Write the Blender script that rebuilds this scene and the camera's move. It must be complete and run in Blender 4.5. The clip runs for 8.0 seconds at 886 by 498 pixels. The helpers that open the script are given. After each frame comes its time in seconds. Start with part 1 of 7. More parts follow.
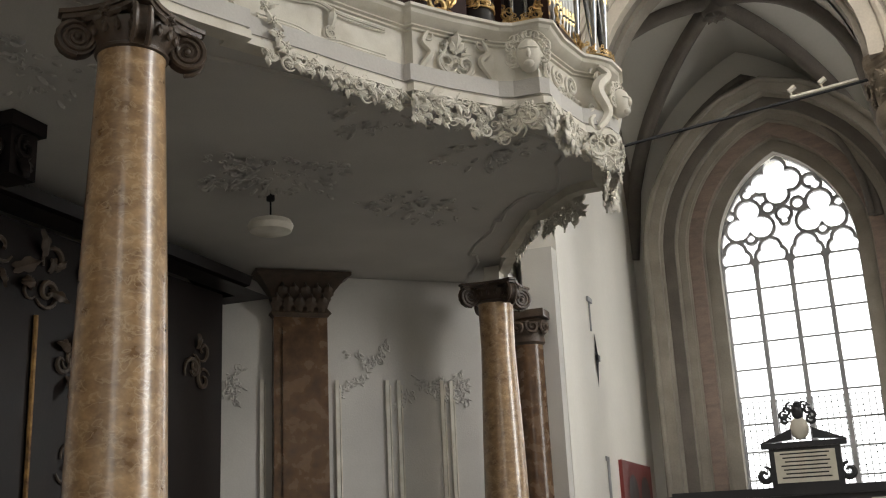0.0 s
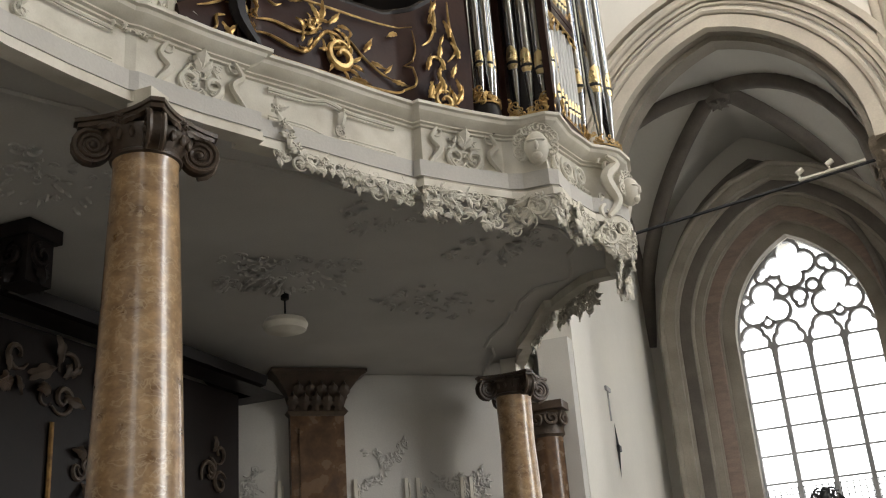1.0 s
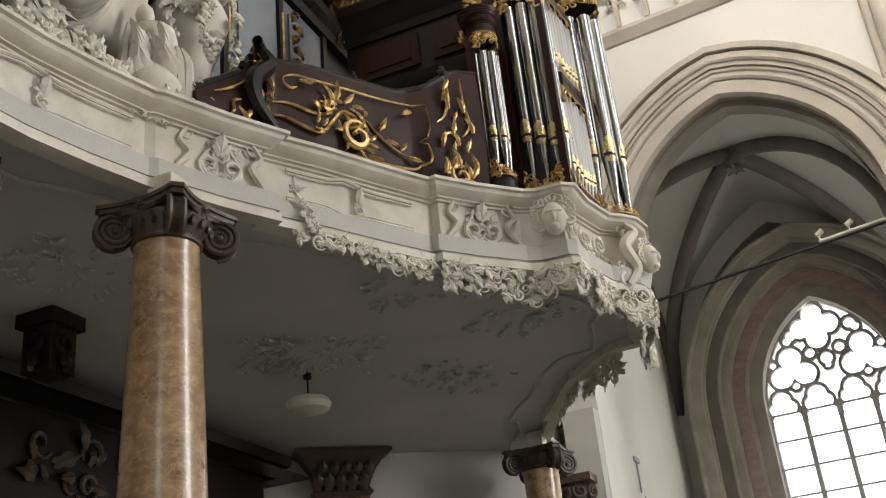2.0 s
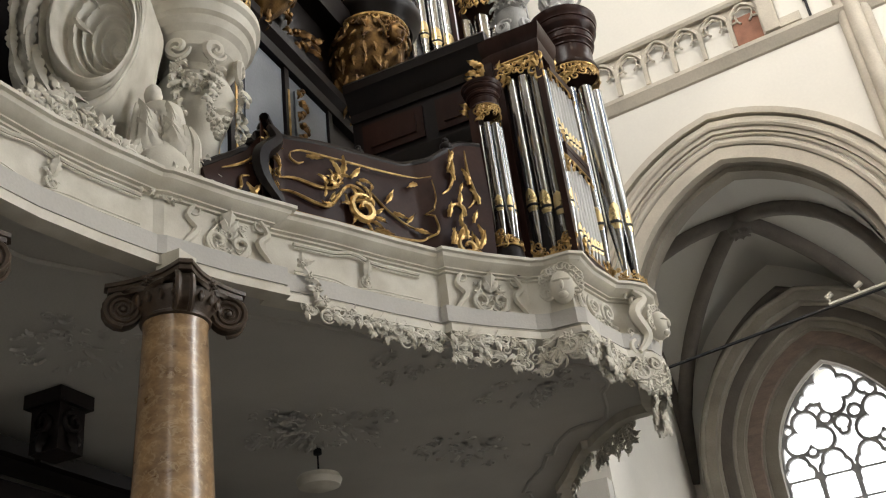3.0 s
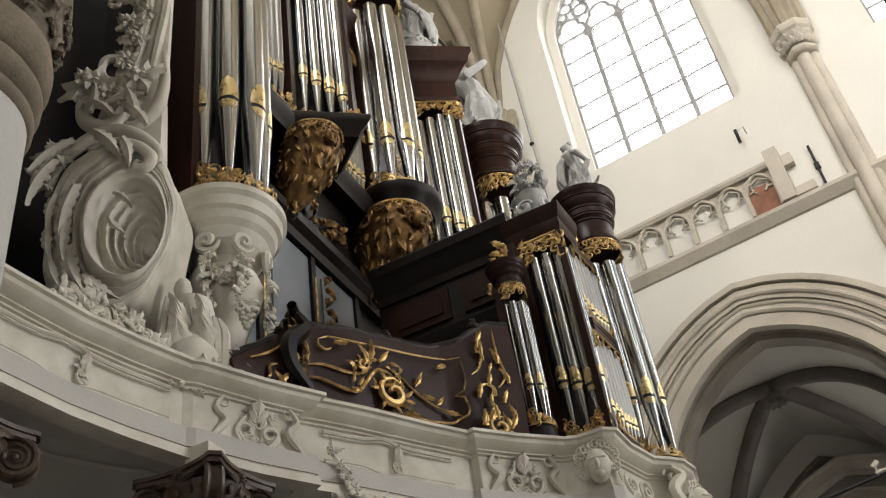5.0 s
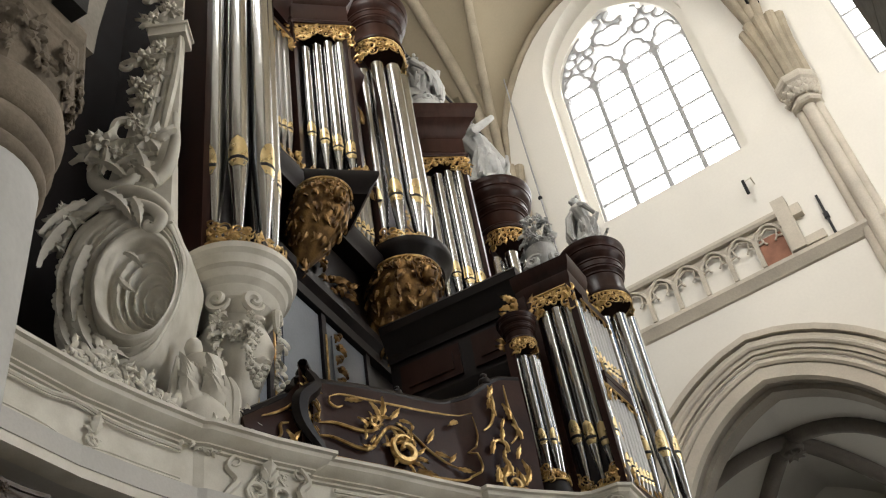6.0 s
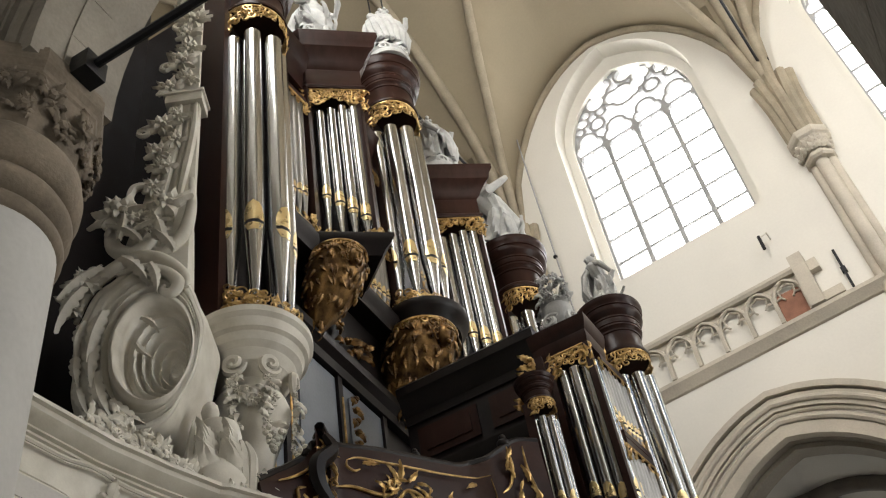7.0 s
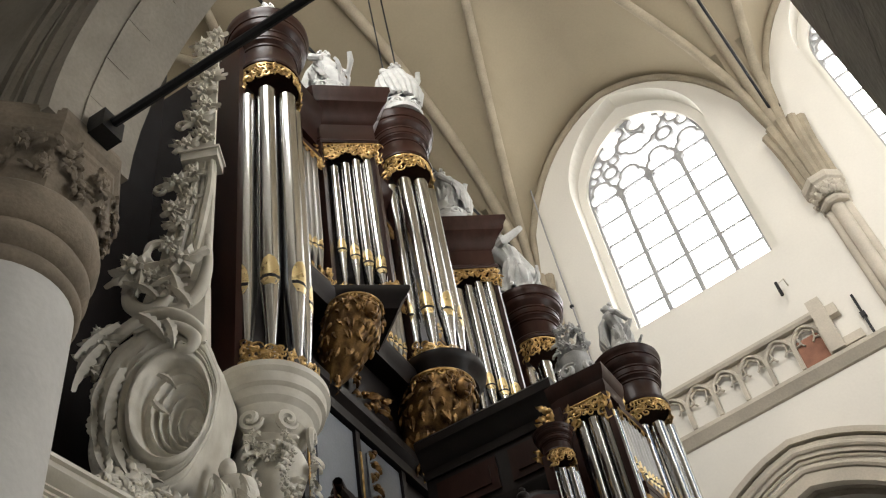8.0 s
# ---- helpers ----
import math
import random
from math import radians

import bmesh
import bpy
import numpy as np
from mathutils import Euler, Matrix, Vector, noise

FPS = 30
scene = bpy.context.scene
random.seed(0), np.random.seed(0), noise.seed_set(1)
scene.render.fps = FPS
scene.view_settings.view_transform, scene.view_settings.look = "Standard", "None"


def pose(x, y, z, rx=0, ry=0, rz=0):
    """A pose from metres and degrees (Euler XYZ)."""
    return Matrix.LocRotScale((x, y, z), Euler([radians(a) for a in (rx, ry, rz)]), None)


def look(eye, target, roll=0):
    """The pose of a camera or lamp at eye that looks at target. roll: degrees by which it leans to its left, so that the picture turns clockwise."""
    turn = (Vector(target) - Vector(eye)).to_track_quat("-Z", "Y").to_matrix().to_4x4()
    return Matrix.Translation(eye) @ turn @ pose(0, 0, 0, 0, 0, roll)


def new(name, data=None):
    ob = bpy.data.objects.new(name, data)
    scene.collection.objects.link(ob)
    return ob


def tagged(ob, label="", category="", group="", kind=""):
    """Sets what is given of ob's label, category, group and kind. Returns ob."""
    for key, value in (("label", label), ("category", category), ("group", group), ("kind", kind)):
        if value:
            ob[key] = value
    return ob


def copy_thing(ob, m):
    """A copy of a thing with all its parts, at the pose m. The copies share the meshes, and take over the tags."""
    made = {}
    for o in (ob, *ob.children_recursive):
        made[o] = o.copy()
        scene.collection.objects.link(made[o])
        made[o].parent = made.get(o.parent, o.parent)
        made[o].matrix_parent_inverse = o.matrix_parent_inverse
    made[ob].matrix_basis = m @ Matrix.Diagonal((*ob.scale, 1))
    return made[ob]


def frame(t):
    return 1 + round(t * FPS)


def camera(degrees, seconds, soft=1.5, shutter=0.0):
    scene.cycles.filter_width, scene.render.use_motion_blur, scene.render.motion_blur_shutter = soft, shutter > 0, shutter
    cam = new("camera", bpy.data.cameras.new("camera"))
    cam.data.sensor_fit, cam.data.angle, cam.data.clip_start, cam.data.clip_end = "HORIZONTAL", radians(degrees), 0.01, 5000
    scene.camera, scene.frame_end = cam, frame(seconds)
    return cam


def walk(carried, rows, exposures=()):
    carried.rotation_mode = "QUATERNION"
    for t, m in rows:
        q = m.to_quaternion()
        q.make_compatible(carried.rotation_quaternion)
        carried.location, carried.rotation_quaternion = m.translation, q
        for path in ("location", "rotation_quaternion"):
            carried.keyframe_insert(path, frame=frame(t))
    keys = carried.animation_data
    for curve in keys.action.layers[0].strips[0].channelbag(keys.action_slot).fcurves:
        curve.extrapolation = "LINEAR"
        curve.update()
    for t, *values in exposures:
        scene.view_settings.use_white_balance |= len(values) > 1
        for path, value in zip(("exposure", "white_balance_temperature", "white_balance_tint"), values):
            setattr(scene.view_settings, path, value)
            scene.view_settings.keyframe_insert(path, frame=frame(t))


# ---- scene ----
cam = camera(46.2, 8.0, 1.15)
EYE = (0.0, 0.0, 1.6)
# The camera stands in the aisle and tilts up: seconds, rx, ry, rz in degrees (x runs along the nave, y across it).
ROWS = [
    (0.0, 105.611, 2.590, 20.723), (0.5, 107.964, 3.305, 21.257), (1.0, 110.839, 4.122, 22.034), (1.5, 113.122, 4.927, 23.067),
    (3.0, 119.091, 6.406, 24.778), (3.5, 121.657, 6.829, 25.334), (4.0, 124.939, 7.045, 26.015), (4.5, 127.491, 7.308, 26.769),
    (6.0, 132.544, 7.830, 28.381), (6.5, 134.348, 7.952, 28.975), (7.0, 136.046, 7.855, 29.615), (7.5, 137.790, 7.800, 30.244),
    (8.0, 139.079, 7.899, 30.939),
]
EXPOSURES = [(0.0, 0.72), (1.5, 0.7), (3.5, 0.66), (4.5, 0.45), (6.0, 0.3), (8.0, 0.27)]
walk(cam, [(t, pose(*EYE, rx, ry, rz)) for t, rx, ry, rz in ROWS], EXPOSURES)

# ---- world, lamps, exposure ----
world = bpy.data.worlds.new("overcast_sky")
scene.world = world
world.use_nodes = True
wn = world.node_tree.nodes
sky = wn.new("ShaderNodeTexSky")
sky.sky_type, sky.sun_disc, sky.sun_elevation, sky.sun_rotation = "NISHITA", False, radians(38), radians(200)
sky.air_density, sky.dust_density = 1.0, 4.0
world.node_tree.links.new(sky.outputs[0], wn["Background"].inputs[0])
wn["Background"].inputs[1].default_value = 0.15
sun_data = bpy.data.lights.new("sun", "SUN")
sun_data.energy, sun_data.angle, sun_data.color = 1.0, radians(20), (1.0, 0.96, 0.9)
sun = new("sun", sun_data)
sun.matrix_world = look((0, 60, 50), (0, 0, 0))


def area_lamp(name, x, y, z, w, h, face, power):
    """An area lamp for a window's daylight or for added fill; face is the way it shines."""
    d = bpy.data.lights.new(name, "AREA")
    d.shape, d.size, d.size_y, d.energy, d.color = "RECTANGLE", w, h, power, (1.0, 0.985, 0.96)
    new(name, d).matrix_world = look((x, y, z), (x + face[0], y + face[1], z + face[2]))


# ---- materials ----
def material(name, base, rough=0.6, metal=0.0, vary=0.25, scale=3.0, grain=60.0, bump=0.15, tint=None, stretch=(1, 1, 1), spec=0.5):
    m = bpy.data.materials.new(name)
    m.use_nodes = True
    nt = m.node_tree
    b = nt.nodes["Principled BSDF"]
    tc = nt.nodes.new("ShaderNodeTexCoord")
    mp = nt.nodes.new("ShaderNodeMapping")
    mp.inputs["Scale"].default_value = stretch
    nt.links.new(tc.outputs["Object"], mp.inputs[0])
    n1, n2 = nt.nodes.new("ShaderNodeTexNoise"), nt.nodes.new("ShaderNodeTexNoise")
    for n, s, dt in ((n1, scale, 5.0), (n2, grain, 3.0)):
        n.inputs["Scale"].default_value, n.inputs["Detail"].default_value = s, dt
        nt.links.new(mp.outputs[0], n.inputs["Vector"])
    ramp = nt.nodes.new("ShaderNodeValToRGB")
    lo = tint or tuple(c * (1 - vary) for c in base)
    ramp.color_ramp.elements[0].color, ramp.color_ramp.elements[1].color = (*lo, 1), (*base, 1)
    ramp.color_ramp.elements[0].position, ramp.color_ramp.elements[1].position = 0.3, 0.65
    nt.links.new(n1.outputs[0], ramp.inputs[0])
    mix = nt.nodes.new("ShaderNodeMixRGB")
    mix.blend_type = "MULTIPLY"
    mix.inputs[0].default_value = vary
    nt.links.new(ramp.outputs[0], mix.inputs[1])
    nt.links.new(n2.outputs[0], mix.inputs[2])
    nt.links.new(mix.outputs[0], b.inputs["Base Color"])
    rr = nt.nodes.new("ShaderNodeMapRange")
    rr.inputs[3].default_value, rr.inputs[4].default_value = max(0.02, rough - 0.1), min(1, rough + 0.12)
    nt.links.new(n1.outputs[0], rr.inputs[0])
    nt.links.new(rr.outputs[0], b.inputs["Roughness"])
    b.inputs["Metallic"].default_value = metal
    b.inputs["Specular IOR Level"].default_value = spec
    bp = nt.nodes.new("ShaderNodeBump")
    bp.inputs["Strength"].default_value, bp.inputs["Distance"].default_value = bump, 0.01
    nt.links.new(n2.outputs[0], bp.inputs["Height"])
    nt.links.new(bp.outputs[0], b.inputs["Normal"])
    return m


WALL = material("limewashed_plaster", (0.80, 0.77, 0.70), 0.85, vary=0.08, scale=0.7, grain=25)
STONE = material("sandstone", (0.64, 0.58, 0.48), 0.85, vary=0.25, scale=1.6, grain=40, bump=0.3)
GREYSTONE = material("grey_limestone", (0.39, 0.35, 0.29), 0.85, vary=0.3, scale=2.0, grain=40, bump=0.3)
RIBSTONE = material("tan_rib_sandstone", (0.44, 0.375, 0.275), 0.88, vary=0.3, scale=2.5, grain=40, bump=0.3)
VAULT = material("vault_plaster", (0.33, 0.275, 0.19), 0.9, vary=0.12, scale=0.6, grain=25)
AISLERIB = material("dark_grey_rib_stone", (0.20, 0.175, 0.15), 0.88, vary=0.3, scale=2.5, grain=40, bump=0.3)
AISLEVAULT = material("aisle_vault_plaster", (0.62, 0.60, 0.55), 0.9, vary=0.1, scale=0.6, grain=25)
STUCCO = material("white_painted_woodwork", (0.77, 0.735, 0.645), 0.62, vary=0.12, scale=5, grain=90, bump=0.08, tint=(0.60, 0.56, 0.47), spec=0.3)
SOFFIT = material("grey_white_stucco", (0.60, 0.58, 0.54), 0.8, vary=0.14, scale=1.3, grain=60)
WOOD = material("dark_mahogany", (0.042, 0.017, 0.012), 0.33, spec=0.18, vary=0.4, scale=4, grain=40, bump=0.05, stretch=(3, 3, 0.4))
BROWNWOOD = material("brown_stained_oak", (0.048, 0.019, 0.012), 0.4, spec=0.22, vary=0.4, scale=4, grain=40, bump=0.05)
BLACKWOOD = material("black_stained_oak", (0.014, 0.009, 0.008), 0.4, spec=0.25, vary=0.4, scale=4, grain=40, bump=0.05)
GOLD = material("gilding", (0.80, 0.56, 0.24), 0.32, 0.9, vary=0.35, scale=14, grain=80, bump=0.2, tint=(0.42, 0.25, 0.09))
OLDGOLD = material("brown_old_gilding", (0.40, 0.23, 0.08), 0.40, 0.75, vary=0.45, scale=10, grain=70, bump=0.25, tint=(0.07, 0.035, 0.018))
TIN = material("tin_pipe_metal", (0.58, 0.58, 0.57), 0.17, 1.0, vary=0.16, scale=5, grain=50, bump=0.02, stretch=(1, 1, 0.15))
LIPGOLD = material("pale_polished_gilding", (0.86, 0.68, 0.36), 0.28, 0.9, vary=0.12, scale=14, grain=80, bump=0.05)
DULLTIN = material("dull_grey_pipe_metal", (0.40, 0.39, 0.37), 0.36, 1.0, vary=0.2, scale=5, grain=50, bump=0.02, stretch=(1, 1, 0.15))
IRON = material("black_iron", (0.02, 0.02, 0.022), 0.5, 0.5, vary=0.3)
BRONZECAP = material("brown_stained_carving", (0.11, 0.075, 0.05), 0.42, vary=0.4, scale=9, grain=60, bump=0.2)
LEAD = material("window_stone_tracery", (0.44, 0.44, 0.44), 0.8, vary=0.2)
STATUE = material("grey_white_statue", (0.60, 0.60, 0.58), 0.6, vary=0.25, scale=8, grain=60)
FLOOR = material("grey_stone_floor", (0.25, 0.24, 0.22), 0.6, vary=0.3, scale=1.0, grain=30)
BLUEWOOD = material("blue_grey_paint", (0.20, 0.22, 0.25), 0.4, vary=0.2, scale=3, grain=40)


def marble(name):
    m = material(name, (0.56, 0.36, 0.18), 0.3, vary=0.45, scale=9.0, grain=45, bump=0.02, tint=(0.27, 0.16, 0.08), stretch=(1, 1, 1.4))
    nt = m.node_tree
    b = nt.nodes["Principled BSDF"]
    tc = nt.nodes["Texture Coordinate"]
    vo = nt.nodes.new("ShaderNodeTexNoise")
    vo.inputs["Scale"].default_value, vo.inputs["Detail"].default_value, vo.inputs["Distortion"].default_value = 15.0, 9, 0.6
    nt.links.new(nt.nodes["Mapping"].outputs[0], vo.inputs["Vector"])
    rp = nt.nodes.new("ShaderNodeValToRGB")
    e = rp.color_ramp.elements
    e[0].position, e[0].color = 0.52, (0, 0, 0, 1)
    e[1].position, e[1].color = 0.58, (0.45, 0.45, 0.45, 1)
    x = rp.color_ramp.elements.new(0.62)
    x.color = (0, 0, 0, 1)
    nt.links.new(vo.outputs[0], rp.inputs[0])
    mx = nt.nodes.new("ShaderNodeMixRGB")
    mx.inputs[2].default_value = (0.62, 0.47, 0.29, 1)
    old = b.inputs["Base Color"].links[0].from_socket
    nt.links.new(rp.outputs[0], mx.inputs[0])
    nt.links.new(old, mx.inputs[1])
    nt.links.new(mx.outputs[0], b.inputs["Base Color"])
    b.inputs["Coat Weight"].default_value = 0.9
    b.inputs["Coat Roughness"].default_value = 0.2
    return m


MARBLE = marble("brown_veined_marble")
# darker copy of the brown marble: the shade under the gallery is in its colour
SHADEDMARBLE = material("shaded_brown_marble", (0.20, 0.115, 0.06), 0.25, vary=0.4, scale=6.0, grain=30, bump=0.02, tint=(0.09, 0.05, 0.03))
GLASS = bpy.data.materials.new("window_glass")
GLASS.use_nodes = True
gb = GLASS.node_tree.nodes["Principled BSDF"]
gb.inputs["Transmission Weight"].default_value, gb.inputs["Roughness"].default_value, gb.inputs["IOR"].default_value = 1.0, 0.05, 1.02


# ---- mesh helpers ----
class Shape:
    """Vertices and faces gathered for one mesh."""

    def __init__(self):
        self.v, self.f = [], []

    def add(self, verts, faces, m=None):
        n = len(self.v)
        self.v += [tuple(m @ Vector(p)) for p in verts] if m is not None else [tuple(p) for p in verts]
        self.f += [tuple(i + n for i in f) for f in faces]
        return self

    def box(self, x0, y0, z0, x1, y1, z1, m=None):
        p = [(x, y, z) for z in (z0, z1) for y in (y0, y1) for x in (x0, x1)]
        return self.add(p, [(0, 2, 3, 1), (4, 5, 7, 6), (0, 1, 5, 4), (2, 6, 7, 3), (0, 4, 6, 2), (1, 3, 7, 5)], m)

    def lathe(self, prof, seg=32, m=None, a0=0.0, a1=360.0, phase=0.0):
        full = abs(a1 - a0) > 359
        k = seg if full else seg + 1
        v = []
        for r, z in prof:
            for i in range(k):
                a = radians(a0 + (a1 - a0) * i / seg + phase)
                v.append((r * math.cos(a), r * math.sin(a), z))
        f = []
        for j in range(len(prof) - 1):
            for i in range(seg):
                a, b = j * k + i, j * k + (i + 1) % k
                f.append((a, b, b + k, a + k))
        if full:
            f += [tuple(range(k))[::-1], tuple(range((len(prof) - 1) * k, len(prof) * k))]
        return self.add(v, f, m)

    def prism(self, poly, z0, z1, m=None):
        n = len(poly)
        v = [(x, y, z0) for x, y in poly] + [(x, y, z1) for x, y in poly]
        f = [tuple(range(n))[::-1], tuple(range(n, 2 * n))] + [(i, (i + 1) % n, (i + 1) % n + n, i + n) for i in range(n)]
        return self.add(v, f, m)

    def sweep(self, path, prof, closed_prof=True, closed_path=False, m=None):
        """A profile of (outwards, z) carried along a plan path; outwards is to the right of the way."""
        n, k = len(path), len(prof)
        v = []
        for i, (x, y) in enumerate(path):
            a = path[(i - 1) % n] if (closed_path or i) else path[i]
            b = path[(i + 1) % n] if (closed_path or i < n - 1) else path[i]
            d1, d2 = Vector((x - a[0], y - a[1])), Vector((b[0] - x, b[1] - y))
            d1 = d1.normalized() if d1.length else d2.normalized()
            d2 = d2.normalized() if d2.length else d1
            t = (d1 + d2).normalized()
            nn = Vector((t.y, -t.x)) / max(0.5, t.dot(d1))
            v += [(x + nn.x * o, y + nn.y * o, z) for o, z in prof]
        f = []
        for i in range(n if closed_path else n - 1):
            for j in range(k if closed_prof else k - 1):
                p, q = i * k, ((i + 1) % n) * k
                f.append((p + j, q + j, q + (j + 1) % k, p + (j + 1) % k))
        if closed_prof and not closed_path:
            f += [tuple(range(k)), tuple(range((n - 1) * k, n * k))[::-1]]
        return self.add(v, f, m)

    def tube(self, pts, r, seg=6, flat=1.0, m=None, normal=None):
        """A round bar along 3D points; r is a number or one radius a point; flat squeezes it along normal."""
        n = len(pts)
        pts = [Vector(p) for p in pts]
        rs = r if isinstance(r, (list, tuple)) else [r] * n
        ref = Vector(normal) if normal else Vector((0.3, 0.5, 0.81))
        v = []
        for i, p in enumerate(pts):
            t = (pts[min(i + 1, n - 1)] - pts[max(i - 1, 0)]).normalized()
            s = t.cross(ref)
            s = s.normalized() if s.length > 1e-4 else t.orthogonal().normalized()
            u = s.cross(t)
            for j in range(seg):
                a = 2 * math.pi * j / seg
                v.append(p + s * (rs[i] * math.cos(a)) + u * (rs[i] * flat * math.sin(a)))
        f = [(i * seg + j, i * seg + (j + 1) % seg, (i + 1) * seg + (j + 1) % seg, (i + 1) * seg + j) for i in range(n - 1) for j in range(seg)]
        f += [tuple(range(seg))[::-1], tuple(range((n - 1) * seg, n * seg))]
        return self.add(v, f, m)

    def ball(self, c, r, seg=8, sc=(1, 1, 1), m=None):
        v, f, k = [], [], max(3, seg // 2 + 1)
        for j in range(k + 1):
            t = math.pi * j / k
            for i in range(seg):
                a = 2 * math.pi * i / seg
                v.append((c[0] + r * sc[0] * math.sin(t) * math.cos(a), c[1] + r * sc[1] * math.sin(t) * math.sin(a), c[2] + r * sc[2] * math.cos(t)))
        for j in range(k):
            for i in range(seg):
                f.append((j * seg + i, (j + 1) * seg + i, (j + 1) * seg + (i + 1) % seg, j * seg + (i + 1) % seg))
        return self.add(v, f, m)


def mesh_of(name, shape, mat, smooth=40, weld=False):
    me = bpy.data.meshes.new(name)
    me.from_pydata(shape.v, [], shape.f)
    if weld:
        bm = bmesh.new()
        bm.from_mesh(me)
        bmesh.ops.remove_doubles(bm, verts=bm.verts, dist=1e-4)
        bm.to_mesh(me)
        bm.free()
    me.materials.append(mat)
    if smooth:
        me.shade_smooth()
        me.set_sharp_from_angle(angle=radians(smooth))
    return me


def part(name, shape, mat, parent, label="", smooth=40):
    """One mesh object under a thing or a part."""
    ob = new(name, mesh_of(name, shape, mat, smooth))
    ob.parent = parent
    if label:
        tagged(ob, label)
    return ob


def thing(name, label, category, m=None, group="", kind=""):
    ob = tagged(new(name), label, category, group, kind)
    if m is not None:
        ob.matrix_world = m
    return ob


def structure(name, shape, mat, label, category, smooth=40):
    return tagged(new(name, mesh_of(name, shape, mat, smooth, category == "wall")), label, category, kind="structure")

# ---- structure ----
# the far wall and its aisle do not run quite parallel to the organ's axis: each block is built square and then turned about its west jamb
NAVE = Matrix.Translation((-2.08, 12.86, 0)) @ Matrix.Rotation(radians(-6.3), 4, "Z") @ Matrix.Translation((2.08, -12.86, 0))
AISLE = Matrix.Translation((-1.47, 17.85, 0)) @ Matrix.Rotation(radians(-4.0), 4, "Z") @ Matrix.Translation((1.47, -17.85, 0))


def swing(before, m):
    """Turns all top-level objects made since before."""
    for ob in list(scene.objects):
        if ob not in before and ob.parent is None:
            ob.matrix_basis = m @ ob.matrix_basis


YN, YF, XA, XB = 2.28, 12.4, -3.43, 1.45     # near arcade line, far wall face, two bay lines
BAY = XB - XA
YC = 7.3                                      # middle of the nave and of the organ


def arch_points(cx, half, spring, apex, n=12):
    """A pointed arch from its left springing over the apex to the right one, as (x, z)."""
    rise = apex - spring
    r = (half * half + rise * rise) / (2 * half)
    a1 = math.atan2(rise, r - half)
    left = [(cx - half + r - r * math.cos(a1 * i / n), spring + r * math.sin(a1 * i / n)) for i in range(n + 1)]
    return left + [(2 * cx - x, z) for x, z in left[-2::-1]]


def wall_with_openings(shape, x0, x1, z0, z1, y0, y1, openings):
    """A wall along x in columns, each opening (points of its outline from left to right, sill) cut through."""
    cuts = sorted({x0, x1, *[p[0] for o, s in openings for p in o]})
    for a, b in zip(cuts, cuts[1:]):
        if b - a < 1e-6:
            continue
        mid, hole = (a + b) / 2, None
        for o, s in openings:
            if o[0][0] < mid < o[-1][0]:
                def top(x, o=o):
                    for p, q in zip(o, o[1:]):
                        if p[0] - 1e-9 <= x <= q[0] + 1e-9 and q[0] > p[0] + 1e-9:
                            return p[1] + (q[1] - p[1]) * (x - p[0]) / (q[0] - p[0])
                    return o[0][1]
                hole = (s, top(a + 1e-7), top(b - 1e-7))
        spans = [((z0, z0), (z1, z1))] if hole is None else [((z0, z0), (hole[0], hole[0])), ((hole[1], hole[2]), (z1, z1))]
        for (la, lb), (ha, hb) in spans:
            if ha - la < 1e-4 and hb - lb < 1e-4:
                continue
            v = [(a, y0, la), (b, y0, lb), (b, y0, hb), (a, y0, ha), (a, y1, la), (b, y1, lb), (b, y1, hb), (a, y1, ha)]
            shape.add(v, [(0, 1, 2, 3), (5, 4, 7, 6), (4, 5, 1, 0), (3, 2, 6, 7), (4, 0, 3, 7), (1, 5, 6, 2)])
    return shape


def arch_mould(shape, pts, y0, steps):
    """Arch rings: each step is (outset, depth from y0, thickness) swept along the arch points in the plane y."""
    n = len(pts)
    for prof in steps:
        k = len(prof)
        v = []
        for i, (x, z) in enumerate(pts):
            a, b = pts[max(i - 1, 0)], pts[min(i + 1, n - 1)]
            t = Vector((b[0] - a[0], b[1] - a[1])).normalized()
            nx, nz = -t.y, t.x
            v += [(x + nx * o, y0 + d, z + nz * o) for o, d in prof]
        f = [(i * k + j, i * k + (j + 1) % k, (i + 1) * k + (j + 1) % k, (i + 1) * k + j) for i in range(n - 1) for j in range(k)]
        f += [tuple(range(k))[::-1], tuple(range((n - 1) * k, n * k))]
        shape.add(v, f)
    return shape


structure("floor", Shape().box(-20, -6, -0.2, 22, 24, 0), FLOOR, "worn grey stone slab church floor", "floor")

SPRING, APEX = 6.75, 9.1
FARC = -0.64                                  # middle of the far arch
far_arches = [(arch_points(FARC + BAY * k, 1.75, SPRING, 8.92), SPRING) for k in (-1, 0, 1, 2)]
mark = set(scene.objects)
# far nave wall: arcade below, clerestory above
W2C, W2H, WBAY = -0.856, 1.225, 4.66
recess = [arch_points(W2C + WBAY * k, 1.38, 16.2, 18.2, 14) for k in (0, 1, 2, 3)]
lower = wall_with_openings(Shape(), -8.2, 11.2, SPRING, 10.2, YF, YF + 0.6, far_arches)
structure("wall_south", lower, WALL, "cream limewashed nave wall above the arcade", "wall", 0)
upper = wall_with_openings(Shape(), -14, 17, 10.2, 19.6, YF, YF + 0.35, [(r, 12.6) for r in recess])
upper2 = wall_with_openings(Shape(), -14, 17, 10.2, 19.6, YF + 0.35, YF + 0.7, [(arch_points(W2C + WBAY * k, W2H, 16.15, 17.8, 14), 12.77) for k in (0, 1, 2, 3)])
structure("wall_south_clerestory", upper, WALL, "cream limewashed clerestory wall with window recesses", "wall", 0)
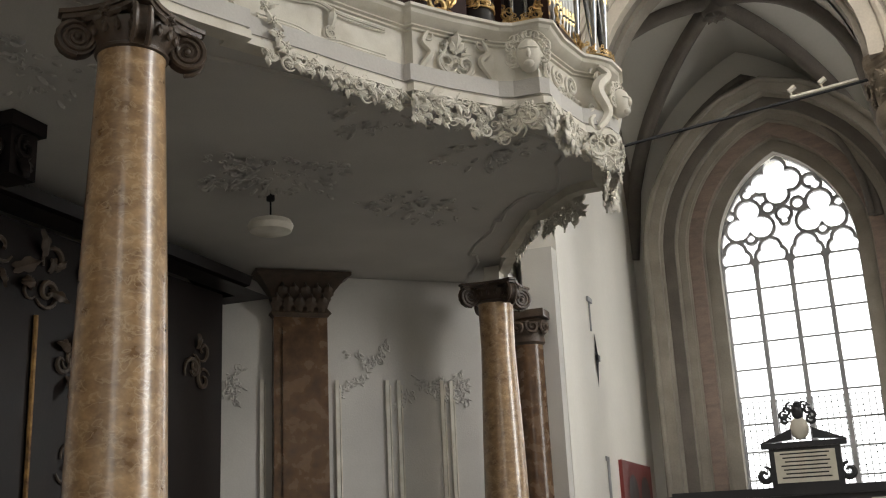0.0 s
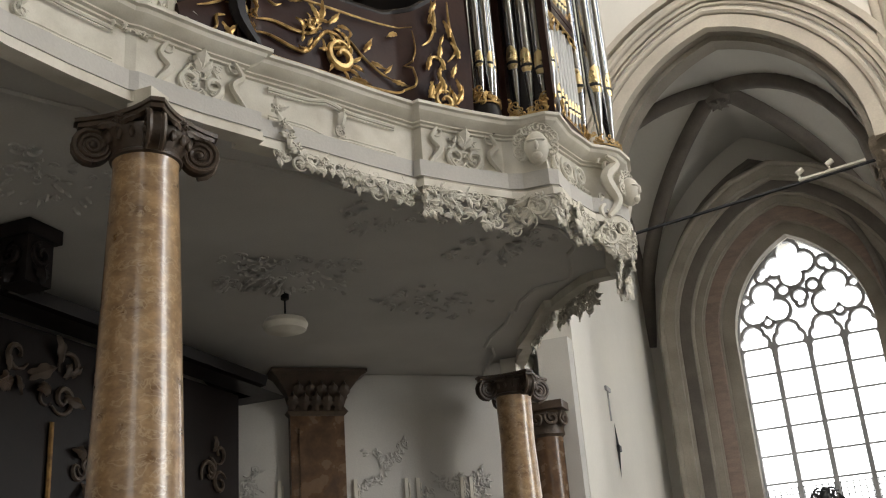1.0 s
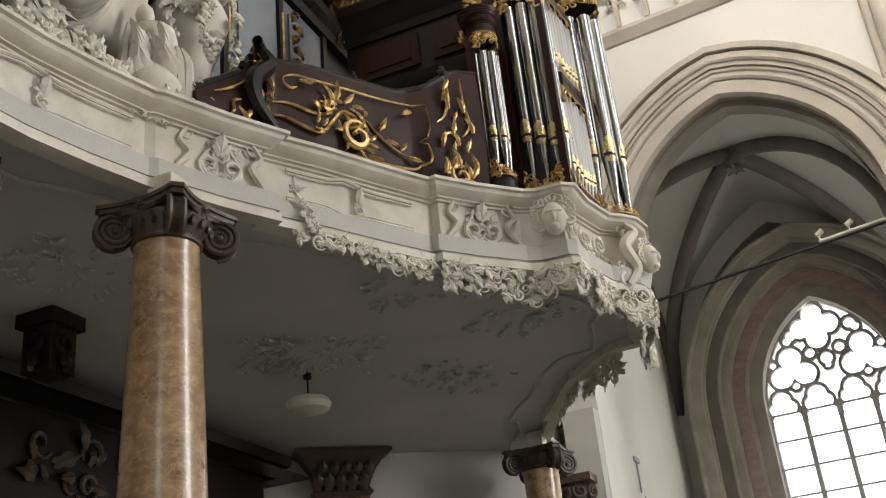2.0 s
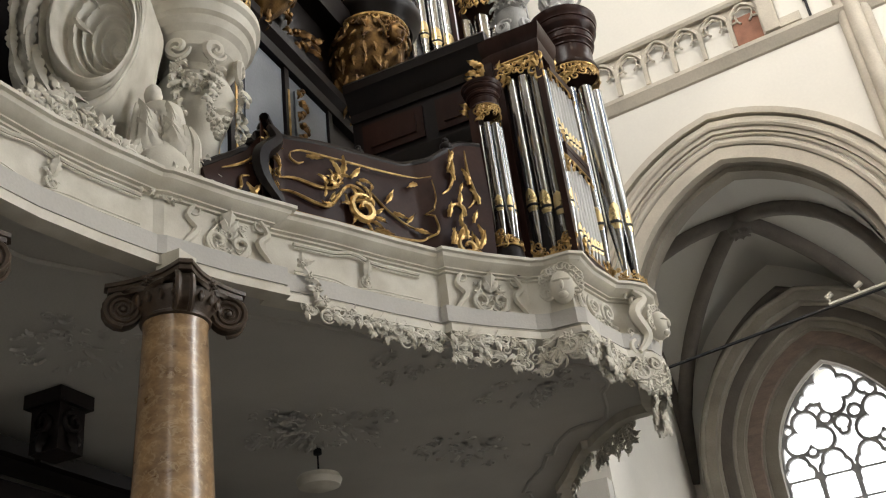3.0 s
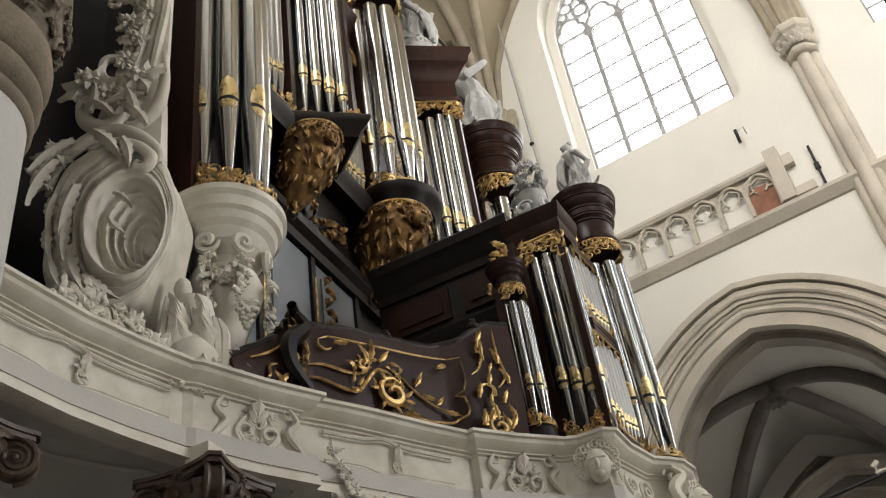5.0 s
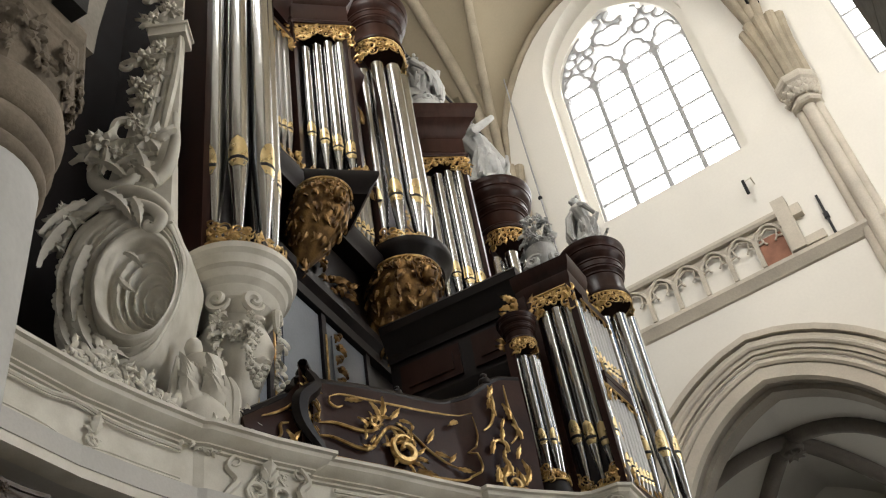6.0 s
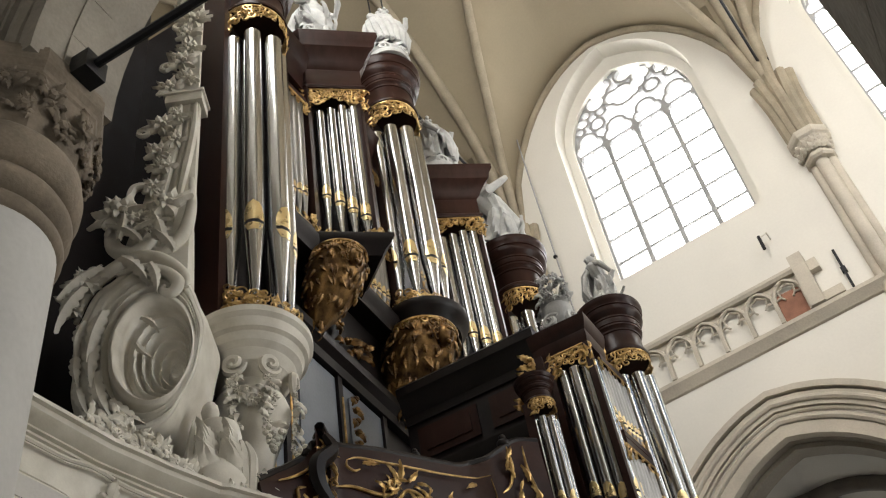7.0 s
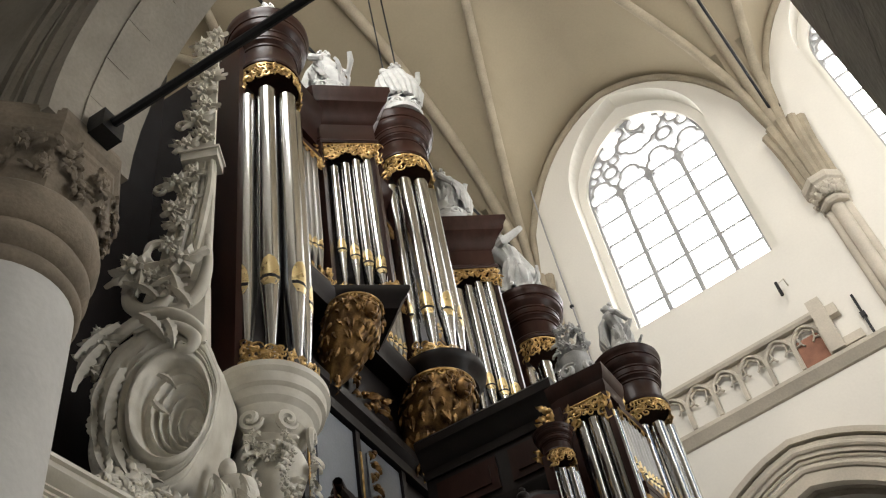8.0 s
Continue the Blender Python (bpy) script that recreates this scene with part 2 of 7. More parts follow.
structure("wall_south_clerestory_back", upper2, WALL, "cream limewashed clerestory wall round the windows", "wall", 0)
swing(mark, NAVE)
# near arcade and the rest of the shell
near_arches = [(arch_points(XA + BAY * (k + 0.5), 2.0, SPRING, APEX + 0.06), SPRING) for k in (-1, 0, 1, 2)]
structure("wall_north", wall_with_openings(Shape(), -8.2, 11.2, SPRING, 10.2, YN - 0.3, YN + 0.3, near_arches), GREYSTONE, "grey stone arcade wall", "wall", 0)
mark = set(scene.objects)
structure("wall_north_clerestory", wall_with_openings(Shape(), -14, 17, 10.2, 19.6, YN - 0.3, YN + 0.3, [(arch_points(W2C + WBAY * k, W2H, 16.2, 17.7), 12.8) for k in (0, 1, 2, 3)]), WALL, "cream limewashed clerestory wall", "wall", 0)
swing(mark, NAVE)
structure("wall_aisle_north", Shape().box(-14, -4.3, 0, 17, -4, 9.6), WALL, "cream limewashed aisle wall", "wall", 0)
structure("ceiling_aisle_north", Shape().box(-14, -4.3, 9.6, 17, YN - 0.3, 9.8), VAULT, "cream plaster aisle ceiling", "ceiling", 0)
structure("wall_west", Shape().box(-14.3, -4.3, 0, -14, 24, 19.6), WALL, "cream limewashed end wall", "wall", 0)
structure("wall_east", Shape().box(17, -4.3, 0, 17.3, 24, 10), WALL, "cream limewashed end wall", "wall", 0)

# nave vault: pointed cells over each bay
CROWN, SPR = 18.45, 14.2
YM = (YN + YF) / 2


def vault_height(x, y, x0, x1, y0, y1, spring, crown, sharp=1.08):
    """sharp: the arcs' radius over half the span; above 1 the cells come to a point."""
    def lift(t):
        return math.sqrt(max(0.0, sharp ** 2 - (abs(t) + sharp - 1) ** 2) / (2 * sharp - 1))
    u, w = (x - (x0 + x1) / 2) / ((x1 - x0) / 2), (y - (y0 + y1) / 2) / ((y1 - y0) / 2)
    return spring + (crown - spring) * max(lift(u), lift(w))


def vault(name, x0, x1, y0, y1, spring, crown, mat, label, n=26, sharp=1.08):
    v = [(x0 + (x1 - x0) * i / n, y0 + (y1 - y0) * j / n) for i in range(n + 1) for j in range(n + 1)]
    v = [(x, y, vault_height(x, y, x0, x1, y0, y1, spring, crown, sharp)) for x, y in v]
    f = [(i * (n + 1) + j, i * (n + 1) + j + 1, (i + 1) * (n + 1) + j + 1, (i + 1) * (n + 1) + j) for i in range(n) for j in range(n)]
    s = Shape().add(v, f)
    s.add([(x, y, z + 0.15) for x, y, z in v], [q[::-1] for q in f])
    return structure(name, s, mat, label, "ceiling", 50)


def rib(shape, pts, r=0.13, drop=0.12):
    pts = [Vector(p) - Vector((0, 0, drop * 0.4)) for p in pts]
    shape.tube(pts, r, 8)


mark = set(scene.objects)
for k in (-2, -1, 0, 1, 2):
    x0 = XA + BAY * k
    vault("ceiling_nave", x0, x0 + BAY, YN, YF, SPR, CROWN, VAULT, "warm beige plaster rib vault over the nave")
ribs = Shape()
for k in (-1, 0, 1, 2):
    x0 = XA + BAY * k
    n = 20
    rib(ribs, [(x0, YN + (YF - YN) * j / n, vault_height(x0 + 1e-3, YN + (YF - YN) * j / n, x0, x0 + BAY, YN, YF, SPR, CROWN)) for j in range(n + 1)], 0.11)
    for sgn in (1, -1):
        rib(ribs, [(x0 + BAY * (j / n if sgn > 0 else 1 - j / n), YN + (YF - YN) * j / n, vault_height(x0 + BAY * j / n, YN + (YF - YN) * j / n, x0, x0 + BAY, YN, YF, SPR, CROWN)) for j in range(n + 1)], 0.085)
    rib(ribs, [(x0 + BAY * j / n, YF - 0.02, vault_height(x0 + BAY * j / n, YF, x0, x0 + BAY, YN, YF, SPR, CROWN) - 0.05) for j in range(n + 1)], 0.07)
structure("trim_vault_ribs", ribs, RIBSTONE, "beige sandstone vault ribs", "vault ribs", 60)
swing(mark, NAVE)

# south aisle
YO, XW = 17.6, -2.9
structure("wall_aisle_west", Shape().box(XW - 0.4, 12.02, 0, XW, YO + 0.8, 10.2), WALL, "white plastered end wall of the side aisle", "wall", 0)
W1C, W1H = -0.32, 1.12
w1 = arch_points(W1C, W1H, 5.92, 7.66, 14)
mark = set(scene.objects)
aisle = wall_with_openings(Shape(), -14, 17, 0, 10.2, YO, YO + 0.5, [(w1, 2.0), (arch_points(W1C + BAY, W1H, 5.92, 7.66, 14), 2.0)])
structure("wall_aisle_south", aisle, WALL, "white plastered outer wall of the side aisle", "wall", 0)
for k in (0, 1):
    vault("ceiling_aisle", XW + 4.35 * k, XW + 4.35 * (k + 1), YF + 0.9, YO, 6.2, 9.62, AISLEVAULT, "grey-white plaster rib vault of the side aisle", 26, 1.55)
swing(mark, AISLE)
structure("roof_aisle", Shape().box(-14, YF + 0.7, 10.0, 17, YO + 2.0, 10.2), WALL, "plain roof over the side aisle", "roof", 0)
structure("wall_nave_west", Shape().box(-14, YN, 0, -8.2, YF + 0.9, 10.2), WALL, "plain masonry behind the organ", "wall", 0)
structure("wall_aisle_east", Shape().box(10.2, YF + 0.5, 0, 10.5, YO, 10.2), WALL, "white plastered cross wall", "wall", 0)

# ---- daylight in the windows, and an added fill from the east ----
SKYGLOW = bpy.data.materials.new("bright_overcast_sky")
SKYGLOW.use_nodes = True
for nd in list(SKYGLOW.node_tree.nodes):
    if nd.type == "BSDF_PRINCIPLED":
        SKYGLOW.node_tree.nodes.remove(nd)
em = SKYGLOW.node_tree.nodes.new("ShaderNodeEmission")
em.inputs[0].default_value, em.inputs[1].default_value = (0.97, 0.985, 1.0, 1), 1.6
SKYGLOW.node_tree.links.new(em.outputs[0], SKYGLOW.node_tree.nodes["Material Output"].inputs[0])
structure("backdrop_sky_south", Shape().box(-40, 30, -2, 45, 30.1, 45), SKYGLOW, "bright overcast sky outside the windows", "sky", 0)
mark = set(scene.objects)
for k in (0, 1, 2, 3):
    area_lamp("clerestory_daylight", W2C + WBAY * k, YF + 0.75, 15.1, 2.4, 4.6, (0, -1, 0), 210)
    area_lamp("clerestory_daylight", W2C + WBAY * k, YN - 0.35, 15.1, 2.4, 4.6, (0, 1, 0), 380)
swing(mark, NAVE)
mark = set(scene.objects)
for k in (0, 1):
    area_lamp("aisle_daylight", W1C + BAY * k, YO + 0.6, 4.8, 2.4, 5.4, (0, -1, 0), 45)
swing(mark, AISLE)
# added fill for organ front and parapet; the east wall has no window
area_lamp("east_fill", 16.9, YM + 2.0, 9, 5, 13, (-1, 0, 0), 1300)
for x, w, power in ((-4.5, 1.3, 20), (0.9, 2.2, 42), (6.3, 2.0, 8)):
    area_lamp("north_aisle_daylight", x, -3.95, 4.6, w, 5, (0, 1, 0), power)
# ---- ornament kit: u to the right, v up, w out of the surface ----
RNG = random.Random(7)


def face(x, y, z, nx, ny, tilt=0.0):
    """A frame on an upright surface at a place, with its outward way (nx, ny); tilt leans the top outwards, in degrees."""
    n = Vector((nx, ny, 0)).normalized()
    u = Vector((0, 0, 1)).cross(n)
    m = Matrix(((u.x, 0, n.x, x), (u.y, 0, n.y, y), (u.z, 1, n.z, z), (0, 0, 0, 1)))
    return m @ pose(0, 0, 0, tilt, 0, 0) if tilt else m


def scroll(s, m, cx, cy, size, a0=0.0, turns=1.2, hand=1, r=None, lift=0.5, seg=6):
    """A C-scroll that winds inwards."""
    r = r or size * 0.16
    n = max(8, int(14 * turns))
    pts, rs = [], []
    for i in range(n + 1):
        t = i / n
        a = radians(a0) + hand * t * turns * 2 * math.pi
        q = size * (1 - 0.8 * t)
        pts.append((cx + q * math.cos(a), cy + q * math.sin(a), r * lift * (0.4 + 0.8 * t)))
        rs.append(r * (0.45 + 0.75 * math.sin(math.pi * min(1, t * 1.1)) + (0.35 if t > 0.9 else 0)))
    s.tube(pts, rs, seg, 1.0, m, (0, 0, 1))


def wave(s, m, pts, r, lift=0.6, seg=6, taper=True):
    """A smooth bar through (u, v) points."""
    out = []
    p = [Vector((*q, 0)) for q in pts]
    for i in range(len(p) - 1):
        a, b, c, d = p[max(i - 1, 0)], p[i], p[i + 1], p[min(i + 2, len(p) - 1)]
        for k in range(5):
            t = k / 5
            out.append(0.5 * ((2 * b) + (c - a) * t + (2 * a - 5 * b + 4 * c - d) * t * t + (3 * b - a - 3 * c + d) * t ** 3))
    out.append(p[-1])
    n = len(out)
    rs = [r * ((0.45 + 0.75 * math.sin(math.pi * i / (n - 1))) if taper else 1.0) for i in range(n)]
    s.tube([(q.x, q.y, r * lift) for q in out], rs, seg, 1.0, m, (0, 0, 1))


def leaf(s, m, cx, cy, ang, length, width, curl=0.35, lobes=3, bend=0.0):
    """A lobed acanthus leaf that lifts off its ground and curls over at the tip."""
    nu, ca, sa = 3 * lobes + 1, math.cos(radians(ang)), math.sin(radians(ang))
    v, f = [], []
    for i in range(nu + 1):
        t = i / nu
        half = width * (0.25 + math.sin(math.pi * min(1, t * 0.9 + 0.1)) * 0.8) * (1 - 0.34 * (i % 3 == 2)) * (1 - 0.75 * t ** 4) * 0.5
        lift = length * curl * (math.sin(t * 2.2) * 0.75)
        tip = length * (t - 0.18 * curl * t ** 3)
        side = bend * length * t * t
        for k, q in enumerate((-1, -0.5, 0, 0.5, 1)):
            a, b = tip - abs(q) * 0.06 * length, q * half + side
            w = lift + (0.16 * width if k == 2 else 0.03 * width if k in (1, 3) else -0.05 * width) + 0.004
            v.append((cx + a * ca - b * sa, cy + a * sa + b * ca, w))
    for i in range(nu):
        for k in range(4):
            f.append((i * 5 + k, i * 5 + k + 1, i * 5 + k + 6, i * 5 + k + 5))
    n0 = len(v)
    v += [(x, y, w - 0.09 * width - 0.003) for x, y, w in v]
    f += [tuple(n0 + i for i in q[::-1]) for q in f]
    s.add(v, f, m)


def flower(s, m, cx, cy, r, petals=6):
    for ring, (q, lift) in enumerate(((1.0, 0.25), (0.6, 0.6))):
        for i in range(petals):
            leaf(s, m @ Matrix.Translation((0, 0, r * 0.2 * ring)), cx, cy, 360 * i / petals + 30 * ring, r * q, r * q * 0.9, lift, 1)
    s.ball((cx, cy, r * 0.45), r * 0.24, 6, (1, 1, 1), m)


def grapes(s, m, cx, cy, r, n=16):
    for i in range(n):
        t = i / n
        q = r * (1 - t) * 0.7
        a = i * 2.4
        s.ball((cx + q * math.cos(a), cy - 1.7 * r * t, r * 0.35 + q * 0.6 * math.sin(a)), r * 0.22, 6, (1, 1, 1), m)


def spray(s, m, w, h, n, rng, big=0.4, kinds="slf"):
    """Rococo carving spread over a field of w by h."""
    for i in range(n):
        x, y = (rng.random() - 0.5) * w, (rng.random() - 0.5) * h
        q = min(w, h) * big * rng.uniform(0.5, 1.0)
        k = rng.choice(kinds)
        if k == "s":
            scroll(s, m, x * 0.8, y * 0.8, q * 0.55, rng.uniform(0, 360), rng.uniform(0.9, 1.4), rng.choice((-1, 1)))
        elif k == "l":
            leaf(s, m, x * 0.7, y * 0.7, math.degrees(math.atan2(y, x)) + rng.uniform(-50, 50), q, q * 0.5, rng.uniform(0.2, 0.5), 2, rng.uniform(-0.3, 0.3))
        else:
            flower(s, m, x * 0.8, y * 0.8, q * 0.33, 5)


def plan_normal(path, i):
    a, b = path[max(i - 1, 0)], path[min(i + 1, len(path) - 1)]
    t = Vector((b[0] - a[0], b[1] - a[1])).normalized()
    return t.y, -t.x


# ---- organ gallery ----
NEAR = [(-3.36, 2.4), (-3.34, 2.74), (-3.30, 3.23), (-3.23, 3.58), (-3.14, 3.92), (-3.105, 3.96), (-2.95, 4.33), (-2.78, 4.66), (-2.83, 4.69), (-2.65, 5.0),
        (-2.45, 5.39), (-2.27, 5.71), (-2.22, 5.70), (-2.04, 5.94), (-1.86, 6.14), (-1.79, 6.22), (-1.70, 6.27), (-1.52, 6.28), (-1.465, 6.33), (-1.455, 6.60), (-1.38, 6.93), (-1.29, 7.02), (-1.22, 7.12), (-1.19, 7.3)]
RIM = NEAR + [(x, 2 * YC - y) for x, y in NEAR[-2::-1]]
ZB, ZT, ZS = 4.375, 4.975, 4.445


def rim_at(y, off=0.0):
    """The rim's plan point nearest to y on the way out, and the outward way there."""
    for i, (a, b) in enumerate(zip(RIM, RIM[1:])):
        if a[1] <= y <= b[1] and b[1] - a[1] > 0.03:
            t = (y - a[1]) / (b[1] - a[1])
            d = Vector((b[0] - a[0], b[1] - a[1])).normalized()
            n = (d.y, -d.x)
            return a[0] + (b[0] - a[0]) * t + n[0] * off, y + n[1] * off, n
    return RIM[-1][0], y, (1, 0)


def on_rim(y, z, off=-0.085):
    x, yy, n = rim_at(y, off)
    return face(x, yy, z, *n)


gallery = thing("organ_gallery", "curved white organ gallery with carved parapet and dark stuccoed underside", "gallery")
prof = [(0.045, ZT), (0.045, ZT - 0.022), (0.02, ZT - 0.026), (0.012, ZT - 0.05), (-0.02, ZT - 0.075), (-0.06, ZT - 0.09), (-0.06, ZT - 0.10), (-0.085, ZT - 0.104), (-0.085, ZT - 0.118), (-0.105, ZT - 0.122), (-0.105, ZB + 0.215), (-0.075, ZB + 0.208), (-0.06, ZB + 0.19), (-0.06, ZB + 0.172),
        (-0.082, ZB + 0.17), (-0.082, ZB + 0.163), (-0.052, ZB + 0.16), (-0.052, ZB + 0.122), (-0.068, ZB + 0.12), (-0.068, ZB + 0.112), (-0.03, ZB + 0.108), (-0.03, ZB + 0.07), (-0.045, ZB + 0.068), (-0.045, ZB + 0.06), (-0.008, ZB + 0.055), (-0.004, ZB), (-0.12, ZB), (-0.12, ZS + 0.012), (-0.2, ZS + 0.012), (-0.2, ZT)]
part("parapet", Shape().sweep(RIM, prof), STUCCO, gallery, "white painted panelled parapet", 18)
back = [(-6.3, 2 * YC - 2.4), (-6.3, 2.4)]
part("soffit", Shape().prism([(x - 0.02, y) for x, y in RIM] + back, ZS + 0.005, ZS + 0.12), SOFFIT, gallery, "stuccoed grey-white underside", 0)
part("deck", Shape().prism([(x - 0.6, y) for x, y in RIM] + back, ZS + 0.13, ZS + 0.3), WOOD, gallery, "wooden deck", 0)
# raised panel mouldings, cartouches and garlands of the parapet
for y0, y1 in ((2.7, 3.85), (4.78, 5.62)):
    for sgn in (0, 1):
        n = 16
        for zz in (ZT - 0.155, ZB + 0.235):
            pts = []
            for i in range(n + 1):
                y = y0 + (y1 - y0) * i / n
                x, yy, nn = rim_at(y, -0.085)
                bulge = 0.035 * math.exp(-((i / n - 0.45) / 0.10) ** 2) * (1 if zz > 4.7 else -1)
                pts.append((x, yy if not sgn else 2 * YC - yy, zz + bulge))
            part("panel_moulding", Shape().tube(pts, 0.013, 6).tube([(px, py, pz + (0.024 if zz < 4.7 else -0.024)) for px, py, pz in pts], 0.006, 5), STUCCO, gallery)
for y, w, n in ((3.33, 0.16, 12), (4.34, 0.52, 34), (5.25, 0.2, 8), (6.0, 0.5, 34)):
    for yy in (y, 2 * YC - y):
        s = Shape()
        m = on_rim(yy, (ZT + ZB) / 2 + 0.04, -0.088)
        h = 0.30
        if w > 0.3:
            for q in (-1, 1):
                wave(s, m, [(q * w * 0.40, h * 0.55), (q * w * 0.5, h * 0.25), (q * w * 0.38, 0.0), (q * w * 0.5, -h * 0.3), (q * w * 0.62, -h * 0.55)], 0.021)
                scroll(s, m, q * w * 0.42, h * 0.42, 0.05, 90, 1.1, q)
                scroll(s, m, q * w * 0.55, -h * 0.5, 0.045, 270, 1.1, -q)
                scroll(s, m, q * w * 0.14, -h * 0.15, 0.085, 200 if q > 0 else -20, 1.3, q)
                wave(s, m, [(0, -h * 0.45), (q * w * 0.15, -h * 0.38), (q * w * 0.24, -h * 0.1), (q * w * 0.13, h * 0.22)], 0.012)
            leaf(s, m, 0, h * 0.18, 90, 0.14, 0.1, 0.3)
            leaf(s, m, 0, h * 0.15, 130, 0.1, 0.07, 0.3)
            leaf(s, m, 0, h * 0.15, 50, 0.1, 0.07, 0.3)
            spray(s, m, w * 0.55, h * 0.8, n, RNG, 0.3)
        else:
            scroll(s, m, 0.0, -0.05, 0.05, 90, 1.2, 1)
            leaf(s, m, 0, 0.0, 90, 0.12, 0.07, 0.3)
            spray(s, m, 0.1, 0.2, n, RNG, 0.5, "ls")
        part("cartouche", s, STUCCO, gallery, "white rococo cartouche")
for sgn in (0, 1):
    y = 4.84
    k = 0
    while y < YC + 0.05:
        s = Shape()
        g = min(1.0, max(0.0, (y - 4.84) / 1.5))
        hang = 0.05 + 0.17 * g * g * (3 - 2 * g) + 0.025 * math.sin(k * 1.7)
        rows = 1 + int(hang / 0.09)
        for row in range(rows):
            m = on_rim(y if not sgn else 2 * YC - y, ZB + 0.005 - hang * (row + 0.35) / rows, -0.02 - 0.05 * row / rows)
            for i in range(9):
                a = RNG.choice((0, 180)) + RNG.uniform(-45, 45) if i % 3 else RNG.uniform(240, 300)
                leaf(s, m, RNG.uniform(-0.07, 0.07), RNG.uniform(-0.03, 0.03), a, RNG.uniform(0.05, 0.085), RNG.uniform(0.035, 0.05), RNG.uniform(0.1, 0.35), 3, RNG.uniform(-0.5, 0.5))
            for i in range(2):
                scroll(s, m, RNG.uniform(-0.06, 0.06), RNG.uniform(-0.03, 0.03), RNG.uniform(0.03, 0.055), RNG.uniform(0, 360), 1.25, RNG.choice((-1, 1)), None, 1.2)
            if RNG.random() < 0.45:
                flower(s, m, RNG.uniform(-0.04, 0.04), 0, RNG.uniform(0.03, 0.05), 5)
        part("garland", s, STUCCO, gallery, "white carved leaf and flower garland")
        y += 0.115
        k += 1
# upright flower sprigs where the garland begins, and large shell drops
for yy in (4.80, 2 * YC - 4.80):
    s = Shape()
    m = on_rim(yy, ZB + 0.14, 0.0)
    for i, (u, v) in enumerate(((-0.02, 0.12), (0.03, 0.04), (0.07, -0.04), (0.12, -0.1))):
        flower(s, m, u, v, 0.045, 5)
        leaf(s, m, u, v, 40 * i + 100, 0.09, 0.045, 0.3)
        leaf(s, m, u, v, -60 * i + 20, 0.09, 0.045, 0.3)
    part("flower_sprig", s, STUCCO, gallery, "white carved flower sprig")
for yy, hh in ((6.33, -0.12), (6.6, -0.13), (6.98, -0.17), (2 * YC - 6.5, -0.14)):
    s = Shape()
    m = on_rim(min(yy, 6.6) if yy < 6.7 else yy, ZB + 0.0 + hh, 0.02) if yy > 6.35 else face(-1.62, 6.28, ZB - 0.12, 0.15, -1)
    scroll(s, m, 0, 0.05, 0.09, 90, 1.3, 1, None, 1.4)
    drop = part("shell_drop", s, STUCCO, gallery, "white carved shell and leaf drop")
    for i in range(22):
        s = Shape()
        leaf(s, m, RNG.uniform(-0.12, 0.12), RNG.uniform(-0.04, 0.12), RNG.uniform(190, 350), RNG.uniform(0.08, 0.12), 0.06, 0.18, 4, RNG.uniform(-0.5, 0.5))
        part("leaf", s, STUCCO, drop)
    for i in range(5):
        s = Shape()
        scroll(s, m, RNG.uniform(-0.12, 0.12), RNG.uniform(-0.05, 0.12), 0.065, RNG.uniform(0, 360), 1.3, RNG.choice((-1, 1)), None, 1.4)
        part("scroll", s, STUCCO, drop)
    s = Shape()
    flower(s, m, 0, 0.1, 0.06, 6)
    part("flower", s, STUCCO, drop)


def carved_head(m, size):
    """A plain rounded head among curls, carved in the white woodwork."""
    s = Shape()
    s.ball((0, 0, size * 0.02), size * 0.42, 14, (0.74, 1.05, 0.7), m)
    s.ball((0, size * 0.1, size * 0.24), size * 0.2, 10, (1.2, 0.28, 0.5), m)
    s.ball((0, -size * 0.28, size * 0.2), size * 0.15, 10, (0.9, 0.7, 0.7), m)
    s.ball((0, -size * 0.05, size * 0.3), size * 0.09, 8, (0.7, 1.5, 1), m)
    ob = part("carved_head", s, STUCCO, gallery, "plain white carved head with curls")
    for i in range(22):
        a = radians(-40 + 260 * i / 21)
        c = Shape()
        scroll(c, m, size * 0.46 * math.cos(a), size * 0.12 + size * 0.45 * math.sin(a), size * RNG.uniform(0.1, 0.17), RNG.uniform(0, 360), 1.1, RNG.choice((-1, 1)), None, 1.6)
        part("curl", c, STUCCO, ob)
    return ob


carved_head(face(-1.60, 6.27, (ZB + ZT) / 2 + 0.05, 0.25, -1), 0.28)
carved_head(face(-1.17, 7.2, (ZB + ZT) / 2 - 0.02, 0.95, -0.3), 0.26)
s = Shape()
for q in range(3):
    m = on_rim(6.5 + 0.2 * q, (ZT + ZB) / 2 + 0.03)
    scroll(s, m, 0, 0.03, 0.09, 40 + 90 * q, 1.3, 1 if q % 2 else -1)
    spray(s, m, 0.2, 0.26, 8, RNG, 0.4)
part("cartouche", s, STUCCO, gallery, "white rococo cartouche")
for yy in (7.04, 2 * YC - 7.04):
    s = Shape()
    m = on_rim(yy, (ZT + ZB) / 2, -0.04)
    wave(s, m, [(0.0, 0.24), (0.08, 0.18), (-0.03, 0.05), (0.06, -0.12), (-0.05, -0.26)], 0.04, 1.0)
    scroll(s, m, 0.03, 0.18, 0.09, 180, 1.3, -1, 0.022)
    scroll(s, m, -0.04, -0.22, 0.08, 0, 1.3, 1, 0.02)
    spray(s, m, 0.2, 0.5, 10, RNG, 0.4, "ls")
    part("console_scroll", s, STUCCO, gallery, "white carved console scroll")
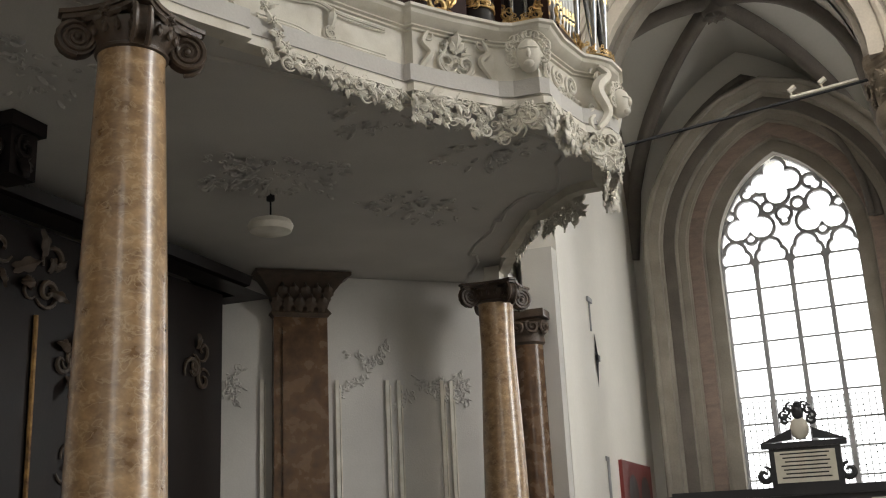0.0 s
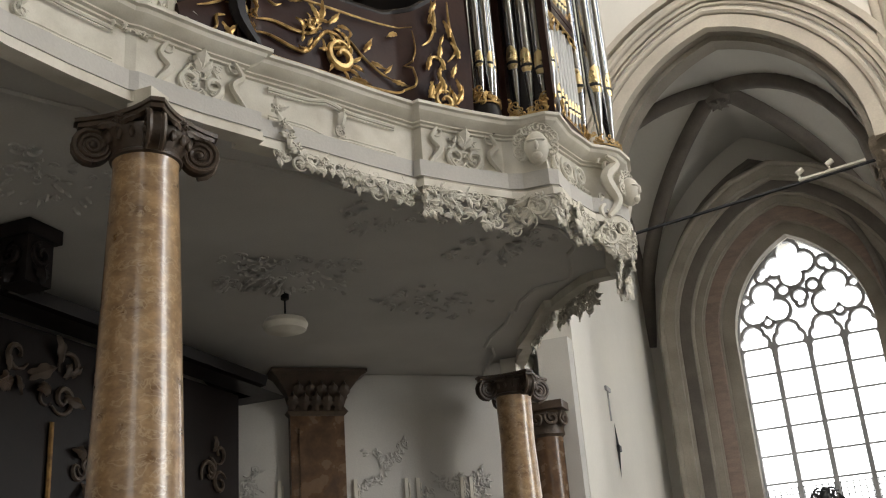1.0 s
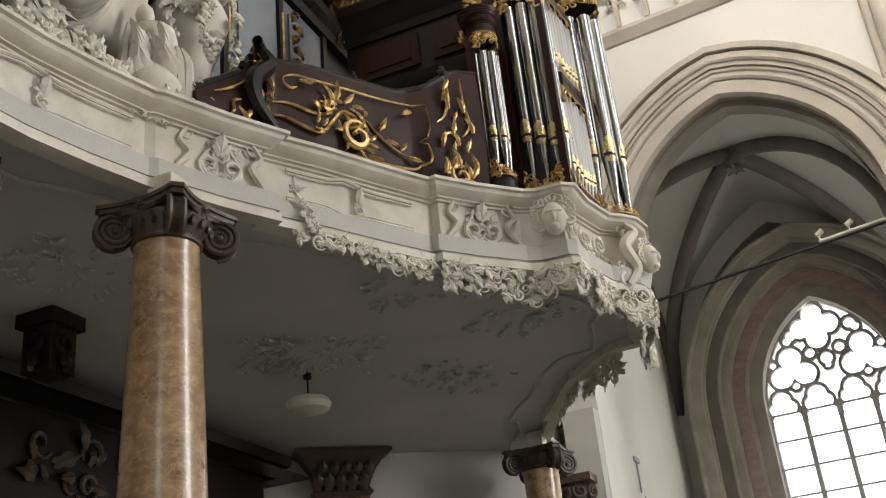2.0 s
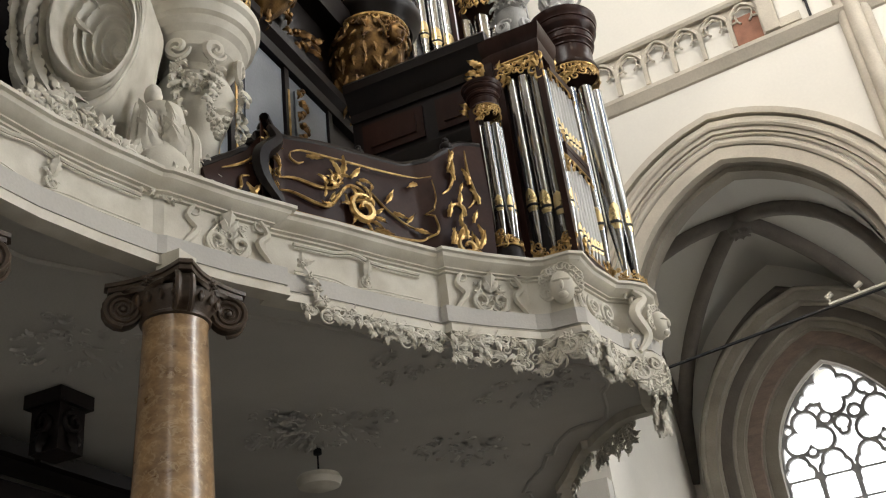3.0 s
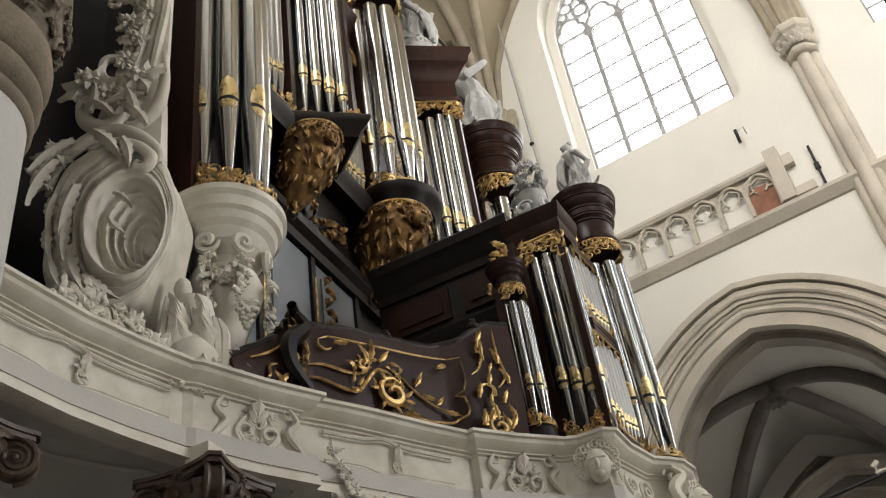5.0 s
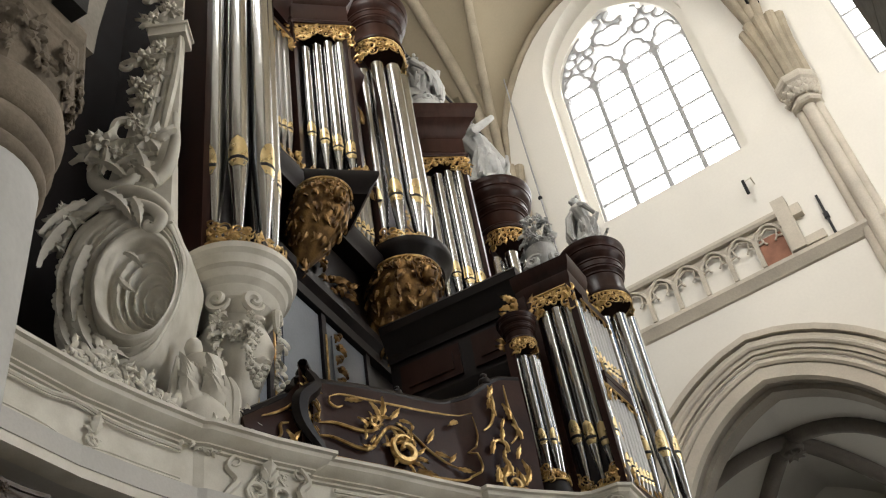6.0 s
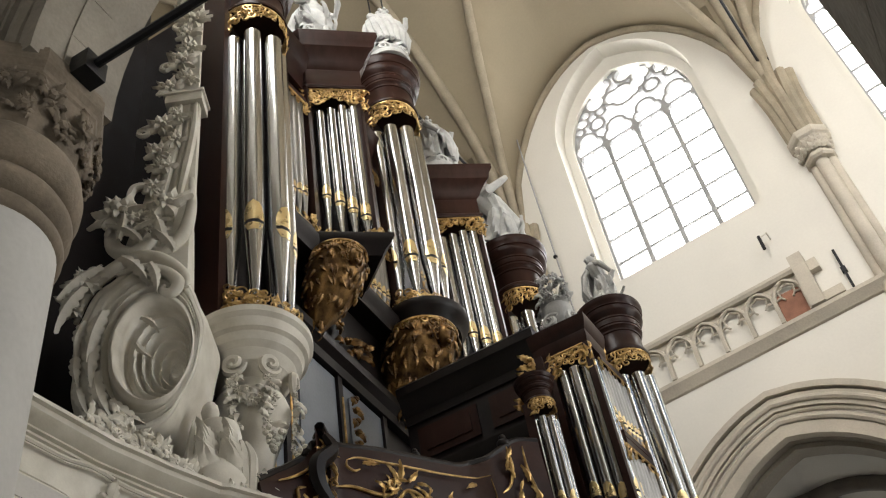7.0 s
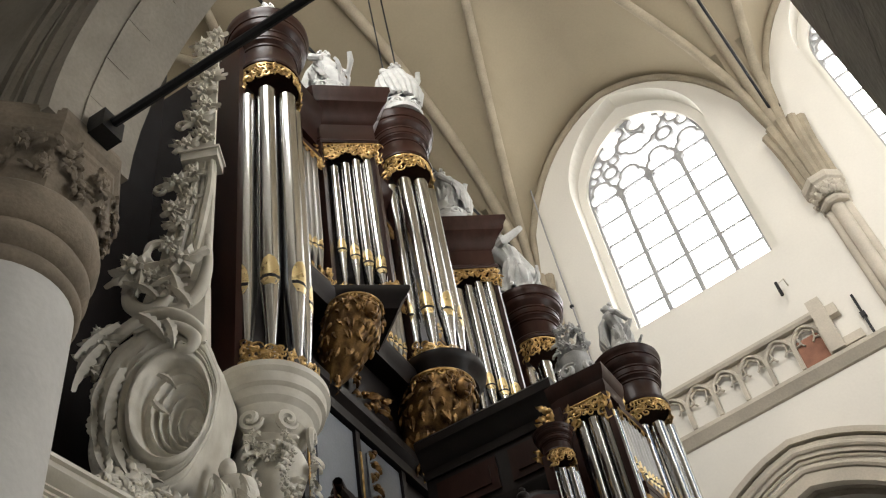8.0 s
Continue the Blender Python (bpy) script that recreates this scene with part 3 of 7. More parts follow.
# stucco relief under the gallery
for (x, y, w, h, n) in ((-3.9, 6.9, 1.1, 0.8, 60), (-2.6, 6.2, 0.9, 0.6, 26), (-4.3, 4.6, 0.8, 0.7, 26), (-3.2, 8.2, 1.0, 0.7, 26), (-2.2, 7.2, 0.7, 0.7, 20)):
    s = Shape()
    m = pose(x, y, ZS + 0.006, 180, 0, RNG.uniform(0, 90))
    spray(s, m, w * 1.3, h * 1.3, n * 2, RNG, 0.12, "lls")
    tagged(part("ceiling_relief", s, SOFFIT, gallery, "grey stucco leaf relief"), kind="stuff")
inner = [(x - 0.45, y) for x, y in RIM if 3.2 < y < 2 * YC - 3.2]
part("ceiling_moulding", Shape().tube([(x + 0.06 * math.sin(y * 5), y, ZS) for x, y in inner], 0.02, 6), SOFFIT, gallery)


def volute(s, m, r):
    pts, rs = [], []
    for i in range(37):
        t = i / 36
        a = -t * 2.6 * 2 * math.pi + math.pi / 2
        q = r * (1 - 0.82 * t)
        pts.append((q * math.cos(a), q * math.sin(a), 0))
        rs.append(r * 0.17 * (1 - 0.55 * t))
    s.tube(pts, rs, 6, 1.0, m, (0, 0, 1))
    s.lathe([(r * 0.96, -r * 0.5), (r * 0.96, -0.002)], 24, m)
    s.ball((0, 0, 0.01), r * 0.2, 8, (1, 1, 0.7), m)


def column(x, y, r=0.166, top=4.02):
    c = thing("gallery_column", "polished brown veined marble column with dark carved ionic capital", "column", pose(x, y, 0), "columns under the gallery")
    part("base", Shape().box(-0.34, -0.34, 0, 0.34, 0.34, 0.12).lathe([(0.32, 0.12), (0.34, 0.16), (0.32, 0.2), (0.28, 0.22), (0.3, 0.27), (0.245, 0.3)], 32), STONE, c)
    part("shaft", Shape().lathe([(0.24, 0.3), (0.239, 1.0), (0.233, 1.85), (0.218, 2.5), (0.2, 3.05), (0.183, 3.55), (r, top - 0.03), (r * 1.03, top)], 48), MARBLE, c, "polished brown veined marble shaft", 60)
    cap = part("capital", Shape().lathe([(r * 1.0, top), (r * 1.1, top + 0.008), (r * 1.12, top + 0.022), (r * 1.04, top + 0.032), (r * 1.08, top + 0.05), (r * 1.38, top + 0.11), (r * 1.42, top + 0.14), (r * 1.2, top + 0.16), (r * 1.15, top + 0.17)], 32), BRONZECAP, c, "dark brown carved capital")
    for i in range(20):
        a = 2 * math.pi * i / 20
        part("egg", Shape().ball((r * 1.34 * math.cos(a), r * 1.34 * math.sin(a), top + 0.095), 0.024, 6, (0.8, 0.8, 1.5)), BRONZECAP, cap)
    poly = []
    for k in range(4):
        a0 = radians(45 + 90 * k)
        c0, c1 = Vector((math.cos(a0 - 0.09), math.sin(a0 - 0.09))) * r * 2.1, Vector((math.cos(a0 + 0.09), math.sin(a0 + 0.09))) * r * 2.1
        n0 = Vector((math.cos(a0 + math.pi / 2 - 0.09), math.sin(a0 + math.pi / 2 - 0.09))) * r * 2.1
        mid = Vector((math.cos(a0 + math.pi / 4), math.sin(a0 + math.pi / 4))) * r * 1.1
        poly += [tuple(c0), tuple(c1)]
        poly += [tuple(c1 * (1 - t) ** 2 + mid * 2 * t * (1 - t) + n0 * t * t) for t in (0.15, 0.3, 0.5, 0.7, 0.85)]
    part("abacus", Shape().prism(poly, top + 0.165, top + 0.19).prism([(px * 1.05, py * 1.05) for px, py in poly], top + 0.193, top + 0.215), BRONZECAP, cap, "", 0)
    part("impost", Shape().box(-r * 0.45, -r * 0.45, top + 0.215, r * 0.45, r * 0.45, ZS - 0.004), STUCCO, c, "white block above the capital", 0)
    for k in range(4):
        s = Shape()
        a = 45 + 90 * k
        for side in (-1, 1):
            m = pose(0, 0, top + 0.075) @ Matrix.Rotation(radians(a), 4, "Z") @ Matrix.Translation((r * 1.62, side * 0.035, 0)) @ Matrix.Rotation(radians(90 if side < 0 else -90), 4, "X")
            if side > 0:
                m = m @ Matrix.Rotation(radians(180), 4, "Z") @ Matrix.Scale(-1, 4, (1, 0, 0)) @ Matrix.Scale(-1, 4, (0, 1, 0))
            volute(s, m, r * 0.6)
        part("volute", s, BRONZECAP, cap)
        s = Shape()
        m = pose(0, 0, top + 0.15) @ Matrix.Rotation(radians(a + 45), 4, "Z") @ pose(r * 1.32, 0, 0, 90, 0, 90)
        flower(s, m, 0, 0.02, 0.05, 6)
        leaf(s, m, 0, 0, 0, 0.16, 0.045, 0.2)
        leaf(s, m, 0, 0, 180, 0.16, 0.045, 0.2)
        part("rosette", s, BRONZECAP, cap)
    return c


column(-3.10, 4.01)
column(-3.27, 2 * YC - 4.03, 0.19)
column(-3.62, 2.86)

# ---- organ pipes ----
def pipe(parent, x, y, z0, zm, z1, r, way, lip=1.0, metal=None):
    """A tin pipe with conical foot; way: degrees in plan towards which its gilt mouth looks."""
    b = part("pipe", Shape().lathe([(r * 0.22, z0), (r * 0.98, zm - r * 0.1), (r * 0.98, zm), (r, zm + 0.01), (r, z1)], 20, pose(x, y, 0)), metal or TIN, parent, "", 50)
    g, f, n = [], [], 8
    hgt = r * 2.7 * lip
    for i in range(n + 1):
        t = i / n
        half = 60 * math.sqrt(max(0.0, 1 - t ** 2.4)) * (1 - 0.25 * max(0.0, t - 0.5)) + 2
        for k in range(7):
            a = radians(way + half * (k - 3) / 3)
            q = r * 1.025
            g.append((x + q * math.cos(a), y + q * math.sin(a), zm + 0.012 + hgt * t))
    f = [(i * 7 + k, i * 7 + k + 1, i * 7 + k + 8, i * 7 + k + 7) for i in range(n) for k in range(6)]
    part("mouth", Shape().add(g, f), LIPGOLD, b, "gilt pipe mouth", 60)
    low = [(x + r * q * math.cos(radians(way + h * k)), y + r * q * math.sin(radians(way + h * k)), zm + z) for z, h, q in ((-r * 1.15, 38, 0.93), (-r * 0.28, 60, 1.02)) for k in (-1, -0.5, 0, 0.5, 1)]
    part("lower_lip", Shape().add(low, [(k, k + 1, k + 6, k + 5) for k in range(4)]), LIPGOLD, b, "gilt lower lip", 60)
    slot = [(x + r * 1.02 * math.cos(radians(way + 60 * q)), y + r * 1.02 * math.sin(radians(way + 60 * q)), z) for z in (zm - r * 0.28, zm + 0.012) for q in (-1, -0.5, 0, 0.5, 1)]
    part("slot", Shape().add(slot, [(k, k + 1, k + 6, k + 5) for k in range(4)]), IRON, b, "dark mouth slot", 60)
    return b


def shade_band(s, pts, z, drop, rng, up=False, dense=1.0):
    """Gilt fretwork along plan points with outward ways: scalloped, deeper at both ends."""
    n = len(pts)
    for i, (x, y, nx, ny) in enumerate(pts):
        t = i / max(1, n - 1)
        d = drop * (0.42 + 0.58 * abs(2 * t - 1) ** 1.6)
        m = face(x, y, z + (d * 0.5 if up else -d * 0.5), nx, ny)
        for k in range(3):
            scroll(s, m, rng.uniform(-0.025, 0.025), d * (0.32 - 0.32 * k) + rng.uniform(-0.02, 0.02), min(0.06, d * 0.26) * rng.uniform(0.8, 1.2), rng.uniform(0, 360), 1.3, rng.choice((-1, 1)), min(0.011, d * 0.05))
        for k in range(3):
            leaf(s, m, rng.uniform(-0.02, 0.02), d * rng.uniform(-0.35, 0.35), rng.uniform(0, 360), min(0.1, d * 0.42), min(0.045, d * 0.2), 0.25, 2, rng.uniform(-0.4, 0.4))
    s.tube([(x + nx * 0.004, y + ny * 0.004, z) for x, y, nx, ny in pts], min(0.014, drop * 0.06), 6)


def arc_points(cx, cy, r, a0, a1, n):
    return [(cx + r * math.cos(radians(a0 + (a1 - a0) * i / (n - 1))), cy + r * math.sin(radians(a0 + (a1 - a0) * i / (n - 1))),
             math.cos(radians(a0 + (a1 - a0) * i / (n - 1))), math.sin(radians(a0 + (a1 - a0) * i / (n - 1)))) for i in range(n)]


def head_profile(r, z0, z1):
    h = z1 - z0
    return [(r * q, z0 + t * h) for q, t in ((0.9, 0), (1.07, 0), (1.07, 0.03), (1.12, 0.03), (1.14, 0.06), (1.12, 0.09), (1.04, 0.10), (1.04, 0.13), (1.0, 0.16), (1.0, 0.40), (1.04, 0.41), (1.04, 0.44), (1.09, 0.47), (1.14, 0.49), (1.14, 0.52),
            (1.17, 0.53), (1.17, 0.62), (1.20, 0.63), (1.20, 0.66), (1.26, 0.69), (1.34, 0.73), (1.36, 0.75), (1.36, 0.82), (1.40, 0.83), (1.40, 0.86), (1.45, 0.90), (1.48, 0.94), (1.48, 0.99), (1.3, 1.0), (0.2, 1.01))]


def round_tower(x, y, r, zf, zm, zp, zg, zc, pipe_r, ways, label, shelf=True, mouth_rise=0.0):
    """A half-round pipe tower with its gilt fretwork and moulded head."""
    t = thing("organ_tower", label, "organ tower", None, "towers of the organ")
    part("head", Shape().lathe(head_profile(r, zg, zc), 48, pose(x, y, 0)), WOOD, t, "moulded dark mahogany head", 28)
    if shelf:
        part("shelf", Shape().lathe([(r * 0.5, zf - 0.26), (r * 1.1, zf - 0.24), (r * 1.2, zf - 0.17), (r * 1.35, zf - 0.12), (r * 1.42, zf - 0.07), (r * 1.42, zf - 0.02), (r * 1.2, zf)], 48, pose(x, y, 0)), BLACKWOOD, t, "black moulded shelf", 35)
    for i, a in enumerate(ways):
        rr = pipe_r * (1.0 if i % 2 == 0 else 0.92)
        q = r * 0.96 - rr * 0.6
        pipe(t, x + q * math.cos(radians(a)), y + q * math.sin(radians(a)), zf, zm + mouth_rise * abs(i - (len(ways) - 1) / 2), zp, rr, a)
    for ya, yb in ((-1.02, -0.86), (0.86, 1.02)):
        part("stile", Shape().box(x - r * 0.9, y + r * ya, zf - 0.1, x - r * 0.25, y + r * yb, zg), WOOD, t, "", 0)
    part("back_board", Shape().box(x - r * 0.5, y - r * 0.84, zf - 0.1, x - r * 0.42, y + r * 0.84, zg), BLACKWOOD, t)
    s = Shape()
    shade_band(s, arc_points(x, y, r * 1.04, -100, 100, 15), zg + 0.01, (zg - zp) * 0.85, RNG)
    part("upper_fretwork", s, GOLD, t, "gilt carved fretwork")
    s = Shape()
    shade_band(s, arc_points(x, y, r * 1.06, -100, 100, 15), zf - 0.01, 0.27 if r > 0.25 else 0.12, RNG, True)
    part("lower_fretwork", s, GOLD, t, "gilt carved fretwork")
    return t


def prow_tower(x0, y0, x1, y1, zf, zm, zp, zg, zc, label, npipes=4, shelf=True):
    """A pointed tower: near face from (x0, y0) to the prow (x1, y1), the far face mirrored about the prow's y."""
    t = thing("organ_tower", label, "organ tower", None, "towers of the organ")
    tri = [(x0 - 0.1, y0 - 0.02), (x0, y0 - 0.02), (x1, y1), (x0, 2 * y1 - y0 + 0.02), (x0 - 0.1, 2 * y1 - y0 + 0.02)]
    h = zc - zg
    prof = [(-0.25, zg), (0.03, zg), (0.04, zg + 0.04 * h), (0.015, zg + 0.1 * h), (0.015, zg + 0.4 * h), (0.05, zg + 0.46 * h), (0.06, zg + 0.52 * h), (0.11, zg + 0.66 * h), (0.15, zg + 0.72 * h), (0.16, zg + 0.82 * h), (0.19, zg + 0.9 * h), (0.19, zc), (-0.25, zc)]
    part("head", Shape().sweep(tri, prof), WOOD, t, "moulded dark mahogany head", 25)
    part("head_top", Shape().prism(tri, zc - 0.06, zc - 0.01), WOOD, t, "", 0)
    if shelf:
        prof = [(-0.3, zf - 0.24), (0.0, zf - 0.24), (0.02, zf - 0.18), (0.07, zf - 0.12), (0.09, zf - 0.07), (0.09, zf - 0.02), (0.03, zf), (-0.3, zf)]
        part("shelf", Shape().sweep(tri, prof).prism(tri, zf - 0.2, zf - 0.01), BLACKWOOD, t, "black moulded shelf", 25)
    for yy0, sg in ((y0, 1), (2 * y1 - y0, -1)):
        d = Vector((x1 - x0, y1 - yy0))
        L = d.length
        d.normalize()
        n = Vector((d.y, -d.x)) * sg
        way = math.degrees(math.atan2(n.y, n.x))
        rr = L * 0.84 / npipes / 2
        for i in range(npipes):
            q = L * (0.09 + 0.84 * (i + 0.5) / npipes)
            pipe(t, x0 + d.x * q - n.x * rr * 0.8, yy0 + d.y * q - n.y * rr * 0.8, zf, zm + (0.10 * (npipes - 1 - i)), zp - 0.05 * (npipes - 1 - i) + 0.2, rr * (0.86 + 0.05 * i), way)
        pts = [(x0 + d.x * L * k / 8 + n.x * 0.01, yy0 + d.y * L * k / 8 + n.y * 0.01, n.x, n.y) for k in range(9)]
        s = Shape()
        shade_band(s, pts, zg + 0.0, (zg - zp) * 0.9, RNG)
        part("upper_fretwork", s, GOLD, t, "gilt carved fretwork")
        s = Shape()
        shade_band(s, pts, zf, 0.13, RNG, True)
        part("lower_fretwork", s, GOLD, t, "gilt carved fretwork")
    for xa, ya, za, xb, yb in ((x0 - 0.1, y0 - 0.05, zf - 0.1, x0 + 0.02, y0 + 0.02), (x0 - 0.1, 2 * y1 - y0 - 0.02, zf - 0.1, x0 + 0.02, 2 * y1 - y0 + 0.05), (x1 - 0.05, y1 - 0.03, zf, x1 - 0.005, y1 + 0.03)):
        part("stile", Shape().box(xa, ya, za, xb, yb, zg + 0.1), WOOD, t, "", 0)
    part("back_board", Shape().box(x0 - 0.08, y0, zf - 0.1, x0 - 0.04, 2 * y1 - y0, zg), BLACKWOOD, t)
    return t


def pipe_flat(xa, ya, xb, yb, z0, tiers, label, n=7):
    """Small pipes between two towers in one or two tiers of (foot, top)."""
    t = thing("pipe_field", label, "organ pipes", None, "pipe fields of the organ")
    d = Vector((xb - xa, yb - ya))
    L = d.length
    d.normalize()
    nn = Vector((d.y, -d.x))
    way = math.degrees(math.atan2(nn.y, nn.x))
    for zf, zt in tiers:
        rr = L / n / 2 * 0.94
        h = zt - zf
        for i in range(n):
            q = L * (i + 0.5) / n
            pipe(t, xa + d.x * q, ya + d.y * q, zf + 0.03, zf + h * (0.2 + 0.12 * abs(i - (n - 1) / 2) / n), zt, rr, way, 0.8, DULLTIN)
        pts = [(xa + d.x * L * k / 4 + nn.x * rr * 1.3, ya + d.y * L * k / 4 + nn.y * rr * 1.3, nn.x, nn.y) for k in range(5)]
        for zz, up in ((zt + 0.02, False), (zf, True)):
            s = Shape()
            shade_band(s, pts, zz, min(0.18, h * 0.16), RNG, up)
            part("fretwork", s, GOLD, t, "gilt carved fretwork")
        ang = math.degrees(math.atan2(d.y, d.x))
        part("rail", Shape().box(0, -rr * 1.6, -0.06, L, rr * 1.2, 0, pose(xa, ya, zf, 0, 0, ang)).box(0, -rr * 1.6, 0, L, rr * 1.2, 0.07, pose(xa, ya, zt + 0.02, 0, 0, ang)), WOOD, t)
    return t


T1 = round_tower(-3.47, 4.74, 0.315, 6.86, 7.79, 10.6, 11.02, 12.0, 0.093, (-106, -56, -6, 44, 94), "tall round organ tower of large shining tin pipes", False)
T3 = round_tower(-3.28, 7.36, 0.33, 8.74, 9.46, 11.75, 12.2, 13.1, 0.092, (-112, -68, -24, 20, 64), "middle round organ tower with tin pipes and gilt fretwork")
T5 = round_tower(-3.05, 10.15, 0.36, 7.0, 7.7, 10.55, 10.95, 11.85, 0.10, (-110, -64, -18, 28, 74), "far round organ tower with dark moulded head", False)
prow_tower(-3.41, 5.63, -2.95, 5.97, 8.66, 8.98, 10.6, 11.02, 11.93, "pointed organ tower with tin pipes and dark cornice")
prow_tower(-3.36, 8.25, -2.83, 8.6, 8.66, 9.1, 10.85, 11.22, 12.08, "pointed organ tower with tin pipes and dark cornice")
pipe_flat(-3.47, 5.06, -3.44, 5.52, 8.66, ((8.68, 10.6),), "narrow field of small tin pipes with gilt carving", 5)
pipe_flat(-3.47, 6.38, -3.46, 7.0, 8.66, ((8.7, 9.6), (9.75, 10.9)), "two tiers of small tin pipes with gilt carving")
pipe_flat(-3.47, 7.75, -3.44, 8.2, 8.66, ((8.7, 9.6), (9.75, 10.9)), "two tiers of small tin pipes with gilt carving")
pipe_flat(-3.44, 9.05, -3.40, 9.75, 8.66, ((8.7, 10.4),), "field of small tin pipes with gilt carving")

# ---- organ case ----
case = thing("organ_case", "tall dark stained wooden organ case with blue-grey panels and black cornices", "organ case")
part("body", Shape().box(-5.6, 4.46, ZT - 0.2, -3.72, 10.3, 11.6), BLACKWOOD, case, "black stained case", 0)
# added black board: stands in for the unlit space beside the tower, cuts bounce
part("shade_board", Shape().box(-4.75, 2.75, ZT - 0.2, -4.65, 4.46, 12.6).box(-4.65, 3.5, ZT - 0.2, -4.6, 3.56, 12.6), BLACKWOOD, case, "black board added for the shaded gap beside the tower", 0)
lowc = [(-3.70, 4.95), (-3.66, 5.05), (-3.66, 9.6), (-3.70, 9.7)]
part("shelf_cornice", Shape().sweep([(-3.6, 5.0), (-3.42, 5.04), (-3.42, 9.7)], [(-0.3, 8.40), (0.0, 8.40), (0.02, 8.48), (0.06, 8.54), (0.07, 8.6), (0.02, 8.64), (-0.3, 8.64)]), BLACKWOOD, case, "black moulded shelf", 25)
part("lower_cornice", Shape().sweep(lowc, [(-0.2, 7.52), (0.02, 7.52), (0.04, 7.6), (0.10, 7.66), (0.11, 7.74), (0.03, 7.78), (0.0, 8.2), (0.06, 8.42), (-0.2, 8.42)]), BLACKWOOD, case, "black moulded cornice", 25)
part("upper_cornice", Shape().sweep([(-3.7, 4.9), (-3.44, 4.95), (-3.44, 9.8)], [(-0.3, 11.0), (0.0, 11.0), (0.01, 11.3), (0.06, 11.4), (0.1, 11.5), (0.12, 11.6), (-0.3, 11.6)]), WOOD, case, "moulded dark mahogany cornice", 25)
for y0, y1 in ((5.08, 5.36), (5.52, 6.18), (6.30, 6.95)):
    s = Shape().box(-3.72, y0, ZT, -3.69, y1, 7.5).box(-3.69, y0 + 0.07, ZT + 0.1, -3.675, y1 - 0.07, 7.38)
    part("panel", s, BLUEWOOD, case, "blue-grey painted panel", 0)
for y in (5.20, 5.44, 6.24):
    part("gilt_strip", Shape().tube([(-3.668, y, ZT), (-3.668, y, 7.3)], 0.018, 6), GOLD, case, "gilt moulding strip")
for y in (5.06, 5.40, 6.22, 6.98):
    part("stile", Shape().box(-3.72, y - 0.035, ZT, -3.66, y + 0.035, 7.52), BLACKWOOD, case, "", 0)
s = Shape()
for i in range(5):
    m = face(-3.62, 6.36, 7.35 - 0.12 * i, 0.9, -0.4)
    leaf(s, m, 0, 0, 250 + 40 * (i % 2), 0.16, 0.08, 0.4)
    s.ball((0, -0.04, 0.03), 0.035, 6, (1, 1, 1), m)
tagged(part("carved_drop", s, OLDGOLD, case, "brown gilt leaf drop"), kind="stuff")


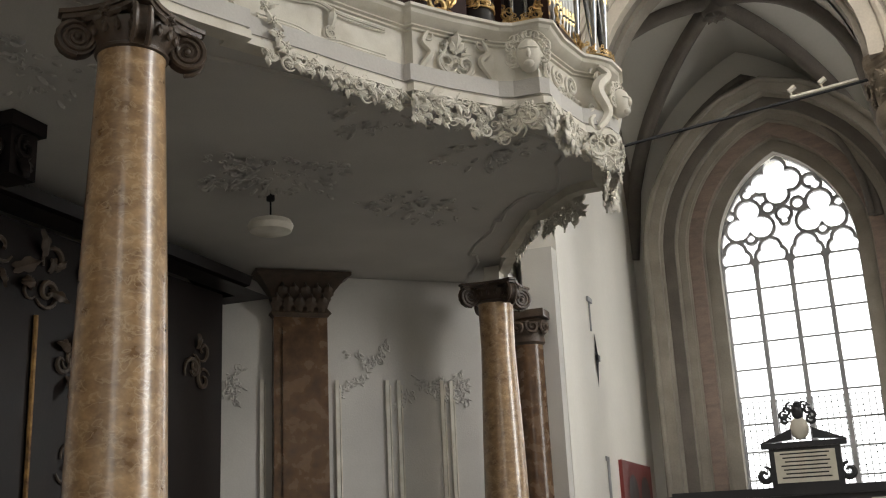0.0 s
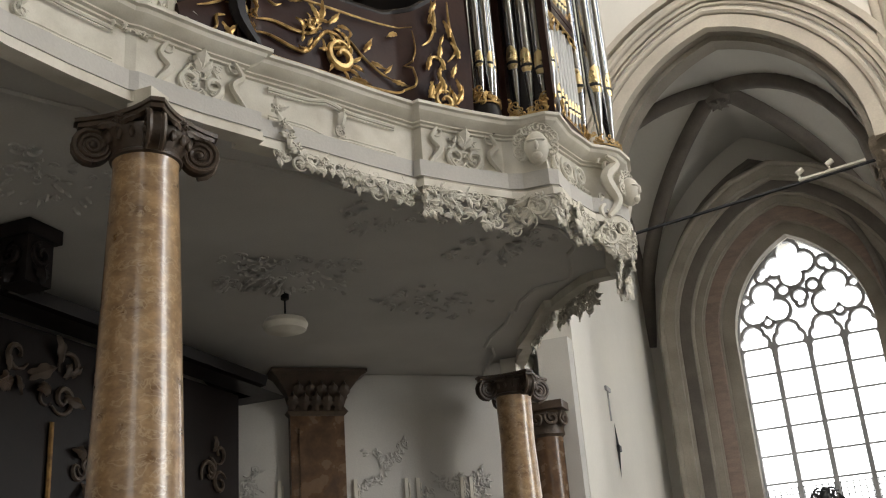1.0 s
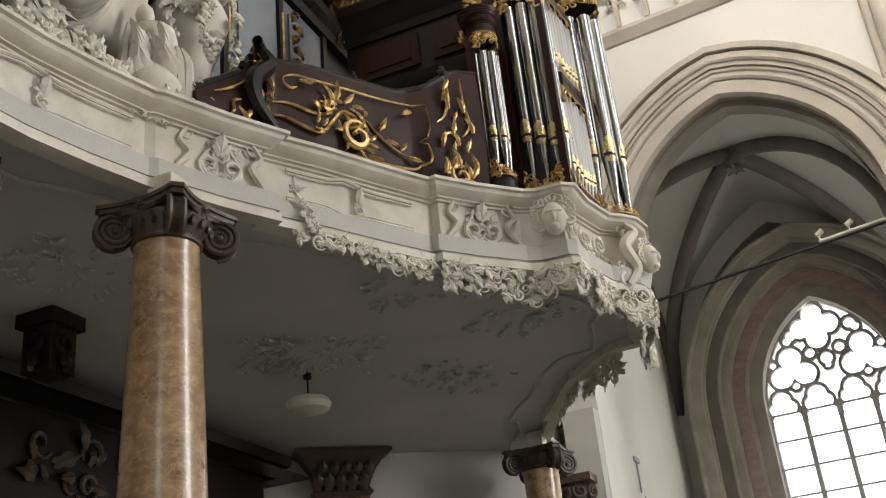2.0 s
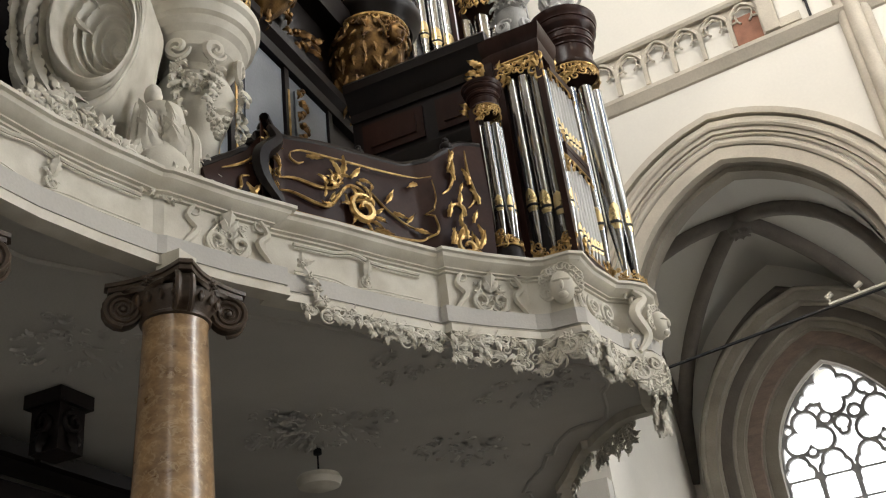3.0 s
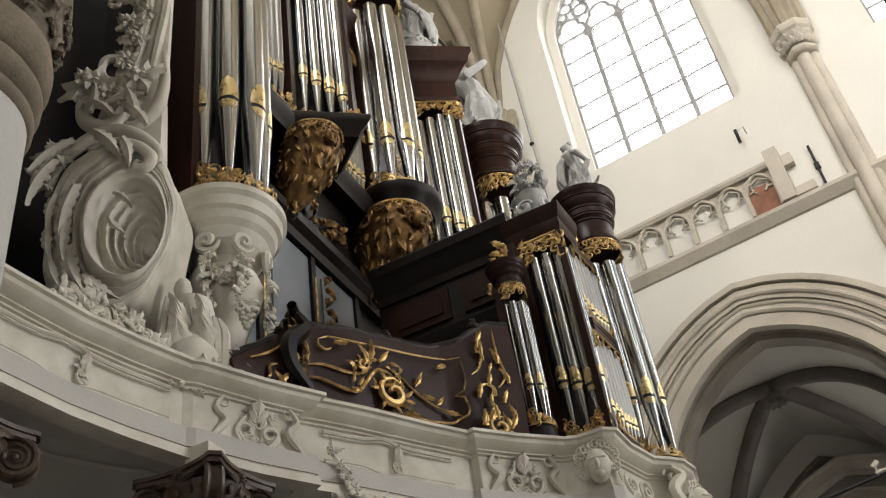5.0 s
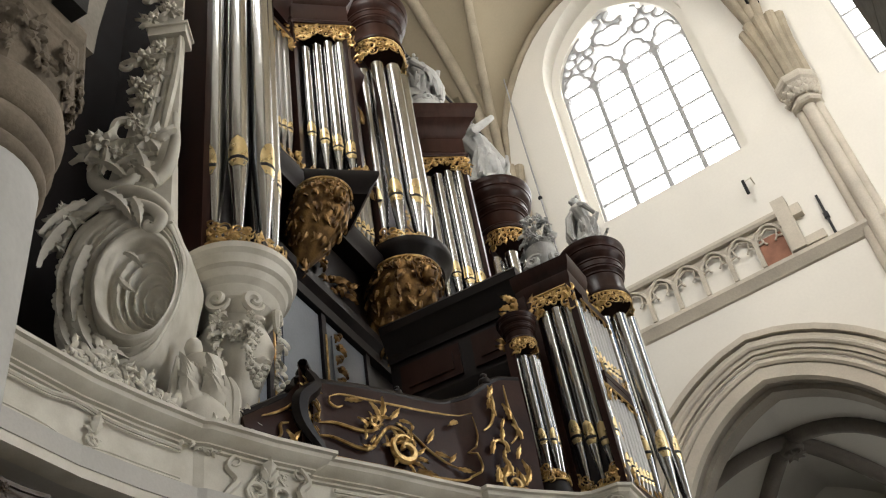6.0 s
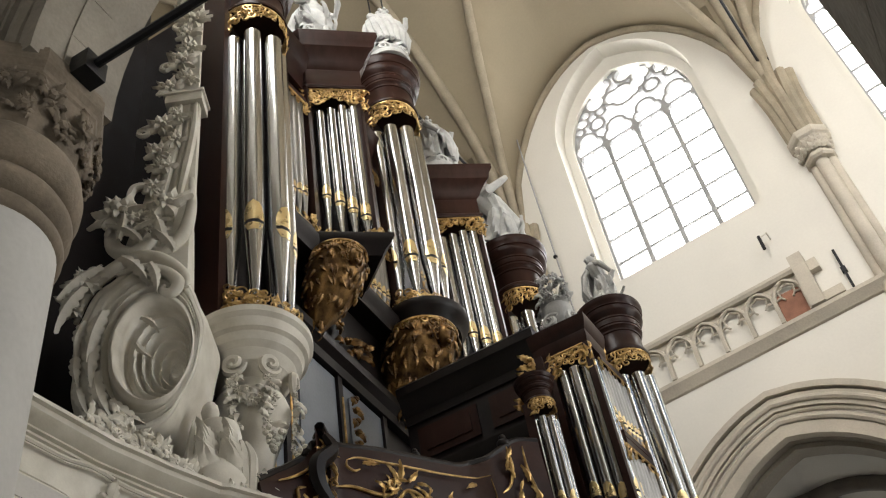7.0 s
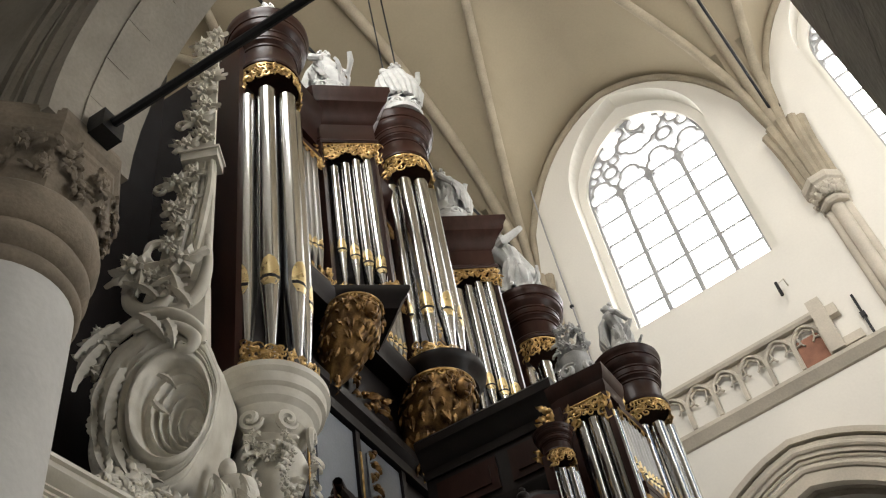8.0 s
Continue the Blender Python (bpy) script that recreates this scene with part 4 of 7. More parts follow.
def corbel(x, y, z, r, h, back, label):
    """A gilt carved corbel under a tower: a round bowl whose tail sweeps back to the case, with leaves, a boss among curls and a gilt rim."""
    c = thing("corbel", label, "corbel", pose(x, y, z), "carved corbels under the towers")

    def skin(t, a):
        q = r * (1.0 + 0.06 * math.sin(t * 5) if t < 0.3 else 1.06 * math.cos((t - 0.3) / 0.7 * 1.42) ** 0.8) * (1 + 0.025 * math.sin(9 * a))
        return Vector((-back * t ** 1.5 + q * math.cos(a), q * math.sin(a), -h * t))
    n, k = 16, 36
    v = [skin(i / n, 2 * math.pi * j / k) for i in range(n + 1) for j in range(k)]
    f = [(i * k + j, i * k + (j + 1) % k, (i + 1) * k + (j + 1) % k, (i + 1) * k + j) for i in range(n) for j in range(k)]
    part("bell", Shape().add(v, f + [tuple(range(n * k, n * k + k))]), OLDGOLD, c, "", 60)
    part("rim", Shape().tube([(r * 1.03 * math.cos(2 * math.pi * j / 40), r * 1.03 * math.sin(2 * math.pi * j / 40), -0.012) for j in range(41)], r * 0.06, 6), GOLD, c, "bright gilt rim")

    def on_skin(t, a):
        p = skin(t, a)
        du, dv = skin(t, a + 0.05) - p, p - skin(t + 0.03, a)
        u = du.normalized()
        w = u.cross(dv).normalized()
        vv = w.cross(u)
        return Matrix(((u.x, vv.x, w.x, p.x), (u.y, vv.y, w.y, p.y), (u.z, vv.z, w.z, p.z), (0, 0, 0, 1)))
    for i in range(13):
        a = radians(-155 + 16 * i)
        for t in (0.10, 0.24, 0.42, 0.56, 0.74):
            s = Shape()
            m = on_skin(t, a + 0.19 * (t > 0.3) + RNG.uniform(-0.1, 0.1))
            leaf(s, m, 0, 0.02, RNG.uniform(245, 295), r * RNG.uniform(0.28, 0.5), r * 0.2, 0.28, 4, RNG.uniform(-0.45, 0.45))
            part("leaf", s, OLDGOLD, c)
    for i in range(12):
        s = Shape()
        m = on_skin(0.06 + 0.04 * (i % 2), radians(-160 + 17 * i))
        scroll(s, m, 0, 0, r * 0.17, 90 * i, 1.3, 1 if i % 2 else -1, r * 0.045, 0.8)
        part("curl", s, GOLD if i % 3 == 0 else OLDGOLD, c)
    m = on_skin(0.26, radians(-22))
    part("boss", Shape().ball((0, 0, r * 0.08), r * 0.34, 14, (0.78, 1.05, 0.75), m).ball((0, -r * 0.02, r * 0.34), r * 0.08, 8, (0.7, 1.5, 0.8), m).ball((0, r * 0.12, r * 0.28), r * 0.17, 8, (1.1, 0.3, 0.5), m).ball((0, -r * 0.24, r * 0.24), r * 0.12, 8, (1, 0.7, 0.7), m), OLDGOLD, c, "rounded gilt boss")
    for i in range(11):
        a = radians(-40 + 260 * i / 10)
        s = Shape()
        scroll(s, m, r * 0.36 * math.cos(a), r * 0.08 + r * 0.38 * math.sin(a), r * 0.14, RNG.uniform(0, 360), 1.2, RNG.choice((-1, 1)), None, 1.8)
        part("curl", s, OLDGOLD, c)
    for i in range(5):
        s = Shape()
        m = on_skin(0.93 + 0.01 * i, radians(-130 + 50 * i))
        leaf(s, m, 0, 0, 270, r * 0.5, r * 0.22, 0.4, 3, 0.3 * (-1) ** i)
        part("tail_leaf", s, OLDGOLD, c)
    return c


corbel(-3.30, 5.76, 8.42, 0.25, 0.72, 0.3, "brown gilded carved corbel with curls and leaves")
corbel(-3.28, 7.26, 8.48, 0.34, 0.82, 0.36, "round brown gilded carved corbel with leaves")
for (ya, yb) in ((6.12, 6.6),):
    s = Shape()
    for i in range(9):
        m = face(-3.6, ya + (yb - ya) * i / 8, 8.05 - 0.2 * math.sin(math.pi * i / 8) + 0.08 * (i % 2), 0.9, -0.3)
        leaf(s, m, 0, 0, RNG.uniform(180, 360), 0.2, 0.09, 0.5)
        leaf(s, m, 0, 0, RNG.uniform(0, 360), 0.14, 0.07, 0.5)
        s.ball((0, 0, 0.04), 0.028, 6, (1, 1, 1), m)
    tagged(part("leaf_festoon", s, OLDGOLD, case), "brown gilt leaf festoon")

# ---- white console below the tall tower ----
con = thing("tower_console", "white carved console vase with garlands and bowl under the tall tower", "console", pose(-3.5, 4.70, 0))
part("bowl", Shape().lathe([(0.20, 6.18), (0.22, 6.28), (0.27, 6.36), (0.29, 6.38), (0.33, 6.46), (0.37, 6.5), (0.39, 6.56), (0.42, 6.58), (0.43, 6.66), (0.46, 6.69), (0.46, 6.74), (0.44, 6.76), (0.3, 6.8)], 56), STUCCO, con, "white moulded round bowl", 16)
part("vase", Shape().lathe([(0.13, 5.35), (0.15, 5.45), (0.13, 5.55), (0.17, 5.75), (0.25, 5.98), (0.28, 6.1), (0.25, 6.19)], 40), STUCCO, con, "white vase body")
part("pedestal", Shape().box(-0.24, -0.24, ZT - 0.1, 0.24, 0.24, 5.24).box(-0.27, -0.27, 5.24, 0.27, 0.27, 5.3).box(-0.21, -0.21, 5.3, 0.21, 0.21, 5.38), STUCCO, con, "white square pedestal", 0)
for a in (-75, -28, 25):
    s = Shape()
    ca, sa = math.cos(radians(a)), math.sin(radians(a))
    m = face(0.28 * ca, 0.28 * sa, 6.28, ca, sa)
    scroll(s, m, 0, 0.05, 0.085, 0, 1.4, -1, 0.028, 1.5)
    for i in range(7):
        mm = face((0.31 - 0.006 * i) * ca, (0.31 - 0.006 * i) * sa, 6.2 - 0.07 * i, ca, sa)
        leaf(s, mm, RNG.uniform(-0.03, 0.03), 0, RNG.uniform(200, 340), 0.12, 0.07, 0.6)
        flower(s, mm, RNG.uniform(-0.03, 0.03), 0, 0.045, 5)
    grapes(s, face(0.31 * ca, 0.31 * sa, 5.75, ca, sa), 0, 0, 0.1, 22)
    part("garland", s, STUCCO, con, "white carved flower and grape drop")
s = Shape()
for i in range(11):
    a = -75 + 47 * i / 10
    ca, sa = math.cos(radians(a)), math.sin(radians(a))
    m = face(0.285 * ca, 0.285 * sa, 6.14 - 0.12 * math.sin(math.pi * i / 10), ca, sa)
    flower(s, m, 0, 0, 0.07 if i == 5 else 0.05, 6)
    leaf(s, m, 0, 0, RNG.uniform(0, 360), 0.1, 0.06, 0.6)
part("swag", s, STUCCO, con, "white flower swag")

# ---- large white scroll beside the console, rising into a carved pilaster ----
wing = thing("carved_wing", "large white carved rococo scroll with flowers beside the organ", "carving")
m = face(-3.72, 3.86, 6.15, 0.42, -0.91)
FOLDS = ((0.0, -0.06), (0.03, 0.04), (0.08, 0.085), (0.12, 0.075), (0.14, 0.09), (0.20, 0.085), (0.235, 0.045), (0.26, 0.085), (0.29, 0.045), (0.325, 0.095), (0.36, 0.035), (0.40, 0.115), (0.44, 0.135), (0.475, 0.105), (0.51, 0.02), (0.56, 0.035),
         (0.59, 0.08), (0.625, 0.02), (0.66, 0.075), (0.70, 0.015), (0.74, 0.07), (0.78, 0.01), (0.82, 0.06), (0.86, 0.0), (0.91, 0.05), (1.0, 0.03))


def fold(s):
    """Height of the shell over its ground, from its edge (0) to its eye (1)."""
    for (a, p), (b, q) in zip(FOLDS, FOLDS[1:]):
        if s <= b:
            t = (s - a) / (b - a)
            return p + (q - p) * t * t * (3 - 2 * t)
    return FOLDS[-1][1]


def shell_at(s, a):
    """A point of the ear-shaped shell: rings that draw in from an oval edge to an eye beside the middle."""
    lobe = 1 + (0.03 * math.sin(5 * a + 1) + 0.02 * math.sin(11 * a)) * (1 - s) ** 4
    ox, oy = -0.04 + 0.44 * lobe * math.cos(a), 0.10 + 0.82 * lobe * math.sin(a)
    ex, ey = 0.27, -0.20
    k = max(0.0, min(1.0, s + 0.035 * math.sin(a + 0.6) * math.sin(math.pi * s)))
    return Vector((ox + (ex - ox) * s, oy + (ey - oy) * s, (0.45 + 0.85 * (0.5 - 0.5 * math.cos(a - 0.5)) ** 1.2) * fold(k) * 1.1 + 0.05 * math.sin(math.pi * min(1, s * 1.4)) + 0.008 * noise.noise(Vector((4 * s, 3 * math.cos(a), 3 * math.sin(a))))))


nr, na = 90, 96
v = [(*(shell_at(0, 2 * math.pi * j / na).xy), -0.32) for j in range(na)] + [tuple(shell_at(i / nr, 2 * math.pi * j / na)) for i in range(nr) for j in range(na)]
f = [(i * na + j, i * na + (j + 1) % na, (i + 1) * na + (j + 1) % na, (i + 1) * na + j) for i in range(nr) for j in range(na)] + [tuple(range(nr * na, nr * na + na))]
part("shell", Shape().add(v, f, m), STUCCO, wing, "white ear-shaped rocaille shell with rolled folds", 60)


def ridge(pts, r, w=0.1):
    s = Shape()
    out = []
    p = [Vector((*q, 0)) for q in pts]
    for i in range(len(p) - 1):
        a, b, c, d = p[max(i - 1, 0)], p[i], p[i + 1], p[min(i + 2, len(p) - 1)]
        for k in range(7):
            t = k / 7
            out.append(0.5 * ((2 * b) + (c - a) * t + (2 * a - 5 * b + 4 * c - d) * t * t + (3 * b - a - 3 * c + d) * t ** 3))
    out.append(p[-1])
    k = len(out)
    s.tube([(q.x, q.y, w) for q in out], [r * (0.3 + 0.8 * math.sin(math.pi * (i + 0.5) / k)) for i in range(k)], 10, 0.8, m, (0, 0, 1))
    return s


part("shoulder", ridge([(-0.45, 0.36), (-0.40, 0.62), (-0.27, 0.80), (-0.08, 0.90), (0.10, 0.84), (0.25, 0.68), (0.28, 0.54)], 0.055, 0.09), STUCCO, wing, "white rolled shoulder")
part("shoulder", ridge([(-0.20, 0.72), (-0.02, 0.76), (0.14, 0.68), (0.23, 0.56), (0.20, 0.47), (0.13, 0.49), (0.14, 0.55)], 0.042, 0.13), STUCCO, wing, "white volute of the shell's roll")
for u, w, a, L, bend in ((-0.40, 0.60, 235, 0.42, 0.3), (-0.30, 0.78, 205, 0.36, 0.4), (-0.16, 0.84, 320, 0.4, -0.3), (0.04, 0.74, 300, 0.32, -0.3), (-0.24, 0.34, 255, 0.46, 0.15), (-0.27, 0.10, 262, 0.42, 0.2), (-0.24, -0.18, 275, 0.4, 0.25), (-0.12, -0.42, 300, 0.34, 0.25),
                        (0.02, 0.24, 330, 0.2, -0.4), (0.0, 0.02, 290, 0.2, 0.3), (-0.05, 1.0, 120, 0.3, 0.4), (0.12, 0.95, 95, 0.34, 0.2), (0.2, 0.85, 110, 0.3, 0.3), (-0.2, 1.05, 70, 0.3, 0.3), (-0.1, 1.12, 30, 0.26, -0.4), (-0.36, 0.28, 250, 0.3, 0.3), (-0.38, 0.0, 268, 0.3, 0.2), (-0.35, -0.25, 280, 0.3, 0.2)):
    s = Shape()
    leaf(s, m @ Matrix.Translation((0, 0, 0.17 if w > -0.05 or u < -0.1 else 0.1)), u, w, a, L, L * 0.26, 0.09, 5, bend)
    part("leaf", s, STUCCO, wing, "white carved acanthus leaf")
part("neck", Shape().add([(-0.26, 0.82, -0.1), (0.28, 0.66, -0.1), (0.26, 1.3, -0.1), (-0.22, 1.3, -0.1), (-0.24, 0.82, 0.06), (0.27, 0.66, 0.06), (0.25, 1.3, 0.0), (-0.18, 1.3, 0.0)], [(3, 2, 1, 0), (4, 5, 6, 7), (0, 1, 5, 4), (1, 2, 6, 5), (2, 3, 7, 6), (3, 0, 4, 7)], m), STUCCO, wing, "", 0)
part("crest", ridge([(-0.20, 1.42), (-0.30, 1.28), (-0.27, 1.08), (-0.14, 0.98), (-0.02, 1.08), (-0.04, 1.22), (-0.13, 1.2)], 0.06, 0.06), STUCCO, wing, "white curling crest")
part("crest", ridge([(0.26, 1.75), (0.27, 1.4), (0.22, 1.12), (0.10, 0.98), (0.0, 1.02)], 0.05, 0.05), STUCCO, wing, "white curling crest")
for u, w, r in ((-0.42, 0.70, 0.13), (-0.50, 0.56, 0.10), (-0.47, 0.44, 0.08), (-0.24, 1.36, 0.20), (-0.12, 1.24, 0.13), (0.10, 1.38, 0.17), (0.02, 1.12, 0.11)):
    s = Shape()
    flower(s, m @ Matrix.Translation((0, 0, 0.12)), u, w, r, 6)
    for q in range(5):
        leaf(s, m @ Matrix.Translation((0, 0, 0.1)), u, w, RNG.uniform(0, 360), r * 1.35, r * 0.6, 0.25)
    part("flower", s, STUCCO, wing, "white carved flower")
s = Shape()
wave(s, m, [(-0.08, 1.45), (-0.20, 1.60), (-0.19, 1.74), (-0.10, 1.76), (-0.09, 1.68)], 0.03, 1.0)
part("tendril", s, STUCCO, wing, "white curled tendril")
pil = thing("carved_pilaster", "tall white pilaster strip with climbing carved flowers", "carving")
part("strip", Shape().add([(-0.16, 1.3, -0.09), (0.26, 1.3, -0.09), (0.27, 2.84, -0.09), (0.02, 2.84, -0.09), (-0.16, 1.3, -0.02), (0.26, 1.3, -0.02), (0.27, 2.84, -0.02), (0.02, 2.84, -0.02)], [(3, 2, 1, 0), (4, 5, 6, 7), (0, 1, 5, 4), (1, 2, 6, 5), (2, 3, 7, 6), (3, 0, 4, 7)], m), STUCCO, pil, "white tapering strip", 0)
part("cap", Shape().box(-0.01, 2.82, -0.18, 0.30, 2.92, 0.03, m).box(-0.03, 2.92, -0.18, 0.32, 2.95, 0.05, m), STUCCO, pil, "", 0)
part("upper_strip", Shape().box(0.07, 2.95, -0.09, 0.25, 4.9, -0.04, m), STUCCO, pil, "white narrow strip", 0)
for q, r in ((0.02, 0.018), (0.09, 0.03), (0.16, 0.02), (0.22, 0.03)):
    s = Shape()
    wave(s, m @ Matrix.Translation((0, 0, -0.02)), [(q - 0.1, 1.35), (q - 0.03, 1.9), (q + 0.02, 2.4), (q + 0.03, 2.8)], r, 0.6)
    part("flute", s, STUCCO, pil)
for u, w, r in ((-0.05, 1.75, 0.10), (0.03, 1.98, 0.12), (-0.04, 2.18, 0.13), (0.10, 2.30, 0.11), (-0.03, 2.52, 0.15), (0.10, 2.62, 0.11), (0.02, 3.05, 0.13), (0.16, 3.16, 0.12), (0.10, 3.42, 0.16), (0.18, 3.62, 0.12), (0.13, 3.86, 0.13), (0.19, 4.08, 0.15), (0.10, 4.30, 0.14), (0.20, 4.50, 0.15), (0.14, 4.72, 0.14), (0.24, 4.90, 0.13)):
    s = Shape()
    mm = m @ Matrix.Translation((0, 0, 0.0))
    flower(s, mm, u, w, r, 5)
    for q in range(6):
        leaf(s, mm, u, w, RNG.uniform(0, 360), r * 1.25, r * 0.6, 0.3, 3, RNG.uniform(-0.4, 0.4))
    if r > 0.14:
        scroll(s, mm, u - 0.12, w - 0.06, 0.08, RNG.uniform(0, 360), 1.3, 1, 0.02, 1.2)
    part("flower", s, STUCCO, pil, "white carved flower")
# heap of leaves and a seated bird-like scroll at the foot of the console, running along the rim
for k in range(16):
    y = 3.15 + 0.075 * k
    x, yy, nn = rim_at(y, -0.16)
    heap = thing("carved_foliage", "white carved foliage and feathers lying on the gallery rim", "carving", None, "carved foliage on the rim")
    s = Shape()
    mm = face(x, yy, ZT + 0.05 + 0.10 * math.sin(k * 0.42), *nn)
    for q in range(20):
        leaf(s, mm @ Matrix.Translation((0, 0, 0.03)), RNG.uniform(-0.07, 0.07), RNG.uniform(-0.03, 0.14), RNG.uniform(215, 325), RNG.uniform(0.07, 0.12), RNG.uniform(0.035, 0.05), RNG.uniform(0.3, 0.7), 1, RNG.uniform(-0.4, 0.4))
    for q in range(3):
        leaf(s, mm, RNG.uniform(-0.06, 0.06), RNG.uniform(0.04, 0.14), RNG.uniform(30, 150), RNG.uniform(0.08, 0.14), 0.06, 0.6, 3, RNG.uniform(-0.4, 0.4))
    scroll(s, mm, 0, 0.06, 0.07, RNG.uniform(0, 360), 1.2, RNG.choice((-1, 1)), None, 1.4)
    s.ball((0, 0.02, -0.06), 0.12, 10, (1.0, 1.05, 0.8), mm)
    part("leaves", s, STUCCO, heap)
fig = Shape()
mf = face(-3.36, 4.18, 5.08, 0.72, -0.69)
fig.lathe([(0.2, 0), (0.22, 0.08), (0.17, 0.2), (0.13, 0.34), (0.15, 0.46), (0.13, 0.55), (0.06, 0.6)], 14, mf @ pose(0, 0, 0, -90, 0, 0))
fig.ball((-0.06, 0.62, 0.06), 0.065, 10, (0.9, 1.3, 0.9), mf)
for k in range(10):
    leaf(fig, mf @ Matrix.Translation((0, 0, 0.1)), -0.14 + 0.03 * k, 0.1 + 0.04 * (k % 4), 70 + 8 * (k % 5), 0.3, 0.1, 0.4, 3, 0.3)
for k in range(12):
    wave(fig, mf @ Matrix.Translation((0, 0, 0.1)), [(-0.16 + 0.028 * k, 0.5 - 0.012 * k), (-0.18 + 0.03 * k + 0.02 * (k % 3), 0.25), (-0.2 + 0.035 * k, 0.0), (-0.22 + 0.04 * k, -0.1)], 0.028, 1.0)
tagged(new("statue", mesh_of("statue", fig, STUCCO)), "small white draped figure leaning on the console", "statue")

# ---- dark gilded rail panel on the rim ----
def rail_top(y):
    pts = ((4.2, 5.16), (4.3, 5.24), (4.46, 5.38), (4.56, 5.55), (4.64, 5.61), (4.79, 5.62), (5.0, 5.65), (5.26, 5.67), (5.59, 5.69), (5.74, 5.76), (5.84, 5.86), (5.95, 5.97), (6.08, 5.98))
    for a, b in zip(pts, pts[1:]):
        if a[0] <= y <= b[0]:
            return a[1] + (b[1] - a[1]) * (y - a[0]) / (b[0] - a[0])
    return pts[-1][1]


rail = thing("rail_panel", "dark brown curved rail panel with gilded rococo scrolls", "balustrade")
v, f, n = [], [], 48
for i in range(n + 1):
    y = 4.2 + 1.88 * i / n
    for off, top in ((-0.10, 0), (-0.07, 0.5), (-0.10, 1), (-0.16, 1), (-0.16, 0)):
        x, yy, nn = rim_at(y, off)
        v.append((x, yy, ZT + (rail_top(y) - ZT) * top))
for i in range(n):
    for k in range(5):
        f.append((i * 5 + k, (i + 1) * 5 + k, (i + 1) * 5 + (k + 1) % 5, i * 5 + (k + 1) % 5))
f += [(0, 1, 2, 3, 4), tuple(n * 5 + k for k in (4, 3, 2, 1, 0))]
part("board", Shape().add(v, f), BROWNWOOD, rail, "dark brown curved board", 50)
cap = []
for i in range(n + 1):
    y = 4.2 + 1.88 * i / n
    x, yy, nn = rim_at(y, -0.13)
    cap.append((x, yy, rail_top(y) + 0.015))
part("handrail", Shape().tube(cap, 0.035, 8), BLACKWOOD, rail, "black rounded top rail")
for y, r in ((4.60, 0.05), (5.30, 0.035), (5.88, 0.05)):
    x, yy, nn = rim_at(y, -0.13)
    s = Shape().ball((x, yy, rail_top(y) + 0.05), r, 10, (1, 1, 0.8)).ball((x, yy, rail_top(y) + 0.05 + r), r * 0.6, 8)
    part("knob", s, BLACKWOOD, rail, "black turned knob")


def rail_line(yz, r=0.012, off=-0.062):
    """A gilt bar over the board through (y, height above the rim) points."""
    pts = []
    for a, b in zip(yz, yz[1:]):
        for k in range(5):
            t = k / 5
            pts.append((a[0] + (b[0] - a[0]) * t, a[1] + (b[1] - a[1]) * t))
    pts.append(yz[-1])
    for q in range(3):
        pts = [pts[0]] + [((pts[i - 1][0] + pts[i][0] + pts[i + 1][0]) / 3, (pts[i - 1][1] + pts[i][1] + pts[i + 1][1]) / 3) for i in range(1, len(pts) - 1)] + [pts[-1]]
    out = []
    for y, h in pts:
        x, yy, nn = rim_at(y, off)
        out.append((x, yy, ZT + h))
    return out


def gilt(points, r=0.012, label="gilt scroll line"):
    r *= 0.66
    pts = rail_line(points, r)
    k = len(pts)
    part("gilt_scroll", Shape().tube(pts, [r * (0.5 + 0.8 * math.sin(math.pi * i / (k - 1))) for i in range(k)], 6), GOLD, rail, label)


gilt([(4.78, 0.52), (4.84, 0.56), (5.0, 0.56), (5.25, 0.58), (5.55, 0.60), (5.72, 0.63)], 0.011)
gilt([(4.78, 0.52), (4.77, 0.47), (4.82, 0.44), (4.86, 0.47)], 0.012)
gilt([(4.74, 0.08), (4.9, 0.07), (5.2, 0.075), (5.5, 0.08), (5.68, 0.10), (5.74, 0.2), (5.70, 0.33), (5.74, 0.45), (5.72, 0.6)], 0.011)
gilt([(4.70, 0.30), (4.80, 0.33), (4.95, 0.30), (5.05, 0.32), (5.12, 0.40)], 0.016)
gilt([(4.68, 0.20), (4.78, 0.22), (4.92, 0.17), (5.02, 0.17), (5.08, 0.28), (5.16, 0.40), (5.26, 0.38), (5.31, 0.28)], 0.018)
gilt([(4.68, 0.5), (4.72, 0.42), (4.66, 0.36), (4.64, 0.28), (4.70, 0.24)], 0.014)
gilt([(5.22, 0.44), (5.33, 0.38), (5.42, 0.28), (5.55, 0.20), (5.66, 0.18)], 0.011)
gilt([(4.30, 0.20), (4.40, 0.26), (4.48, 0.33), (4.52, 0.44)], 0.012)
gilt([(4.36, 0.04), (4.42, 0.1), (4.40, 0.18), (4.46, 0.2)], 0.014)
gilt([(5.86, 0.90), (5.88, 0.74), (5.84, 0.56), (5.78, 0.50)], 0.015)
gilt([(5.96, 0.92), (5.96, 0.7), (6.0, 0.52), (5.94, 0.42)], 0.015)
gilt([(5.80, 0.34), (5.84, 0.44), (5.92, 0.42), (5.9, 0.34)], 0.016)
